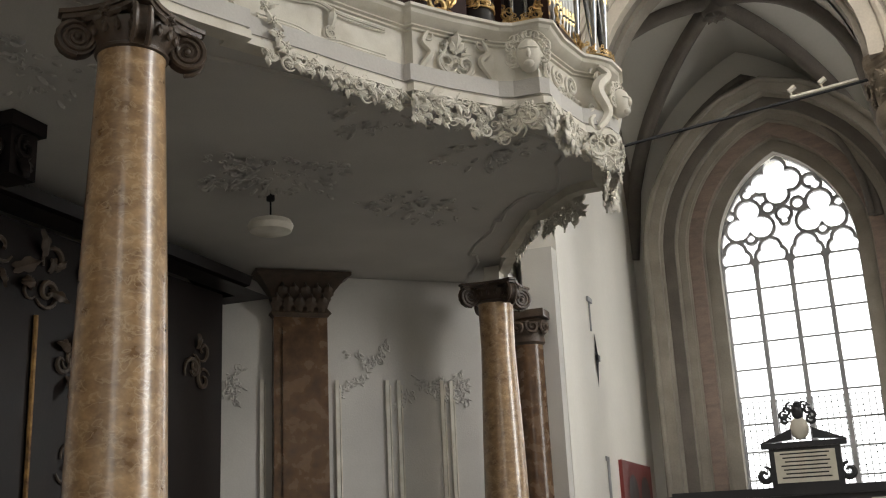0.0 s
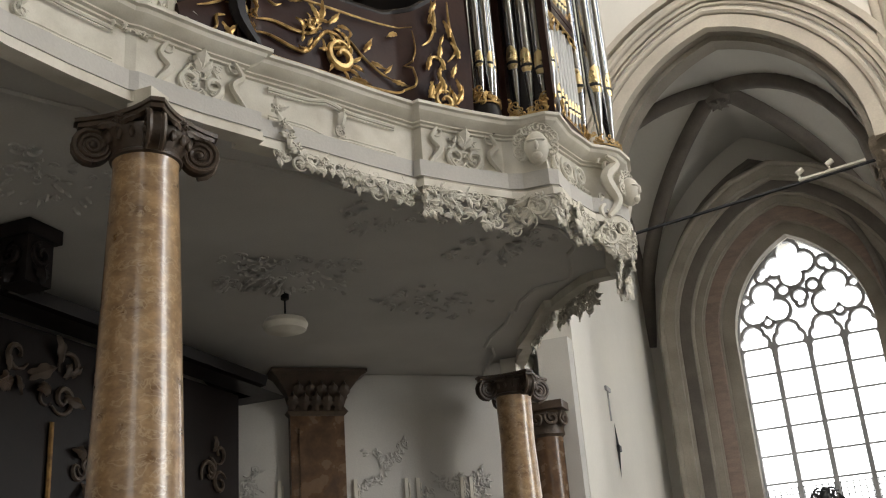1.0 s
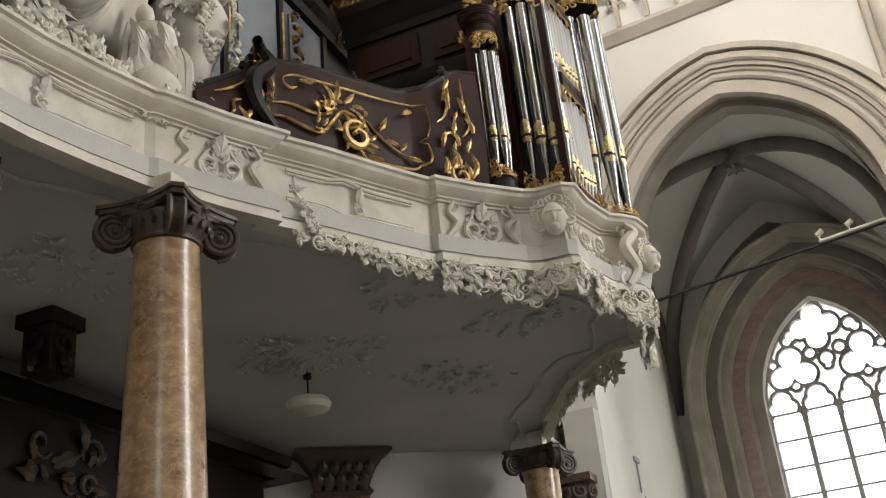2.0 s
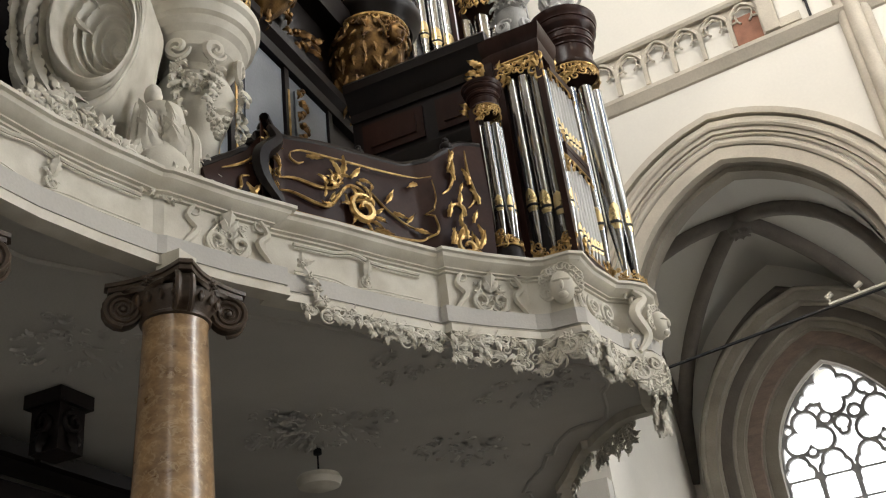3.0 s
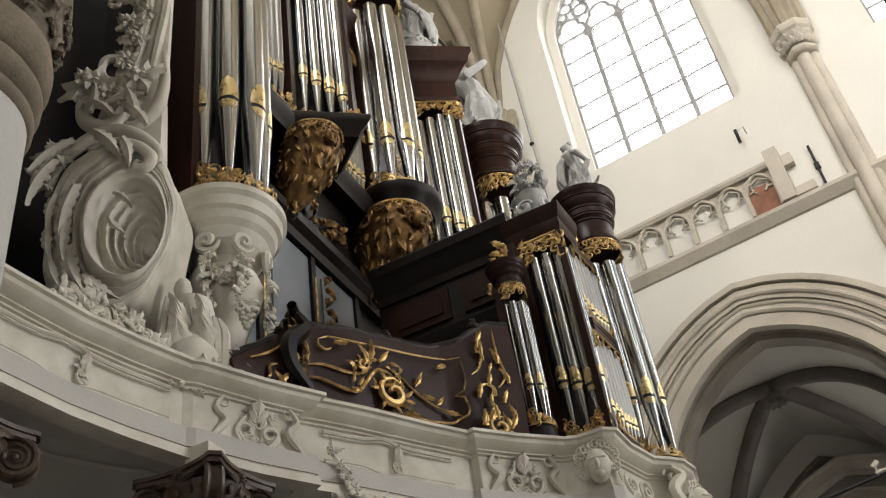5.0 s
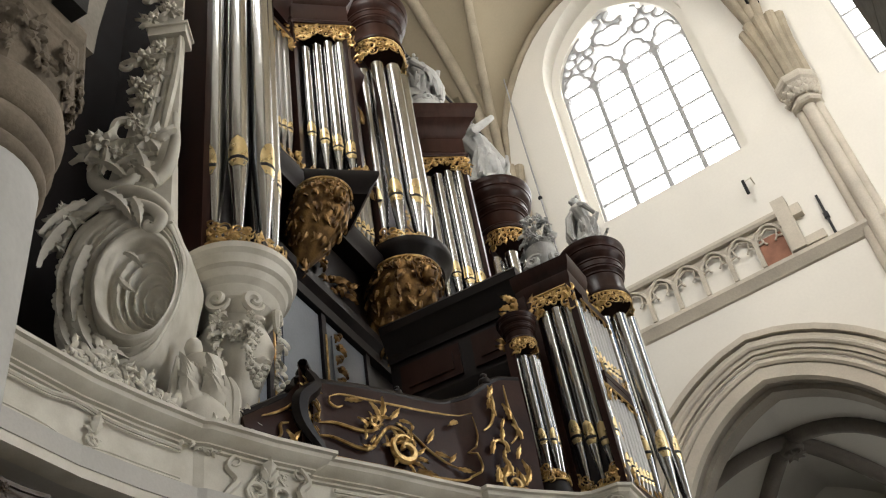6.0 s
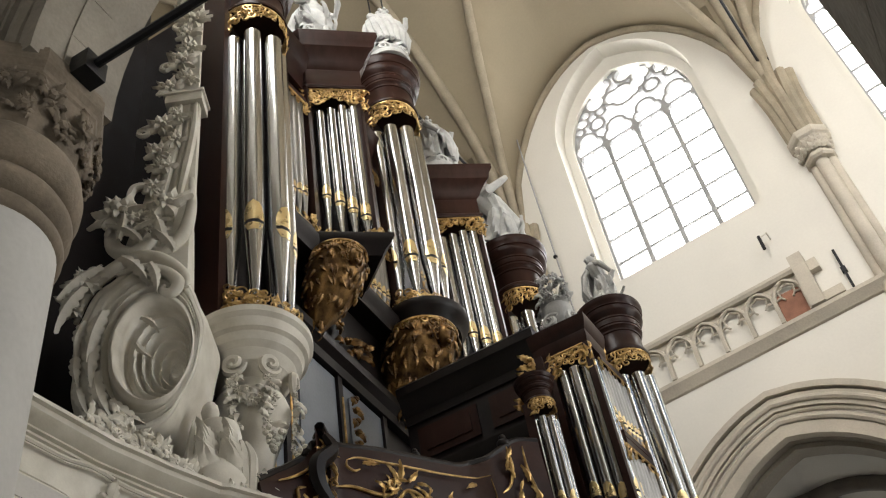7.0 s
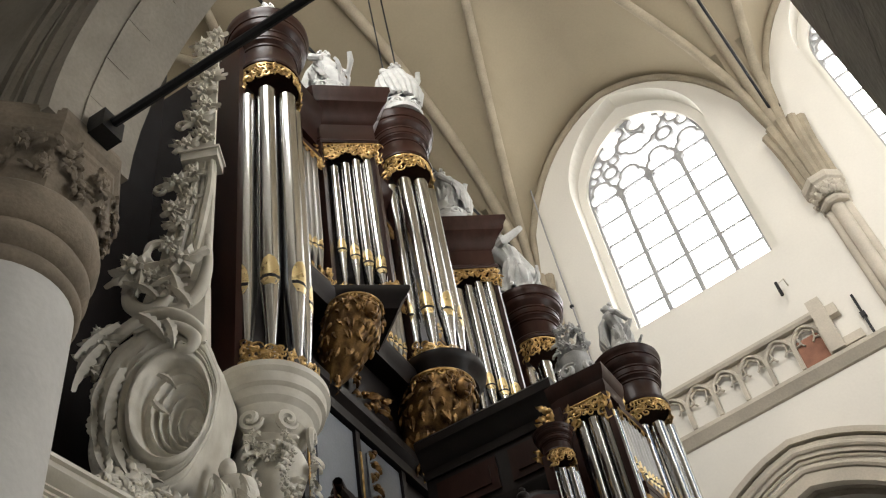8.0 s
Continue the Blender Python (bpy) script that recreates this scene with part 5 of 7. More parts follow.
for y, h, q, k in ((5.25, 0.22, 0.12, 1), (5.06, 0.40, 0.05, -1), (4.55, 0.28, 0.07, 1), (4.60, 0.5, 0.06, -1), (5.90, 0.09, 0.09, 1)):
    s = Shape()
    m = on_rim(y, ZT + h, -0.06)
    scroll(s, m, 0, 0, q, 60, 1.35, k, q * 0.2, 0.8)
    rocaille = part("gilt_rocaille", s, GOLD, rail, "gilt rocaille")
    for a in range(7):
        s = Shape()
        leaf(s, m, q * 0.75 * math.cos(a), q * 0.75 * math.sin(a), 20 + 50 * a, q * 0.8, q * 0.26, 0.3, 3, 0.3)
        part("leaf", s, GOLD, rocaille)
for y, h, a, L in ((5.10, 0.44, 120, 0.13), (5.12, 0.46, 80, 0.14), (5.18, 0.46, 40, 0.12), (5.42, 0.34, 50, 0.12), (5.47, 0.27, -30, 0.11), (5.56, 0.22, 40, 0.09), (5.62, 0.18, -20, 0.12), (4.88, 0.52, -10, 0.12),
                  (5.66, 0.56, 200, 0.12), (5.08, 0.35, 160, 0.1), (5.33, 0.1, -20, 0.14), (5.84, 0.12, 60, 0.14), (5.9, 0.16, 100, 0.15), (5.97, 0.1, 60, 0.14), (5.86, 0.04, 0, 0.13), (6.0, 0.16, 100, 0.13), (4.46, 0.06, 40, 0.12), (4.5, 0.04, 120, 0.12)):
    s = Shape()
    leaf(s, on_rim(y, ZT + h, -0.055), 0, 0, a, L, L * 0.34, 0.2, 3, 0.2)
    part("gilt_leaf", s, GOLD, rail, "gilt leaf")
for k in range(46):
    s = Shape()
    t = k / 45
    if k < 30:
        y, h = 4.98 + 0.36 * RNG.random(), 0.14 + 0.32 * RNG.random()
    else:
        y, h = 5.80 + 0.22 * RNG.random(), 0.06 + 0.75 * RNG.random()
    L = RNG.uniform(0.05, 0.1) if k < 30 else RNG.uniform(0.07, 0.13)
    leaf(s, on_rim(y, ZT + h, -0.06), 0, 0, RNG.uniform(0, 360) if k < 30 else RNG.uniform(60, 120), L, L * 0.36, 0.3, 3, RNG.uniform(-0.4, 0.4))
    part("gilt_leaf", s, GOLD, rail, "gilt leaf")
s = Shape()
m = on_rim(4.56, ZT + 0.02, -0.08)
wave(s, m, [(0.02, 0.58), (0.07, 0.48), (-0.04, 0.34), (-0.03, 0.18), (0.10, 0.02)], 0.05, 1.0)
part("console", s, BLACKWOOD, rail, "black carved scroll console")

# ---- smaller organ on the gallery's middle ----
chair = thing("front_organ_case", "dark mahogany case of the small front organ", "organ case")
XR0, XR1, YR = -3.3, -1.92, 6.70
part("side_wall", Shape().box(XR0, YR, ZT - 0.2, XR1, YR + 0.05, 7.1), BLACKWOOD, chair, "dark panelled side", 0)
part("roof_board", Shape().box(XR0, YR, 7.05, -1.6, 2 * YC - YR, 7.25), BLACKWOOD, chair, "", 0)
part("far_side_wall", Shape().box(XR0, 2 * YC - YR - 0.05, ZT - 0.2, XR1, 2 * YC - YR, 7.1), BLACKWOOD, chair, "", 0)
part("side_cornice", Shape().sweep([(XR0, YR), (-1.94, YR)], [(-0.05, 7.05), (0.02, 7.05), (0.03, 7.13), (0.07, 7.18), (0.10, 7.26), (0.14, 7.30), (0.15, 7.38), (0.12, 7.42), (-0.05, 7.42)]), BLACKWOOD, chair, "black moulded cornice", 25)
part("middle_moulding", Shape().sweep([(XR0, YR), (-1.94, YR)], [(-0.02, 6.45), (0.02, 6.45), (0.05, 6.5), (0.06, 6.56), (-0.02, 6.6)]), BLACKWOOD, chair, "", 25)
for x0, x1, z0, z1 in ((-3.2, -2.62, 6.66, 6.98), (-2.5, -2.02, 6.66, 6.98), (-3.2, -2.62, 5.5, 6.4), (-2.5, -2.02, 5.5, 6.4)):
    s = Shape()
    s.box(x0, YR - 0.022, z0, x1, YR - 0.003, z1)
    s.box(x0 + 0.07, YR - 0.034, z0 + 0.07, x1 - 0.07, YR - 0.02, z1 - 0.07)
    part("panel", s, WOOD, chair, "dark mahogany raised panel", 0)
part("core", Shape().box(-1.9, 6.62, ZT - 0.2, -1.62, 2 * YC - 6.62, 7.3), BLACKWOOD, chair, "", 0)


def turret(x, y, r, zf, zp, zg, zc, label, ways, zm, prad):
    return round_tower(x, y, r, zf, zm, zp, zg, zc, prad, ways, label, False)


turret(-1.95, 6.28, 0.11, 5.14, 6.2, 6.36, 6.6, "slim round corner turret with small tin pipes and gilt crest", (-122, -74, -26, 22), 5.45, 0.034)
turret(-1.44, 7.38, 0.215, 5.10, 6.98, 7.22, 7.82, "round front tower of tin pipes with dark moulded head", (-136, -93, -50, -7, 36), 5.62, 0.06)
part("tower_base", Shape().lathe([(0.1, ZT - 0.1), (0.24, ZT), (0.25, ZT + 0.05), (0.23, 5.09), (0.2, 5.1)], 32, pose(-1.44, 7.38, 0)), BLACKWOOD, chair)
part("turret_base", Shape().lathe([(0.1, ZT - 0.1), (0.12, ZT), (0.125, ZT + 0.08), (0.11, 5.13)], 24, pose(-1.95, 6.28, 0)), BLACKWOOD, chair)
pt = thing("organ_tower", "square corner tower of tin pipes framed in gilt fretwork", "organ tower", None, "towers of the organ")
for i in range(3):
    pipe(pt, -1.79 + 0.105 * i, 6.61, 5.14, 5.62 - 0.05 * i, 6.82, 0.049, -90)
part("back_board", Shape().box(-1.9, 6.68, ZT, -1.56, 6.71, 7.0), BLACKWOOD, pt, "", 0)
for i in range(2):
    pipe(pt, -1.53, 6.68 + 0.1 * i, 5.14, 5.6, 6.85, 0.042, 0)
for args in (((-1.86, 6.555), (-1.54, 6.555), (0, -1)),):
    (xa, ya), (xb, yb), nn = args
    pts = [(xa + (xb - xa) * k / 6, ya + (yb - ya) * k / 6, *nn) for k in range(7)]
    for zz, up, dr in ((6.98, False, 0.26), (5.15, True, 0.16)):
        s = Shape()
        shade_band(s, pts, zz, dr, RNG, up)
        part("fretwork", s, GOLD, pt, "gilt carved fretwork")
part("corner_stile", Shape().box(-2.12, 6.46, ZT - 0.05, -2.06, 6.7, 6.62).box(-2.06, 6.42, ZT - 0.05, -1.99, 6.7, 6.62).box(-2.0, 6.5, ZT - 0.05, -1.90, 6.68, 7.0), WOOD, pt, "dark mahogany corner stiles", 0)
part("frame", Shape().box(-1.90, 6.54, ZT - 0.05, -1.845, 6.62, 7.0).box(-1.55, 6.54, ZT - 0.05, -1.50, 6.62, 7.0).box(-1.9, 6.54, ZT - 0.05, -1.5, 6.64, 5.12), WOOD, pt, "dark mahogany frame", 0)
part("head", Shape().sweep([(-1.98, 6.56), (-1.90, 6.54), (-1.50, 6.54), (-1.48, 6.9)], [(-0.06, 6.98), (0.0, 6.98), (0.012, 7.02), (0.012, 7.10), (0.03, 7.13), (0.045, 7.18), (0.05, 7.24), (-0.06, 7.25)]).box(-1.92, 6.56, 7.0, -1.5, 6.95, 7.23), WOOD, pt, "moulded dark mahogany head", 25)
pipe_flat(-1.52, 6.70, -1.47, 7.18, 5.1, ((5.14, 6.0), (6.16, 6.84)), "two tiers of slender tin pipes with gilt carving", 7)
s = Shape()
for i in range(8):
    m = face(-1.55 - 0.02 * i, 7.0, 7.1 + 0.04 * i, 0.6, -0.8)
    scroll(s, m, 0, 0, 0.06, 45 * i, 1.2, 1, 0.015)
    leaf(s, m, 0, 0, 60 + 30 * (i % 3), 0.13, 0.07, 0.5)
for i in range(9):
    m = face(-2.10 + 0.015 * i, 6.45, 6.5 + 0.055 * i, 0.3, -1)
    leaf(s, m, 0, 0, RNG.uniform(30, 200), 0.13, 0.07, 0.5)
    s.ball((0, 0, 0.03), 0.03, 6, (1, 1, 1), m)
part("gilt_crest", s, GOLD, chair, "gilt carved crest")


part("corner_post", Shape().box(-3.82, 4.34, 6.7, -3.52, 4.43, 11.5), WOOD, T1, "dark mahogany corner post", 0)

# ---- statues and urns on the heads ----
def statue(x, y, z, h, lean, label, mat=STATUE, name="statue"):
    """A plain standing draped figure as one mesh: folded robe, shoulders, curls, arms, a billowing cloak and a scrolled base."""
    s = Shape()
    rng = random.Random(int(h * 1000 + z * 10))
    m = pose(x, y, z, 0, 0, lean)
    w = h * 0.19
    s.lathe([(w * 1.5, -0.02), (w * 1.55, 0.05), (w * 1.3, 0.09), (w * 1.2, 0.16), (w * 1.35, 0.2), (w * 1.2, 0.24)], 20, m)
    for k in range(6):
        scroll(s, m @ face(w * 1.3 * math.cos(k * 1.05), w * 1.3 * math.sin(k * 1.05), 0.1, math.cos(k * 1.05), math.sin(k * 1.05)), 0, 0, w * 0.45, 60 * k, 1.3, 1, w * 0.13, 1.2)
    m = m @ pose(0, 0, 0.22)
    h = h * 1.1
    body = ((1.35, 0), (1.3, 0.05), (1.05, 0.1), (1.1, 0.2), (0.98, 0.32), (0.85, 0.42), (0.62, 0.52), (0.8, 0.62), (0.92, 0.7), (0.72, 0.77), (0.3, 0.81), (0.27, 0.85))
    n, k, ph = 36, 40, rng.uniform(0, 6)
    v = []
    for i in range(n + 1):
        t = 0.85 * i / n
        q = next(a[0] + (b[0] - a[0]) * (t - a[1]) / (b[1] - a[1]) for a, b in zip(body, body[1:]) if t <= b[1] + 1e-6)
        sway = 0.25 * w * math.sin(t * 7 + ph)
        for j in range(k):
            a = 2 * math.pi * j / k
            deep = (0.20 if t < 0.5 else 0.08) * (0.6 + 0.4 * math.sin(3 * a + ph))
            rr = w * q * (1 + deep * math.sin(9 * a + 6 * t + ph + 2 * math.sin(5 * t)))
            v.append((rr * math.cos(a) * 0.85 + sway, rr * math.sin(a), h * t))
    f = [(i * k + j, i * k + (j + 1) % k, (i + 1) * k + (j + 1) % k, (i + 1) * k + j) for i in range(n) for j in range(k)]
    s.add(v, f, m)
    top = 0.25 * w * math.sin(0.85 * 7 + ph)
    s.ball((top, 0, h * 0.905), h * 0.075, 12, (0.9, 0.85, 1.2), m)
    for c in range(14):
        a = rng.uniform(0, 6.28)
        s.ball((top + h * 0.065 * math.cos(a), h * 0.065 * math.sin(a), h * rng.uniform(0.9, 0.98)), h * rng.uniform(0.02, 0.032), 6, (1, 1, 1), m)
    side = rng.choice((-1, 1))
    s.tube([(0, side * w * 0.75, h * 0.73), (w * 0.5, side * w * 1.45, h * 0.62), (w * 1.2, side * w * 1.2, h * 0.70), (w * 1.5, side * w * 0.9, h * 0.78)], [h * 0.05, h * 0.045, h * 0.038, h * 0.03], 8, 1, m)
    s.tube([(0, -side * w * 0.75, h * 0.73), (w * 0.2, -side * w * 1.5, h * 0.58), (w * 0.9, -side * w * 1.1, h * 0.46)], [h * 0.05, h * 0.045, h * 0.032], 8, 1, m)
    for c in range(9):
        a = ph + 2.2 + 0.28 * c
        s.tube([(w * 0.6 * math.cos(a), w * 0.75 * math.sin(a), h * 0.74), (w * 1.2 * math.cos(a), w * 1.3 * math.sin(a), h * (0.5 + 0.03 * (c % 3))), (w * 1.5 * math.cos(a + 0.15), w * 1.6 * math.sin(a + 0.15), h * 0.25), (w * 1.35 * math.cos(a + 0.3), w * 1.5 * math.sin(a + 0.3), h * 0.08)], [h * 0.04, h * 0.055, h * 0.06, h * 0.03], 7, 1, m)
    for c in range(8):
        a = rng.uniform(0, 6.28)
        leaf(s, m @ face(w * 1.1 * math.cos(a), w * 1.1 * math.sin(a), h * rng.uniform(0.05, 0.3), math.cos(a), math.sin(a)), 0, 0, rng.uniform(40, 140), h * 0.2, h * 0.1, 0.4, 3, 0.3)
    tagged(new(name, mesh_of(name, s, mat)), label, "statue")


statue(-3.35, 5.80, 11.95, 0.95, -20, "grey-white statue on the pointed tower")
statue(-3.1, 7.2, 13.1, 1.05, -10, "grey-white statue on the middle tower")
statue(-3.2, 8.45, 12.1, 1.0, 10, "grey-white statue on the pointed tower")
statue(-3.1, 10.15, 11.85, 1.35, 0, "white statue on the far round tower")
statue(-1.42, 7.5, 7.82, 0.62, 20, "grey-white statue on the front tower")
statue(-3.5, 4.8, 12.0, 0.7, 20, "grey-white statue on the tall tower")
for x, y, z, h in ((-1.72, 6.72, 7.24, 0.72),):
    urn = thing("urn", "grey-white carved flower urn on the front organ", "urn", pose(x, y, z))
    part("vase", Shape().lathe([(0.10, 0), (0.11, 0.04), (0.05, 0.08), (0.07, 0.14), (0.13, 0.26), (0.14, 0.32), (0.1, 0.36), (0.13, 0.4)], 24), STATUE, urn)
    s = Shape()
    for k in range(26):
        a, zz = RNG.uniform(0, 6.28), RNG.uniform(0.36, h)
        q = 0.16 * (1 - (zz - 0.3) / h)
        m = face(q * math.cos(a), q * math.sin(a), zz, math.cos(a), math.sin(a))
        flower(s, m, 0, 0, 0.05, 5)
        leaf(s, m, 0, 0, RNG.uniform(0, 360), 0.1, 0.05, 0.6)
    part("flower", s, STATUE, urn, "grey-white carved flowers")
    for a in (-100, -30, 40, 120, 190):
        s = Shape()
        scroll(s, face(0.15 * math.cos(radians(a)), 0.15 * math.sin(radians(a)), 0.1, math.cos(radians(a)), math.sin(radians(a))), 0, 0, 0.08, 30, 1.3, 1, 0.025, 1.2)
        part("scroll_foot", s, STATUE, urn)
# ---- under the gallery ----
XU = -6.0
structure("wall_under_gallery", Shape().box(XU - 0.3, 2.4, 0, XU, 9.3, ZS), SOFFIT, "grey-white stuccoed wall below the gallery", "wall", 0)
SLANT = pose(XU, 9.2, 0, 0, 0, 40)
structure("wall_under_gallery_slanting", Shape().box(-0.1, 0, 0, 3.42, 0.3, ZS, SLANT), SOFFIT, "white stuccoed wall with panels below the gallery", "wall", 0)
structure("wall_under_gallery_far", Shape().box(-3.3, 11.8, 0, -2.91, 12.6, ZS + 0.5), SOFFIT, "plastered pier behind the gallery columns", "wall", 0)


def on_slant(s, z):
    return SLANT @ Matrix(((1, 0, 0, s), (0, 0, -1, 0), (0, 1, 0, z), (0, 0, 0, 1)))


pila = thing("pilaster", "brown marble pilaster with dark carved capital on the stuccoed wall", "pilaster")
part("shaft", Shape().box(-0.29, 0, 0, 0.29, 4.0 - 0.0, 0.12, on_slant(0.95, 0)).box(-0.2, 0.2, 0.12, 0.2, 3.85, 0.14, on_slant(0.95, 0)), SHADEDMARBLE, pila, "brown marble shaft", 0)
cp = [(-0.29, 3.96), (-0.33, 4.0), (-0.29, 4.06), (-0.33, 4.2), (-0.45, 4.36), (-0.52, 4.40), (-0.52, 4.435)]
cv = [(x, z, 0.0) for x, z in cp] + [(-x, z, 0.0) for x, z in cp] + [(x, z, 0.13 + 0.8 * (-0.29 - x)) for x, z in cp] + [(-x, z, 0.13 + 0.8 * (-0.29 - x)) for x, z in cp]
k = len(cp)
cf = [(2 * k + i, 3 * k + i, 3 * k + i + 1, 2 * k + i + 1) for i in range(k - 1)] + [(i, 2 * k + i, 2 * k + i + 1, i + 1) for i in range(k - 1)] + [(3 * k + i, k + i, k + i + 1, 3 * k + i + 1) for i in range(k - 1)] + [(2 * k, 3 * k, k, 0)]
part("capital", Shape().add(cv, cf, on_slant(0.95, 0)), BRONZECAP, pila, "dark carved capital", 30)
s = Shape()
for i in range(10):
    leaf(s, on_slant(0.95, 4.02 + 0.12 * (i % 2)) @ Matrix.Translation((0, 0, 0.16)), -0.28 + 0.062 * i, 0, 90, 0.2, 0.12, 0.6)
part("leaves", s, BRONZECAP, pila)
for s0, s1 in ((0.06, 0.55), (1.36, 1.92), (2.05, 2.55), (2.66, 3.3)):
    panel = thing("stucco_panel", "white stucco panel moulding with leaf sprays on the wall", "wall panel", None, "stucco panels")
    sh = Shape()
    for q in (s0, s1):
        sh.box(q - 0.02, 0.4, 0, q + 0.02, 3.3, 0.03, on_slant(0, 0))
        sh.box(q + 0.03, 0.4, 0, q + 0.045, 3.25, 0.02, on_slant(0, 0))
    part("moulding", sh, STUCCO, panel, "", 0)
    sh = Shape()
    sx, sz = s0, 3.1
    for i in range(70):
        sx += RNG.uniform(-0.06, 0.06) + 0.012 * (1 if i < 35 else -1)
        sz += RNG.uniform(-0.05, 0.06) * (1 if i < 45 else -1)
        sx, sz = min(max(sx, s0 - 0.05), s1 + 0.05), min(max(sz, 2.9), 3.95)
        mm = on_slant(sx, sz)
        leaf(sh, mm, 0, 0, RNG.uniform(0, 360), RNG.uniform(0.05, 0.085), 0.035, 0.3, 2)
        if i % 5 == 0:
            scroll(sh, mm, 0, 0, 0.045, RNG.uniform(0, 360), 1.2, 1, 0.008)
    tagged(part("leaf_spray", sh, SOFFIT, panel, "stucco leaf spray"), kind="stuff")

portal = thing("portal", "black carved wooden door case with brown leaf carvings", "door case")
part("body", Shape().box(XU, 4.6, 0, XU + 0.35, 8.9, 4.1), BLACKWOOD, portal, "black stained door case", 0)
part("cornice", Shape().sweep([(XU, 4.5), (XU + 0.4, 4.5), (XU + 0.4, 9.0), (XU, 9.0)][::-1], [(-0.3, 4.1), (-0.02, 4.1), (-0.06, 4.18), (-0.13, 4.22), (-0.15, 4.32), (0.3, 4.32)]), BLACKWOOD, portal, "black moulded cornice", 0)
part("gilt_edge", Shape().tube([(XU + 0.37, 6.25, 0.3), (XU + 0.37, 6.25, 3.4)], 0.02, 6), OLDGOLD, portal)
for y, z, n in ((6.3, 3.75, 9), (7.0, 3.65, 9), (6.75, 3.1, 10), (7.1, 2.6, 8), (6.85, 2.2, 7), (7.0, 1.6, 8), (5.9, 3.7, 7), (8.5, 3.4, 5)):
    s = Shape()
    spray(s, face(XU + 0.36, y, z, 1, 0), 0.5, 0.55, n, RNG, 0.5, "lls")
    tagged(part("carving", s, BRONZECAP, portal, "brown carved leaf and scroll drop"), kind="stuff")
dark = thing("ceiling_bracket", "black carved wooden bracket under the gallery ceiling", "bracket", pose(-4.9, 5.1, 0))
part("block", Shape().box(-0.16, -0.16, 4.34, 0.16, 0.16, ZS - 0.005).box(-0.12, -0.12, 4.02, 0.12, 0.12, 4.34), BLACKWOOD, dark, "", 0)
for a in range(0, 360, 90):
    s = Shape()
    m = face(0.125 * math.cos(radians(a)), 0.125 * math.sin(radians(a)), 4.16, math.cos(radians(a)), math.sin(radians(a)))
    scroll(s, m, 0, 0.06, 0.09, 90, 1.4, 1, 0.02)
    leaf(s, m, 0, 0.0, 270, 0.16, 0.13, 0.3)
    part("scroll", s, BLACKWOOD, dark)
pend = thing("pendant_lamp", "round white glass ceiling lamp on a short black rod", "lamp", pose(-4.15, 7.25, 0))
part("rod", Shape().lathe([(0.035, ZS), (0.035, ZS - 0.06), (0.008, ZS - 0.07), (0.008, ZS - 0.22)], 12), IRON, pend, "black rod")
part("shade", Shape().lathe([(0.05, ZS - 0.2), (0.17, ZS - 0.24), (0.19, ZS - 0.28), (0.17, ZS - 0.33), (0.08, ZS - 0.36), (0.01, ZS - 0.36)], 28), STUCCO, pend, "white glass shade")

# ---- arcade pillars ----
# white limewash greyed down: the pillar's shaded side is put into the colour
SHADEDWASH = material("shaded_white_limewash", (0.56, 0.55, 0.52), 0.85, vary=0.16, scale=1.5, grain=25, bump=0.2)
CAPSTONE = material("tan_capital_sandstone", (0.30, 0.245, 0.18), 0.88, vary=0.4, scale=4.0, grain=45, bump=0.35)


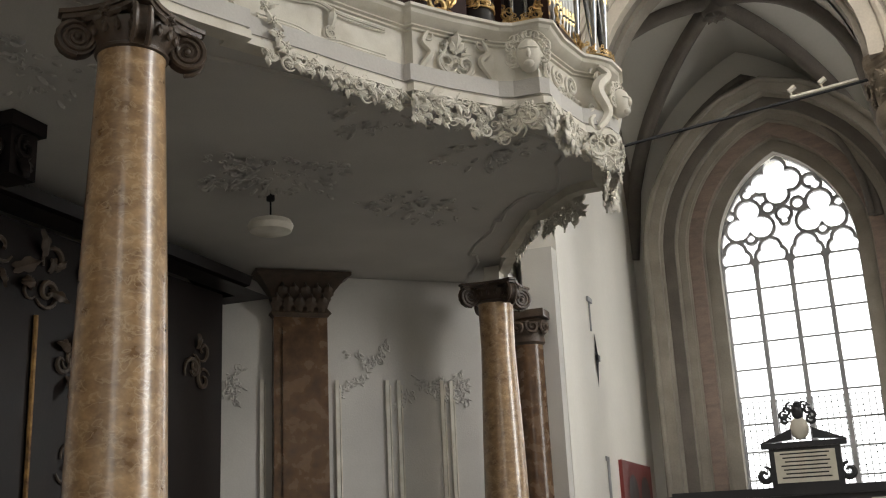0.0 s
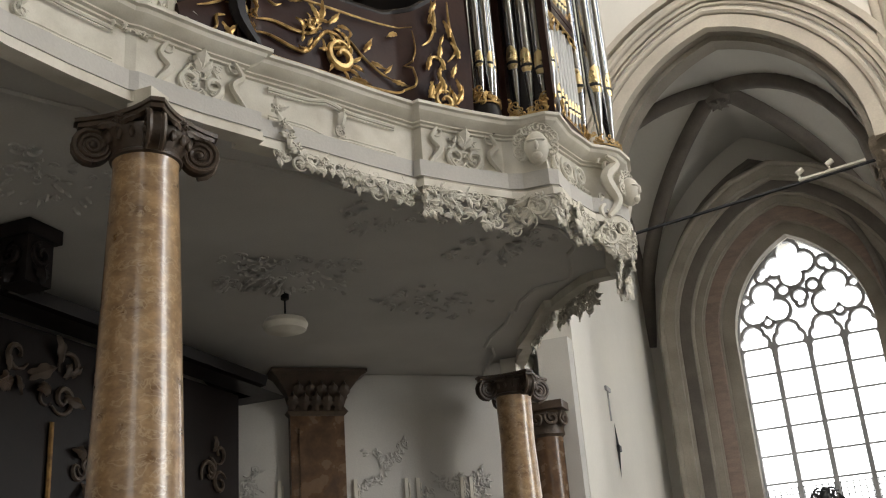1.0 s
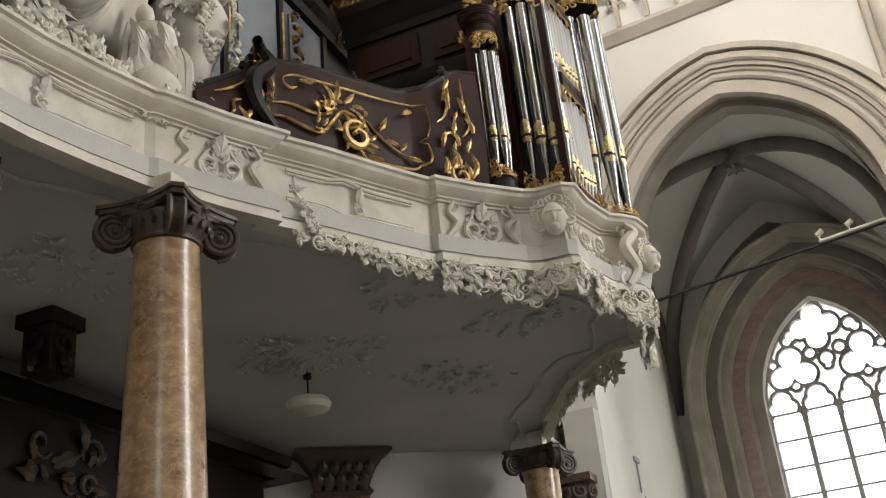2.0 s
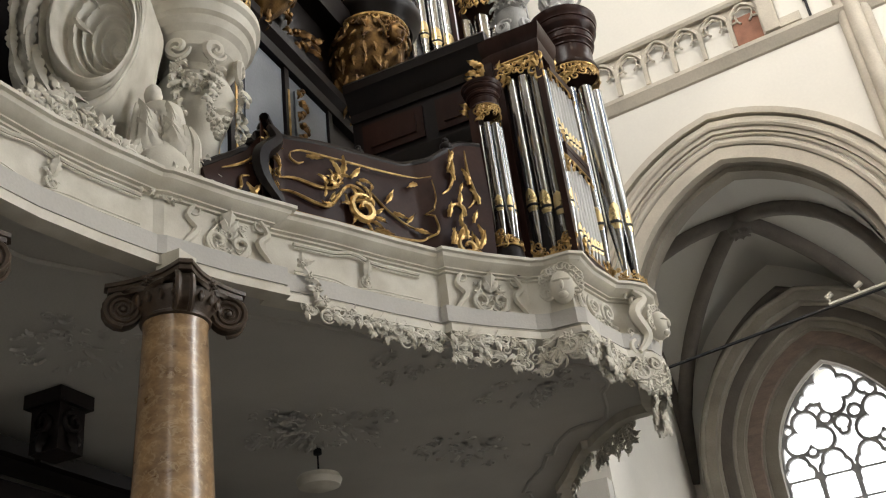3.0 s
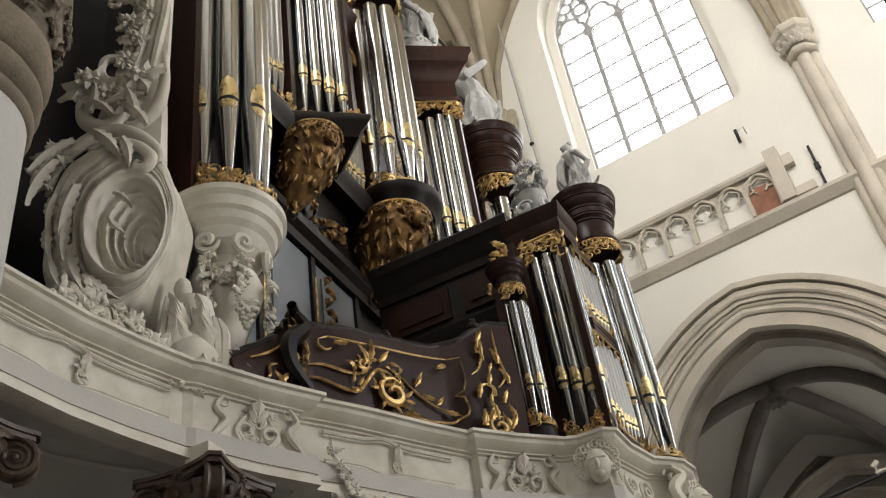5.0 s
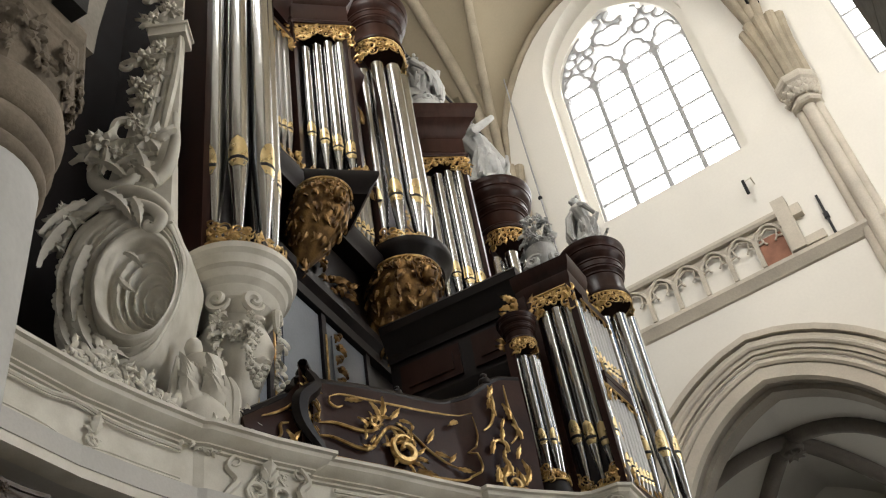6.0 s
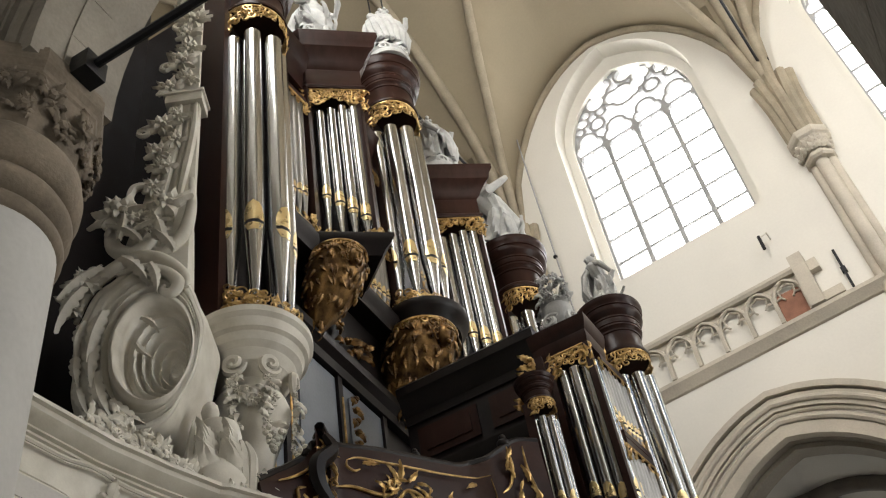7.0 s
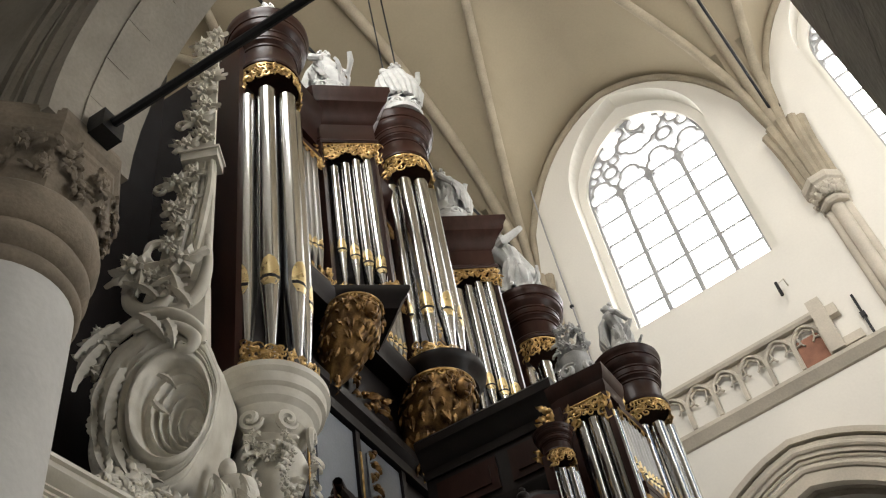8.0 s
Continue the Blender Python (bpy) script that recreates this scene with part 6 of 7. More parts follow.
def pillar(x, y, label, foliage=26):
    p = thing("pillar", label, "pillar", pose(x, y, 0), "arcade pillars")
    part("base", Shape().lathe([(0.6, 0), (0.6, 0.3), (0.5, 0.36), (0.52, 0.42), (0.42, 0.5)], 8, None, 0, 360, 22.5), GREYSTONE, p, "", 0)
    part("shaft", Shape().lathe([(0.40, 0.5), (0.405, 5.66)], 48), SHADEDWASH, p, "white limewashed round shaft")
    for name, prof in (("lower_ring", [(0.38, 5.63), (0.412, 5.64), (0.432, 5.67), (0.434, 5.71), (0.412, 5.74), (0.402, 5.76), (0.38, 5.77)]),
                       ("middle_ring", [(0.38, 5.76), (0.404, 5.77), (0.43, 5.79), (0.456, 5.83), (0.458, 5.88), (0.436, 5.92), (0.425, 5.94), (0.38, 5.95)]),
                       ("upper_ring", [(0.38, 5.94), (0.428, 5.95), (0.46, 5.975), (0.484, 6.03), (0.488, 6.10), (0.478, 6.15), (0.474, 6.19), (0.455, 6.22), (0.40, 6.23)])):
        part(name, Shape().lathe(prof, 56), CAPSTONE, p, "tan stone ring moulding", 50)
    part("bell", Shape().lathe([(0.455, 6.215), (0.475, 6.3), (0.505, 6.5), (0.525, 6.62)], 8, None, 0, 360, 22.5), CAPSTONE, p, "", 0)
    part("abacus", Shape().lathe([(0.515, 6.6), (0.535, 6.63), (0.54, 6.66), (0.565, 6.70), (0.572, 6.73), (0.572, 6.79), (0.56, 6.80), (0.555, 6.84), (0.4, 6.85)], 8, None, 0, 360, 22.5), CAPSTONE, p, "octagonal tan stone abacus", 0)
    rng = random.Random(3)
    for i in range(foliage):
        a = 360 * i / foliage
        z = 6.36 + 0.13 * (i % 2)
        s = Shape()
        q0 = 0.465 + 0.04 * (i % 2)
        m = face(q0 * math.cos(radians(a)), q0 * math.sin(radians(a)), z, math.cos(radians(a)), math.sin(radians(a)))
        for q in range(12):
            leaf(s, m, rng.uniform(-0.05, 0.05), rng.uniform(-0.05, 0.05), rng.uniform(0, 360), rng.uniform(0.06, 0.11), 0.055, 0.4, 3, rng.uniform(-0.5, 0.5))
        s.ball((0, 0, 0.02), 0.035, 6, (1, 1, 0.8), m)
        part("leaf_cluster", s, CAPSTONE, p, "curled stone cabbage leaves")
    return p


attached = thing("attached_column", "brown marble half column, coloured as in shade, with carved capital against the pier", "column", pose(-3.27, 11.78, 0))
part("shaft", Shape().lathe([(0.19, 0), (0.18, 3.75)], 28), SHADEDMARBLE, attached)
s = Shape().lathe([(0.18, 3.75), (0.21, 3.78), (0.2, 3.85), (0.26, 4.0), (0.24, 4.05)], 24).box(-0.28, -0.28, 4.05, 0.28, 0.1, 4.14)
for a in (-100, -60, -20):
    scroll(s, face(0.24 * math.cos(radians(a)), 0.24 * math.sin(radians(a)), 3.95, math.cos(radians(a)), math.sin(radians(a))), 0, 0, 0.09, 90, 1.5, 1, 0.02)
part("capital", s, BRONZECAP, attached, "dark carved capital")
ROUGHSTONE = material("pitted_tufa_stone", (0.42, 0.38, 0.32), 0.95, vary=0.35, scale=3.0, grain=22, bump=0.9)
pier = thing("stone_pier", "massive rough pitted stone pier beside the aisle", "pier", pose(1.55, 2.25, 0))
for i in range(34):
    z = 0.56 * i
    for j, (xa, xb) in enumerate(((-0.86, -0.1), (-0.09, 0.86)) if i % 2 else ((-0.86, -0.45), (-0.44, 0.4), (0.41, 0.86))):
        part("stone_block", Shape().box(xa, -0.75, z, xb, 0.75, z + 0.552), ROUGHSTONE, pier, "", 0)
near_pillar = pillar(-3.42, YN, "round white pillar with tan stone leaf capital and octagonal abacus")
copy_thing(near_pillar, pose(XA + 2 * BAY, YN, 0))
mark = set(scene.objects)
for x in (XB, XA + 2 * BAY):
    copy_thing(near_pillar, pose(x, YF + 0.45, 0))
swing(mark, NAVE)


def moulded_arch(name, cx, y0, sign, label, mat, half=2.0, apex=APEX + 0.06, wide=1.0):
    """Stepped rings round an arcade arch on one face of its wall (sign: which way it faces)."""
    s = Shape()
    pts = arch_points(cx, half, SPRING, apex, 14)
    steps = []
    for o0, o1, d in ((-0.06, 0.06, 0.02), (0.0, 0.16, -0.0), (0.20, 0.34, 0.06), (0.36, 0.42, 0.11)):
        o0, o1 = o0 * wide, o1 * wide
        steps.append([(o0, sign * 0.0 - sign * 0.2), (o1, -sign * 0.2), (o1, sign * d), (o0, sign * d)])
    arch_mould(s, pts, y0, steps)
    for o, d, r in ((0.10, 0.02, 0.05), (0.27, 0.07, 0.045), (0.18, 0.0, 0.03)):
        o *= wide
        q = []
        for i, (x, z) in enumerate(pts):
            a, b = pts[max(i - 1, 0)], pts[min(i + 1, len(pts) - 1)]
            t = Vector((b[0] - a[0], b[1] - a[1])).normalized()
            q.append((x - t.y * o, y0 + sign * d, z + t.x * o))
        s.tube(q, r, 8)
    return structure(name, s, mat, label, "arch moulding", 35)


mark = set(scene.objects)
for k in (0, 1, 2):
    moulded_arch("trim_arch_south", FARC + BAY * k, YF, -1, "moulded pale stone arcade arch", STONE, 1.75, 8.92, 1.45)
    structure("trim_arch_soffit", arch_mould(Shape(), arch_points(FARC + BAY * k, 1.75, SPRING, 8.92, 14), YF, [[(-0.09, 0.12), (0.02, 0.12), (0.02, 0.63), (-0.09, 0.63)], [(-0.16, 0.24), (0.02, 0.24), (0.02, 0.5), (-0.16, 0.5)]]), GREYSTONE, "grey stone inner order of the arcade arch", "arch moulding", 30)
swing(mark, NAVE)
for k in (-1, 0, 1):
    moulded_arch("trim_arch_north_nave", XA + BAY * (k + 0.5), YN + 0.3, 1, "moulded grey stone arcade arch", GREYSTONE)
    moulded_arch("trim_arch_north_aisle", XA + BAY * (k + 0.5), YN - 0.3, -1, "moulded grey stone arcade arch", GREYSTONE)

# voussoirs of the near arch, each a block of its own
vous = thing("near_arch_stones", "grey sandstone voussoirs lining the near arch", "arch stones", kind="structure")
pts = arch_points(XA + BAY / 2, 1.98, SPRING, APEX + 0.04, 9)
for i in range(len(pts) - 1):
    for y0, y1 in ((-0.31, -0.11), (-0.10, 0.10), (0.11, 0.31)):
        (xa, za), (xb, zb) = pts[i], pts[i + 1]
        t = Vector((xb - xa, zb - za)).normalized()
        xa, za, xb, zb = xa + t.x * 0.006, za + t.y * 0.006, xb - t.x * 0.006, zb - t.y * 0.006
        nx, nz = t.y, -t.x
        d = 0.05 if y0 == -0.10 else 0.02
        v = [(xa + nx * d, YN + y0, za + nz * d), (xb + nx * d, YN + y0, zb + nz * d), (xb + nx * d, YN + y1, zb + nz * d), (xa + nx * d, YN + y1, za + nz * d),
             (xa - nx * 0.1, YN + y0, za - nz * 0.1), (xb - nx * 0.1, YN + y0, zb - nz * 0.1), (xb - nx * 0.1, YN + y1, zb - nz * 0.1), (xa - nx * 0.1, YN + y1, za - nz * 0.1)]
        part("stone", Shape().add(v, [(0, 1, 2, 3), (7, 6, 5, 4), (0, 4, 5, 1), (1, 5, 6, 2), (2, 6, 7, 3), (3, 7, 4, 0)]), GREYSTONE, vous, "", 0)

# ---- clerestory wall: string course, balustrade, shafts ----
mark = set(scene.objects)
structure("trim_string_course", Shape().sweep([(-8, YF), (11, YF)], [(-0.02, 10.12), (0.04, 10.14), (0.10, 10.22), (0.14, 10.26), (0.14, 10.32), (-0.02, 10.36)]), STONE, "sandstone string course below the balustrade", "moulding", 30)
bal = thing("triforium_balustrade", "pale sandstone balustrade of small cusped arches", "balustrade")
BX0, BX1, BZ0, BZ1 = -3.2, 0.42, 10.36, 11.2
part("top_rail", Shape().sweep([(BX0, YF - 0.08), (BX1, YF - 0.08)], [(-0.1, 11.03), (0.04, 11.03), (0.07, 11.07), (0.07, 11.12), (0.0, 11.15), (-0.1, 11.15)]), STONE, bal, "moulded rail", 30)
step = 0.425
for i in range(9):
    x = BX1 - step * i
    if x < BX0:
        break
    part("mullion", Shape().box(x - 0.03, YF - 0.11, BZ0, x + 0.03, YF - 0.03, 10.82), STONE, bal, "", 0)
    if x - step >= BX0 - 0.1:
        c = x - step / 2
        s = Shape()
        ar = arch_points(c, step / 2 - 0.01, 10.74, 11.03, 8)
        s.tube([(px, YF - 0.07, pz) for px, pz in ar], 0.035, 6)
        for q in (-1, 1):
            s.tube([(c + q * 0.19, YF - 0.07, 10.75), (c + q * 0.10, YF - 0.07, 10.77), (c + q * 0.06, YF - 0.07, 10.71)], 0.018, 5)
            s.tube([(c + q * 0.10, YF - 0.07, 10.77), (c + q * 0.12, YF - 0.07, 10.89), (c, YF - 0.07, 10.96)], 0.018, 5)
        s.add([(c - 0.22, YF - 0.05, 11.03), (c - 0.21, YF - 0.05, 10.8), (c - 0.12, YF - 0.05, 10.99), (c, YF - 0.05, 11.04), (c + 0.12, YF - 0.05, 10.99), (c + 0.21, YF - 0.05, 10.8), (c + 0.22, YF - 0.05, 11.03)], [(0, 1, 2, 3), (3, 4, 5, 6)])
        part("cusped_arch", s, STONE, bal, "", 60)
REDBRICK = material("red_brick_infill", (0.36, 0.17, 0.11), 0.85, vary=0.3, scale=6)
part("brick_infill", Shape().box(BX1 - step + 0.03, YF - 0.05, BZ0, BX1 - 0.03, YF - 0.01, 10.84), REDBRICK, bal, "red brick filling of the last bay", 0)
part("end_post", Shape().box(BX1 + 0.0, YF - 0.18, BZ0 - 0.02, BX1 + 0.2, YF - 0.002, 11.27).box(BX1 + 0.2, YF - 0.12, 10.92, BX1 + 0.34, YF - 0.002, 11.1).box(BX1 + 0.2, YF - 0.12, BZ0, BX1 + 0.48, YF - 0.002, 10.5), STONE, bal, "stepped stone end post", 0)


def vault_shaft(x, label):
    v = thing("vault_shaft", label, "column", pose(x, YF - 0.06, 0), "vault shafts")
    for dx, r in ((-0.13, 0.075), (0, 0.10), (0.13, 0.075)):
        part("shaft", Shape().lathe([(r, SPRING), (r, 12.64)], 20, pose(dx, -0.03 if dx == 0 else 0.03, 0)), STONE, v)
    part("capital", Shape().lathe([(0.21, 12.58), (0.245, 12.61), (0.245, 12.65), (0.20, 12.68), (0.19, 12.74), (0.23, 12.88), (0.28, 12.98), (0.32, 13.01), (0.34, 13.06), (0.34, 13.12), (0.3, 13.15)], 8, None, 0, 360, 22.5), STONE, v, "carved stone capital", 0)
    for i in range(14):
        a = radians(180 + 180 * i / 13)
        s = Shape()
        m = face(0.21 * math.cos(a), 0.21 * math.sin(a), 12.73 + 0.11 * (i % 2), math.cos(a), math.sin(a))
        leaf(s, m, 0, 0, 90, 0.14, 0.13, 0.6, 3)
        leaf(s, m, 0.02, 0, 30, 0.08, 0.06, 0.6, 2)
        part("leaf", s, STONE, v)
    for dx, ex, ey in ((-0.20, -0.85, 0.0), (-0.11, -0.62, -0.75), (0.0, 0.0, -0.95), (0.11, 0.62, -0.75), (0.20, 0.85, 0.0)):
        pts = [(dx + ex * q, -0.07 - 0.08 * (1 - abs(dx) * 4) + ey * q, 13.14 + h) for q, h in ((0.0, 0), (0.01, 0.4), (0.03, 0.8), (0.07, 1.15), (0.12, 1.45))]
        part("springer", Shape().tube(pts, [0.10, 0.10, 0.095, 0.09, 0.085], 8), RIBSTONE, v, "rib springer")
    return v


for x in (XA + 0.06, XB + 0.06, XB + BAY):
    vault_shaft(x, "sandstone wall shaft with leaf capital carrying vault ribs")
swing(mark, NAVE)


# ---- window tracery ----
def tracery(name, cx, half, sill, spring, apex, y, lights, rows, holes, label, top_bar=None):
    """Mullions, glazing bars and a pierced stone head whose openings are groups of circles."""
    w = thing(name, label, "window", kind="structure")
    wl = 2 * half / lights
    top_bar = top_bar or spring
    for i in range(1, lights):
        part("mullion", Shape().box(cx - half + wl * i - 0.035, y, sill, cx - half + wl * i + 0.035, y + 0.12, spring), LEAD, w, "", 0)
    for i in range(rows + 1):
        z = sill + (top_bar - sill) * i / rows
        t = 0.05 if i == 0 else 0.014
        part("glazing_bar", Shape().box(cx - half, y + 0.03, z - t, cx + half, y + 0.07, z + t), LEAD, w, "", 0)
    for q in (-1, 1):
        part("frame", Shape().box(cx + q * half - 0.04, y, sill, cx + q * half + 0.04, y + 0.12, spring), LEAD, w, "", 0)
    s, dz, dx = Shape(), 0.016, 0.006
    ap = arch_points(cx, half + 0.03, spring, apex + 0.03, 16)
    z = spring - 0.25
    while z < apex + 0.03:
        zm = z + dz / 2
        x0, x1 = cx - half, cx + half
        if zm > spring:
            x0 = cx
            for (xa, za), (xb, zb) in zip(ap, ap[1:len(ap) // 2 + 1]):
                if za <= zm <= zb:
                    x0 = xa + (xb - xa) * (zm - za) / max(1e-6, zb - za)
            x1 = 2 * cx - x0
        run, x = None, x0
        while x <= x1 + dx:
            d = min(math.hypot(x - a, zm - b) - c for a, b, c in holes)
            free = x > x1 or d < 0 or (d > 0.05 and zm > spring and x - x0 > 0.06 and x1 - x > 0.06 and apex - zm > 0.05) or (zm < spring - 0.02 and abs(((x - cx + half) % wl) - wl / 2) < wl / 2 - 0.045 - 0.10 * max(0, (zm - spring + 0.12) / 0.12))
            if not free and run is None:
                run = x
            if free and run is not None:
                s.box(run, y + 0.01, z, x, y + 0.11, z + dz)
                run = None
            x += dx
        z += dz
    part("tracery_head", s, LEAD, w, "pierced stone tracery", 0)
    for i in range(lights):
        for j in range(rows):
            xa, za, hz = cx - half + wl * i, sill + (top_bar - sill) * j / rows, (top_bar - sill) / rows
            pane = part("pane", Shape().box(xa + 0.036, y + 0.045, za + 0.015, xa + wl - 0.036, y + 0.051, za + hz - 0.015), GLASS, w, "", 0)
            pane.visible_shadow = False
    return w


H2 = [(-0.13, 17.35, 0.09), (0.02, 17.14, 0.14), (0.15, 16.89, 0.11), (-0.66, 17.54, 0.18), (-0.47, 17.55, 0.18), (-0.37, 17.27, 0.17), (-0.48, 17.09, 0.14), (-1.02, 17.10, 0.15), (-0.82, 17.02, 0.23), (-0.64, 16.98, 0.14), (-1.25, 17.44, 0.17), (-1.38, 17.22, 0.17), (-1.09, 17.54, 0.12), (-1.34, 16.94, 0.08), (-1.48, 16.67, 0.12), (-0.27, 16.81, 0.13), (-1.64, 17.06, 0.08), (-1.75, 16.89, 0.10), (-1.85, 16.71, 0.07)]
H2 = [(a - 0.016, b + 0.05, c) for a, b, c in H2]
H2 += [(W2C + d, 16.42, 0.17) for d in (-0.93, -0.31, 0.31, 0.93)] + [(W2C + d + e, 16.25, 0.15) for d in (-0.93, -0.31, 0.31, 0.93) for e in (-0.12, 0.12)]
mark = set(scene.objects)
for k in (0, 1, 2):
    tracery("window_%d" % (k + 1), W2C + WBAY * k, W2H, 12.79, 16.15, 17.8, YF + 0.42, 4, 6, [(a + WBAY * k, b, c) for a, b, c in H2], "tall clerestory window with grey stone tracery and clear panes")
swing(mark, NAVE)
H1 = [(-0.39, 7.52, 0.175), (-0.61, 7.30, 0.175), (-0.17, 7.30, 0.175), (-0.39, 7.08, 0.175), (-0.39, 7.3, 0.15)]
for sx in (-1, 1):
    c = W1C + sx * 0.58
    H1 += [(c, 6.84, 0.185), (c - 0.19, 6.54, 0.185), (c + 0.19, 6.54, 0.185), (c, 6.62, 0.14), (c + sx * 0.3, 6.78, 0.06), (c - sx * 0.34, 6.86, 0.08), (c, 6.36, 0.06), (W1C + sx * 0.48, 7.22, 0.09), (W1C + sx * 0.56, 7.14, 0.07)]
H1 += [(W1C, 6.72, 0.10), (W1C, 6.60, 0.05)]
H1 += [(W1C + d, 6.16, 0.155) for d in (-0.87, -0.29, 0.29, 0.87)] + [(W1C + d + e, 6.03, 0.12) for d in (-0.87, -0.29, 0.29, 0.87) for e in (-0.11, 0.11)]
H1 = [(a, b - 0.085, c) for a, b, c in H1]
mark = set(scene.objects)
tracery("window_4", W1C, W1H, 1.83, 5.92, 7.66, YO + 0.2, 4, 9, H1, "aisle window with pointed head, trefoil tracery and leaded panes", 5.85)
LEADWIRE = Shape()
for i in range(24):
    x = W1C - W1H + 2 * W1H * (i + 0.5) / 24
    LEADWIRE.box(x - 0.006, YO + 0.25, 2.0, x + 0.006, YO + 0.26, 3.55)
for i in range(17):
    LEADWIRE.box(W1C - W1H, YO + 0.25, 2.05 + 0.092 * i, W1C + W1H, YO + 0.26, 2.06 + 0.092 * i)
structure("trim_leaded_panes", LEADWIRE, IRON, "small leaded panes in the lower window", "lead cames", 0)

# ---- side aisle ----
jamb = [(W1C - W1H, 0.3)] + arch_points(W1C, W1H, 5.92, 7.66, 14) + [(W1C + W1H, 0.3)]
BRICK = material("weathered_red_brick", (0.36, 0.27, 0.22), 0.9, vary=0.35, scale=5, grain=30, stretch=(1, 1, 3), tint=(0.26, 0.20, 0.17))
for o0, o1, d, mat, nm in ((-0.02, 0.22, -0.1, GREYSTONE, "grey stone"), (0.22, 0.46, -0.3, BRICK, "red brick"), (0.46, 0.62, -0.42, GREYSTONE, "grey stone"), (0.62, 0.84, -0.55, AISLERIB, "dark grey stone"), (0.84, 1.05, -0.75, GREYSTONE, "grey stone")):
    structure("trim_window_reveal", arch_mould(Shape(), jamb, YO, [[(o0, 0.1), (o1, 0.1), (o1, d), (o0, d)]]), mat, "stepped %s window reveal" % nm, "window reveal", 30)
for o, d, r in ((0.24, -0.12, 0.05), (0.48, -0.32, 0.05), (0.64, -0.44, 0.06), (0.86, -0.58, 0.06), (1.05, -0.75, 0.05)):
    q = []
    for i, (x, z) in enumerate(jamb):
        a, b = jamb[max(i - 1, 0)], jamb[min(i + 1, len(jamb) - 1)]
        t = Vector((b[0] - a[0], b[1] - a[1])).normalized()
        q.append((x - t.y * o, YO + d, z + t.x * o))
    structure("trim_window_roll", Shape().tube(q, r, 8), GREYSTONE, "round grey stone roll moulding", "moulding", 60)
ar = Shape()
AX0, AX1, AY0, AY1 = XW, XW + 4.35, YF + 0.9, YO
for x0, y0 in ((AX0, AY0), (AX1, AY0), (AX0, AY1), (AX1, AY1)):
    xm, ym = (AX0 + AX1) / 2, (AY0 + AY1) / 2
    ar.tube([(x0 + (xm - x0) * i / 12, y0 + (ym - y0) * i / 12, vault_height(x0 + (xm - x0) * i / 12, y0 + (ym - y0) * i / 12, AX0, AX1, AY0, AY1, 6.2, 9.62, 1.55) - 0.05) for i in range(13)], 0.13, 8)
for xx in (AX0 + 0.05, AX1):
    ar.tube([(xx, AY0 + (AY1 - AY0) * i / 14, vault_height(xx, AY0 + (AY1 - AY0) * i / 14, AX0, AX1, AY0, AY1, 6.2, 9.62, 1.55) - 0.04) for i in range(15)], 0.13, 8)
wall_rib = arch_points(-0.65, 1.8, 6.2, 8.96, 14)
ar.tube([(px, YO - 0.3, pz) for px, pz in wall_rib], 0.09, 8)
ar.tube([(-0.65 + (px + 0.65) * 0.94, YO - 0.42, 6.2 + (pz - 6.2) * 0.96) for px, pz in wall_rib], 0.05, 8)
structure("trim_aisle_ribs", ar, AISLERIB, "grey stone ribs of the aisle vault", "vault ribs", 60)
boss = thing("vault_boss", "grey carved stone boss where the aisle ribs meet", "boss", pose((AX0 + AX1) / 2, (AY0 + AY1) / 2, 9.45))
s = Shape().lathe([(0.05, -0.16), (0.16, -0.13), (0.19, -0.06), (0.16, 0.1)], 16)
part("rosette", s, AISLERIB, boss)
for i in range(8):
    s = Shape()
    leaf(s, pose(0, 0, -0.14, 180), 0, 0, 45 * i, 0.2, 0.11, 0.3)
    part("leaf", s, AISLERIB, boss)
swing(mark, AISLE)
rail2 = thing("lighting_rail", "thin dark iron rail with white strip light and two small spotlights", "light rail")
RA, RB = Vector((-3.2, YF + 0.2, 6.24)), Vector((1.0, YF + 0.2, 6.68))
part("bar", Shape().tube([RA, RB], 0.022, 6), IRON, rail2)
part("strip", Shape().tube([RA.lerp(RB, 0.77) + Vector((0, -0.02, 0.03)), RA.lerp(RB, 0.96) + Vector((0, -0.02, 0.03))], 0.025, 6), STUCCO, rail2, "white strip light")
for t in (0.775, 0.86):
    p0 = RA.lerp(RB, t)
    s = Shape().tube([p0, p0 + Vector((0, 0, 0.12))], 0.012, 6).tube([p0 + Vector((-0.03, 0, 0.12)), p0 + Vector((0.05, 0, 0.17))], 0.035, 8)
    part("spotlight", s, STUCCO, rail2, "small white spotlight")
mark = set(scene.objects)
mon = thing("wall_monument", "black and white stone memorial tablet with pediment and coat of arms", "monument")
MY = 16.75
BLACKSTONE = material("black_marble", (0.025, 0.025, 0.028), 0.35, vary=0.3)
CREAM = material("cream_marble_tablet", (0.62, 0.58, 0.48), 0.5, vary=0.15, scale=5)
MC = -0.40
part("plinth", Shape().box(-2.35, MY - 0.25, 0, 2.6, MY + 0.1, 1.98).box(-2.42, MY - 0.32, 1.98, 2.7, MY + 0.1, 2.06).box(-2.38, MY - 0.28, 2.06, 2.65, MY + 0.1, 2.11), BLACKSTONE, mon, "black stone plinth with ledge", 0)
part("frame", Shape().box(MC - 0.5, MY - 0.12, 2.11, MC + 0.52, MY + 0.05, 2.68).box(MC - 0.6, MY - 0.16, 2.68, MC + 0.62, MY + 0.05, 2.76), BLACKSTONE, mon, "black stone frame", 0)
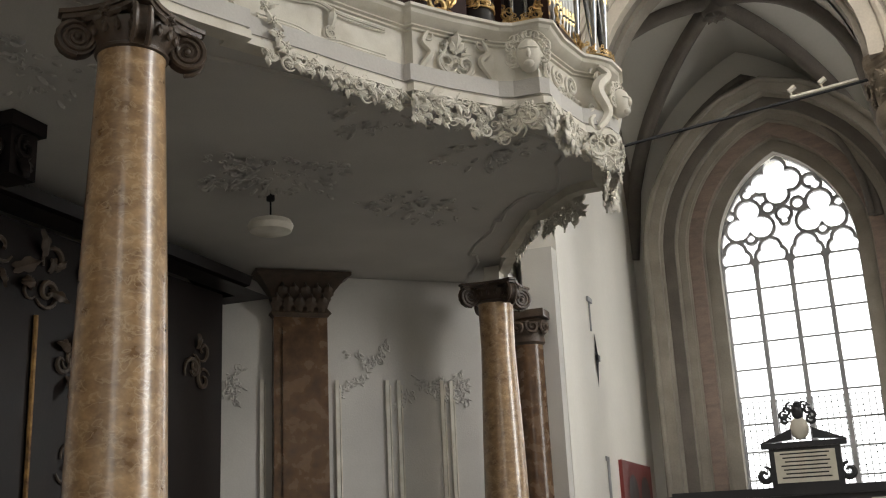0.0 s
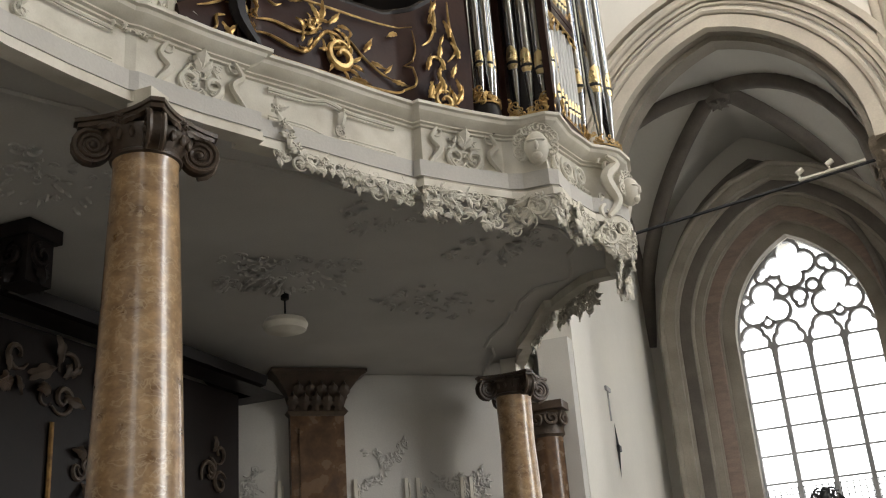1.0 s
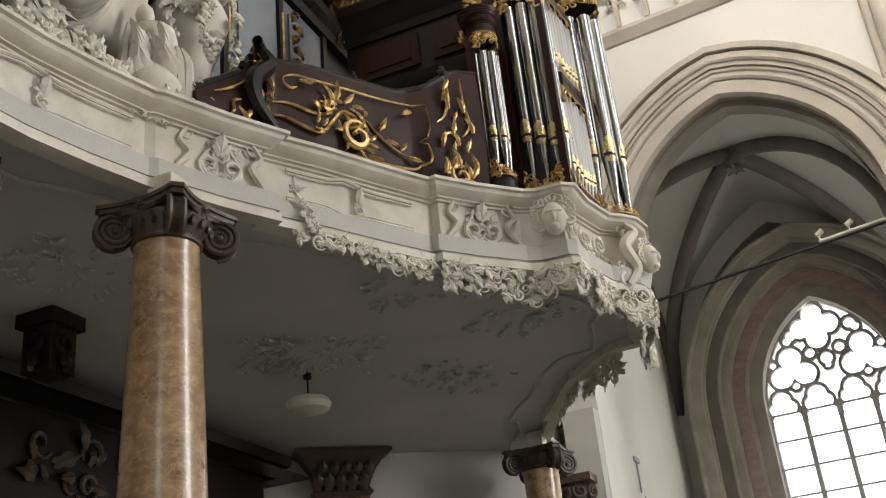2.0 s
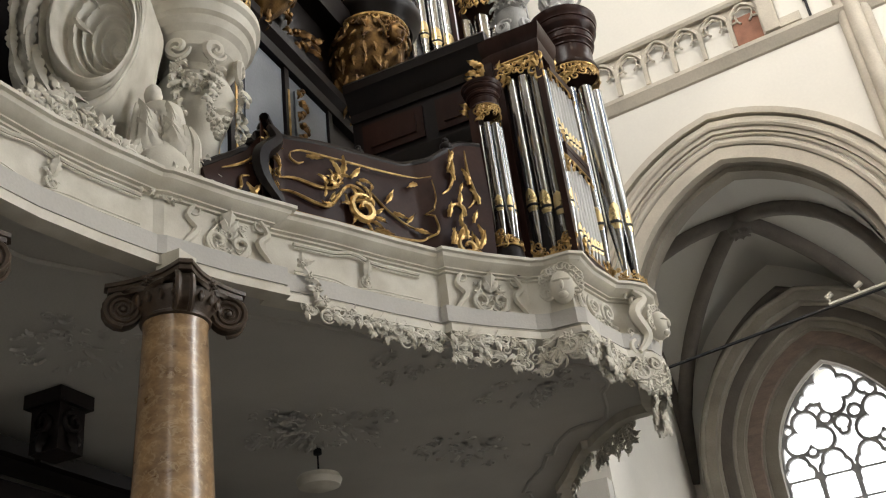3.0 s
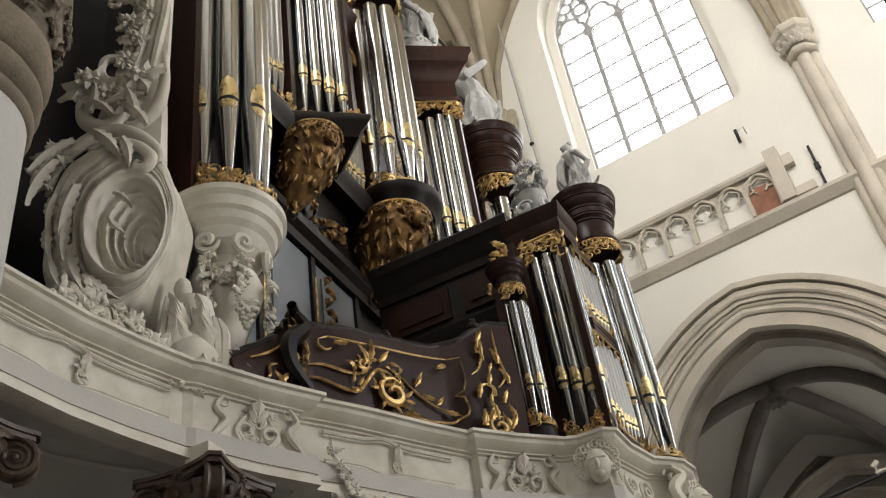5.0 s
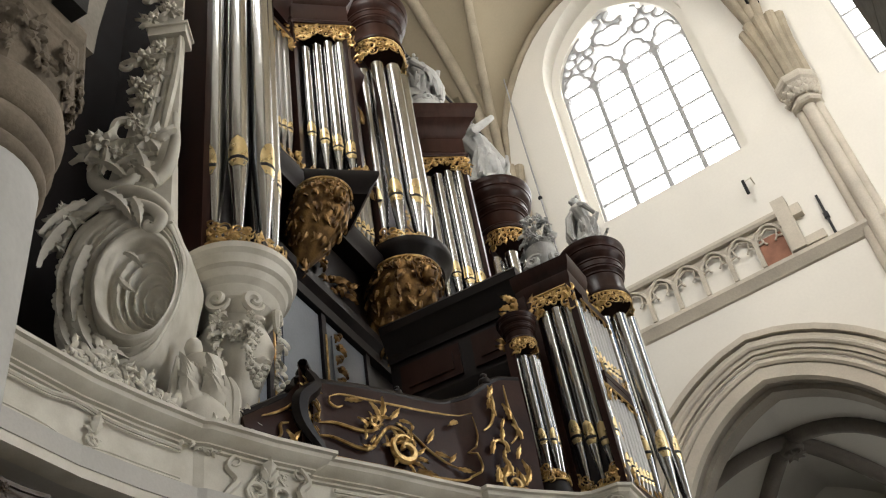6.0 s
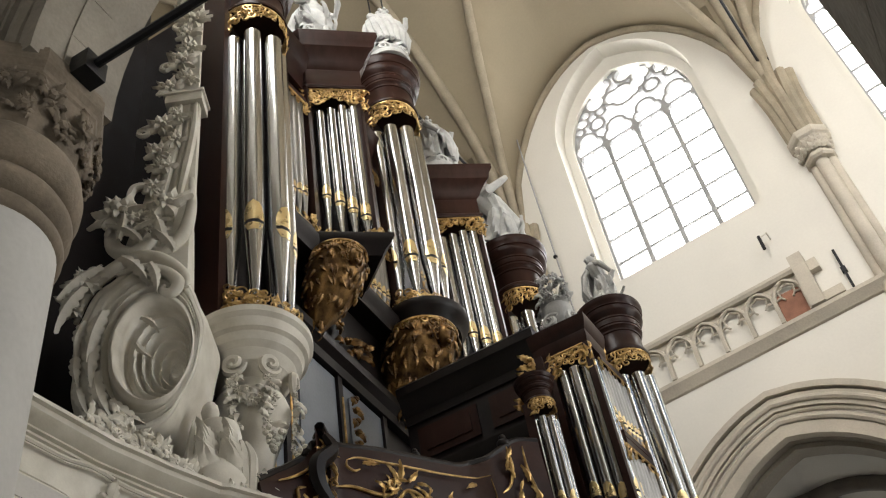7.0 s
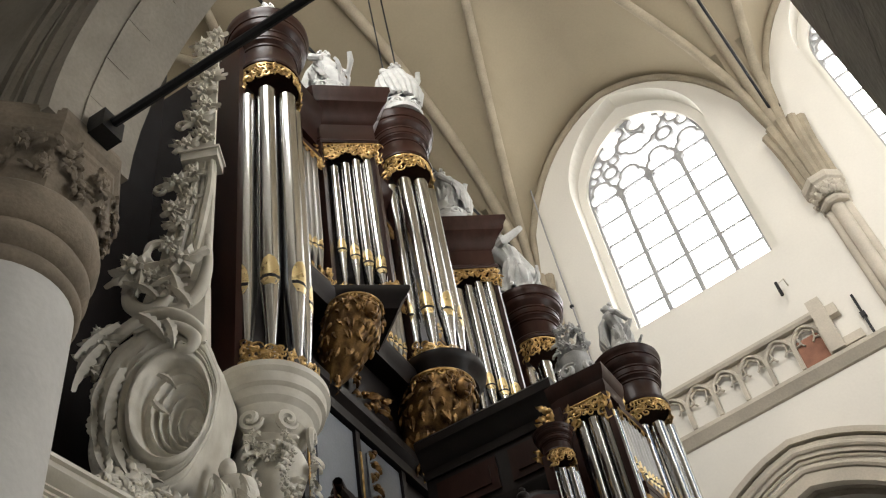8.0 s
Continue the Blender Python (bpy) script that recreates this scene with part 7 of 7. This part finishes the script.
part("pediment", Shape().add([(MC - 0.62, MY - 0.14, 2.76), (MC - 0.14, MY - 0.14, 2.96), (MC - 0.14, MY - 0.14, 2.80), (MC - 0.62, MY + 0.04, 2.76), (MC - 0.14, MY + 0.04, 2.96), (MC - 0.14, MY + 0.04, 2.80)], [(0, 2, 1), (3, 4, 5), (0, 1, 4, 3), (1, 2, 5, 4), (2, 0, 3, 5)])
     .add([(MC + 0.64, MY - 0.14, 2.76), (MC + 0.16, MY - 0.14, 2.96), (MC + 0.16, MY - 0.14, 2.80), (MC + 0.64, MY + 0.04, 2.76), (MC + 0.16, MY + 0.04, 2.96), (MC + 0.16, MY + 0.04, 2.80)], [(0, 1, 2), (3, 5, 4), (0, 3, 4, 1), (1, 4, 5, 2), (2, 5, 3, 0)]), BLACKSTONE, mon, "open black pediment", 0)
slab = part("inscription_tablet", Shape().box(MC - 0.42, MY - 0.14, 2.17, MC + 0.44, MY - 0.121, 2.63), CREAM, mon, "cream tablet with illegible lines", 0)
for i in range(7):
    part("text_bar", Shape().box(MC - 0.34 + 0.03 * (i % 3), MY - 0.145, 2.58 - 0.058 * i, MC + 0.36 - 0.04 * (i % 2), MY - 0.141, 2.60 - 0.058 * i), IRON, slab, "dark line of unreadable lettering", 0)
for x in (-1.7, -0.3, 1.0):
    t2 = part("lower_tablet", Shape().box(x - 0.55, MY - 0.275, 1.4, x + 0.55, MY - 0.252, 1.9), CREAM, mon, "cream tablet with illegible lines", 0)
    for i in range(3):
        part("text_bar", Shape().box(x - 0.46, MY - 0.282, 1.82 - 0.1 * i, x + 0.46, MY - 0.277, 1.86 - 0.1 * i), IRON, t2, "dark line of unreadable lettering", 0)
s = Shape()
for q in (-1, 1):
    scroll(s, face(MC + q * 0.6, MY - 0.05, 2.3, 0, -1), 0, 0, 0.13, 90 if q < 0 else 90, 1.2, q, 0.04)
part("side_scroll", s, BLACKSTONE, mon)
part("shield", Shape().ball((MC - 0.02, MY - 0.05, 2.96), 0.14, 12, (1, 0.35, 1.25)), CREAM, mon, "white coat of arms shield")
s = Shape()
for i in range(9):
    a = radians(-20 + 220 * i / 8)
    scroll(s, face(MC - 0.02 + 0.2 * math.cos(a), MY - 0.05, 3.14 + 0.16 * math.sin(a), 0, -1), 0, 0, 0.075, RNG.uniform(0, 360), 1.2, 1, 0.022)
s.ball((MC - 0.02, MY - 0.05, 3.2), 0.09, 10, (1, 0.7, 1.3))
part("mantling", s, BLACKSTONE, mon, "dark curled mantling")
swing(mark, AISLE)
REDFRAME = material("red_painted_frame", (0.20, 0.03, 0.025), 0.4, vary=0.2)
pic = thing("framed_board", "red framed dark board with two arched panels", "board", pose(XW + 0.004, 15.9, 0))
part("frame", Shape().box(0, -1.2, 1.4, 0.05, 1.1, 2.56), REDFRAME, pic, "dark red frame", 0)
for y in (-0.5, 0.45):
    part("arched_panel", Shape().add([(0.06, y - 0.36, 1.5), (0.06, y + 0.36, 1.5)] + [(0.06, y + 0.36 * math.cos(a * 0.2618), 2.1 + 0.28 * math.sin(a * 0.2618)) for a in range(13)], [tuple(range(15))]), BLACKSTONE, pic, "dark arched panel", 0)
hook = thing("wall_hook", "small iron bracket and hatchment hook on the white wall", "hook", pose(XW + 0.004, 13.6, 0))
part("plate", Shape().box(0, -0.12, 4.6, 0.03, 0.12, 4.66).box(0, -0.01, 4.2, 0.02, 0.01, 4.62), LEAD, hook, "", 0)
hand = thing("iron_pointer", "long black iron pointer with square boss on the white wall", "ironwork", pose(XW + 0.01, 13.8, 0))
part("blade", Shape().add([(0, -0.02, 4.22), (0.02, 0, 3.9), (0, 0.05, 3.86), (0, -0.05, 3.86), (0, 0.0, 3.46), (0.03, 0.0, 3.86)], [(0, 3, 5), (0, 5, 2), (4, 2, 5), (4, 5, 3)]).box(0, -0.06, 3.82, 0.04, 0.06, 3.9), IRON, hand, "", 0)
anchor = thing("wall_anchor", "grey iron wall anchor low on the white wall", "ironwork", pose(XW + 0.004, 13.95, 0))
part("bar", Shape().box(0, -0.02, 1.9, 0.03, 0.02, 2.55).box(0, -0.09, 2.5, 0.02, 0.09, 2.56).box(0, -0.09, 1.9, 0.02, 0.09, 1.96), LEAD, anchor, "", 0)

# ---- iron ties, cables and wall irons ----
tie = thing("iron_tie", "black iron tie rod fixed to the pillar's abacus", "tie rod", group="iron ties")
part("rod", Shape().tube([(-2.84, YN + 0.02, 6.86), (1.0, YN + 0.02, 6.86)], 0.03, 8), IRON, tie)
part("clamp", Shape().box(-2.95, YN - 0.06, 6.76, -2.78, YN + 0.1, 6.93), IRON, tie)
mark = set(scene.objects)
for x, z in ((XA + 0.05, 15.2), (XB + 0.05, 15.0)):
    t2 = thing("iron_tie", "black iron tie rod crossing the nave with cross-shaped anchor", "tie rod", group="iron ties")
    part("rod", Shape().tube([(x, YF - 0.2, z), (x, YN + 0.3, z)], 0.025, 6), IRON, t2)
    part("anchor", Shape().box(x - 0.16, YF - 0.26, z - 0.025, x + 0.16, YF - 0.22, z + 0.025).box(x - 0.025, YF - 0.26, z - 0.16, x + 0.025, YF - 0.22, z + 0.16).tube([(x, YF - 0.24, z), (x, YF + 0.05, z)], 0.03, 6), IRON, t2)
swing(mark, NAVE)
for (xa, ya, za), (xb, yb, zb) in (((-3.30, 7.2, 18.5), (-3.22, 7.2, 14.0)), ((-3.08, 7.2, 18.5), (-3.02, 7.2, 13.7))):
    cord = thing("rope", "thin black cord hanging from the vault above the organ", "cord", group="cords")
    part("cord", Shape().tube([(xa, ya, za), (xb, yb, zb)], 0.012, 6), IRON, cord)
cable = thing("hanging_cable", "thin grey twisted cable hanging from the vault", "cable")
part("rope", Shape().tube([(-2.98, YF - 0.14, 17.9), (-2.95, YF - 0.12, 17.0), (-2.93, YF - 0.12, 15.4), (-2.89, YF - 0.12, 13.5), (-2.86, YF - 0.12, 12.0)], 0.014, 6), LEAD, cable)
part("clip", Shape().ball((-2.94, YF - 0.12, 17.0), 0.05, 8).ball((-2.90, YF - 0.12, 13.6), 0.04, 8), IRON, cable)
mark = set(scene.objects)
wl2 = thing("wall_light", "small black bracket light on the cream wall", "lamp", pose(0.22, YF, 11.75))
part("arm", Shape().tube([(0.12, 0, 0.1), (0.12, -0.16, 0.12), (0.0, -0.16, 0.08)], 0.012, 6), STUCCO, wl2)
part("head", Shape().tube([(0, -0.16, 0.12), (0, -0.16, -0.14)], 0.025, 8), IRON, wl2)
an2 = thing("wall_anchor", "long black iron anchor bar on the cream wall", "ironwork", pose(1.01, YF, 10.73))
part("bar", Shape().box(-0.018, -0.05, -0.38, 0.018, -0.01, 0.38).box(-0.035, -0.06, -0.045, 0.035, -0.005, 0.045), IRON, an2, "", 0)
swing(mark, NAVE)
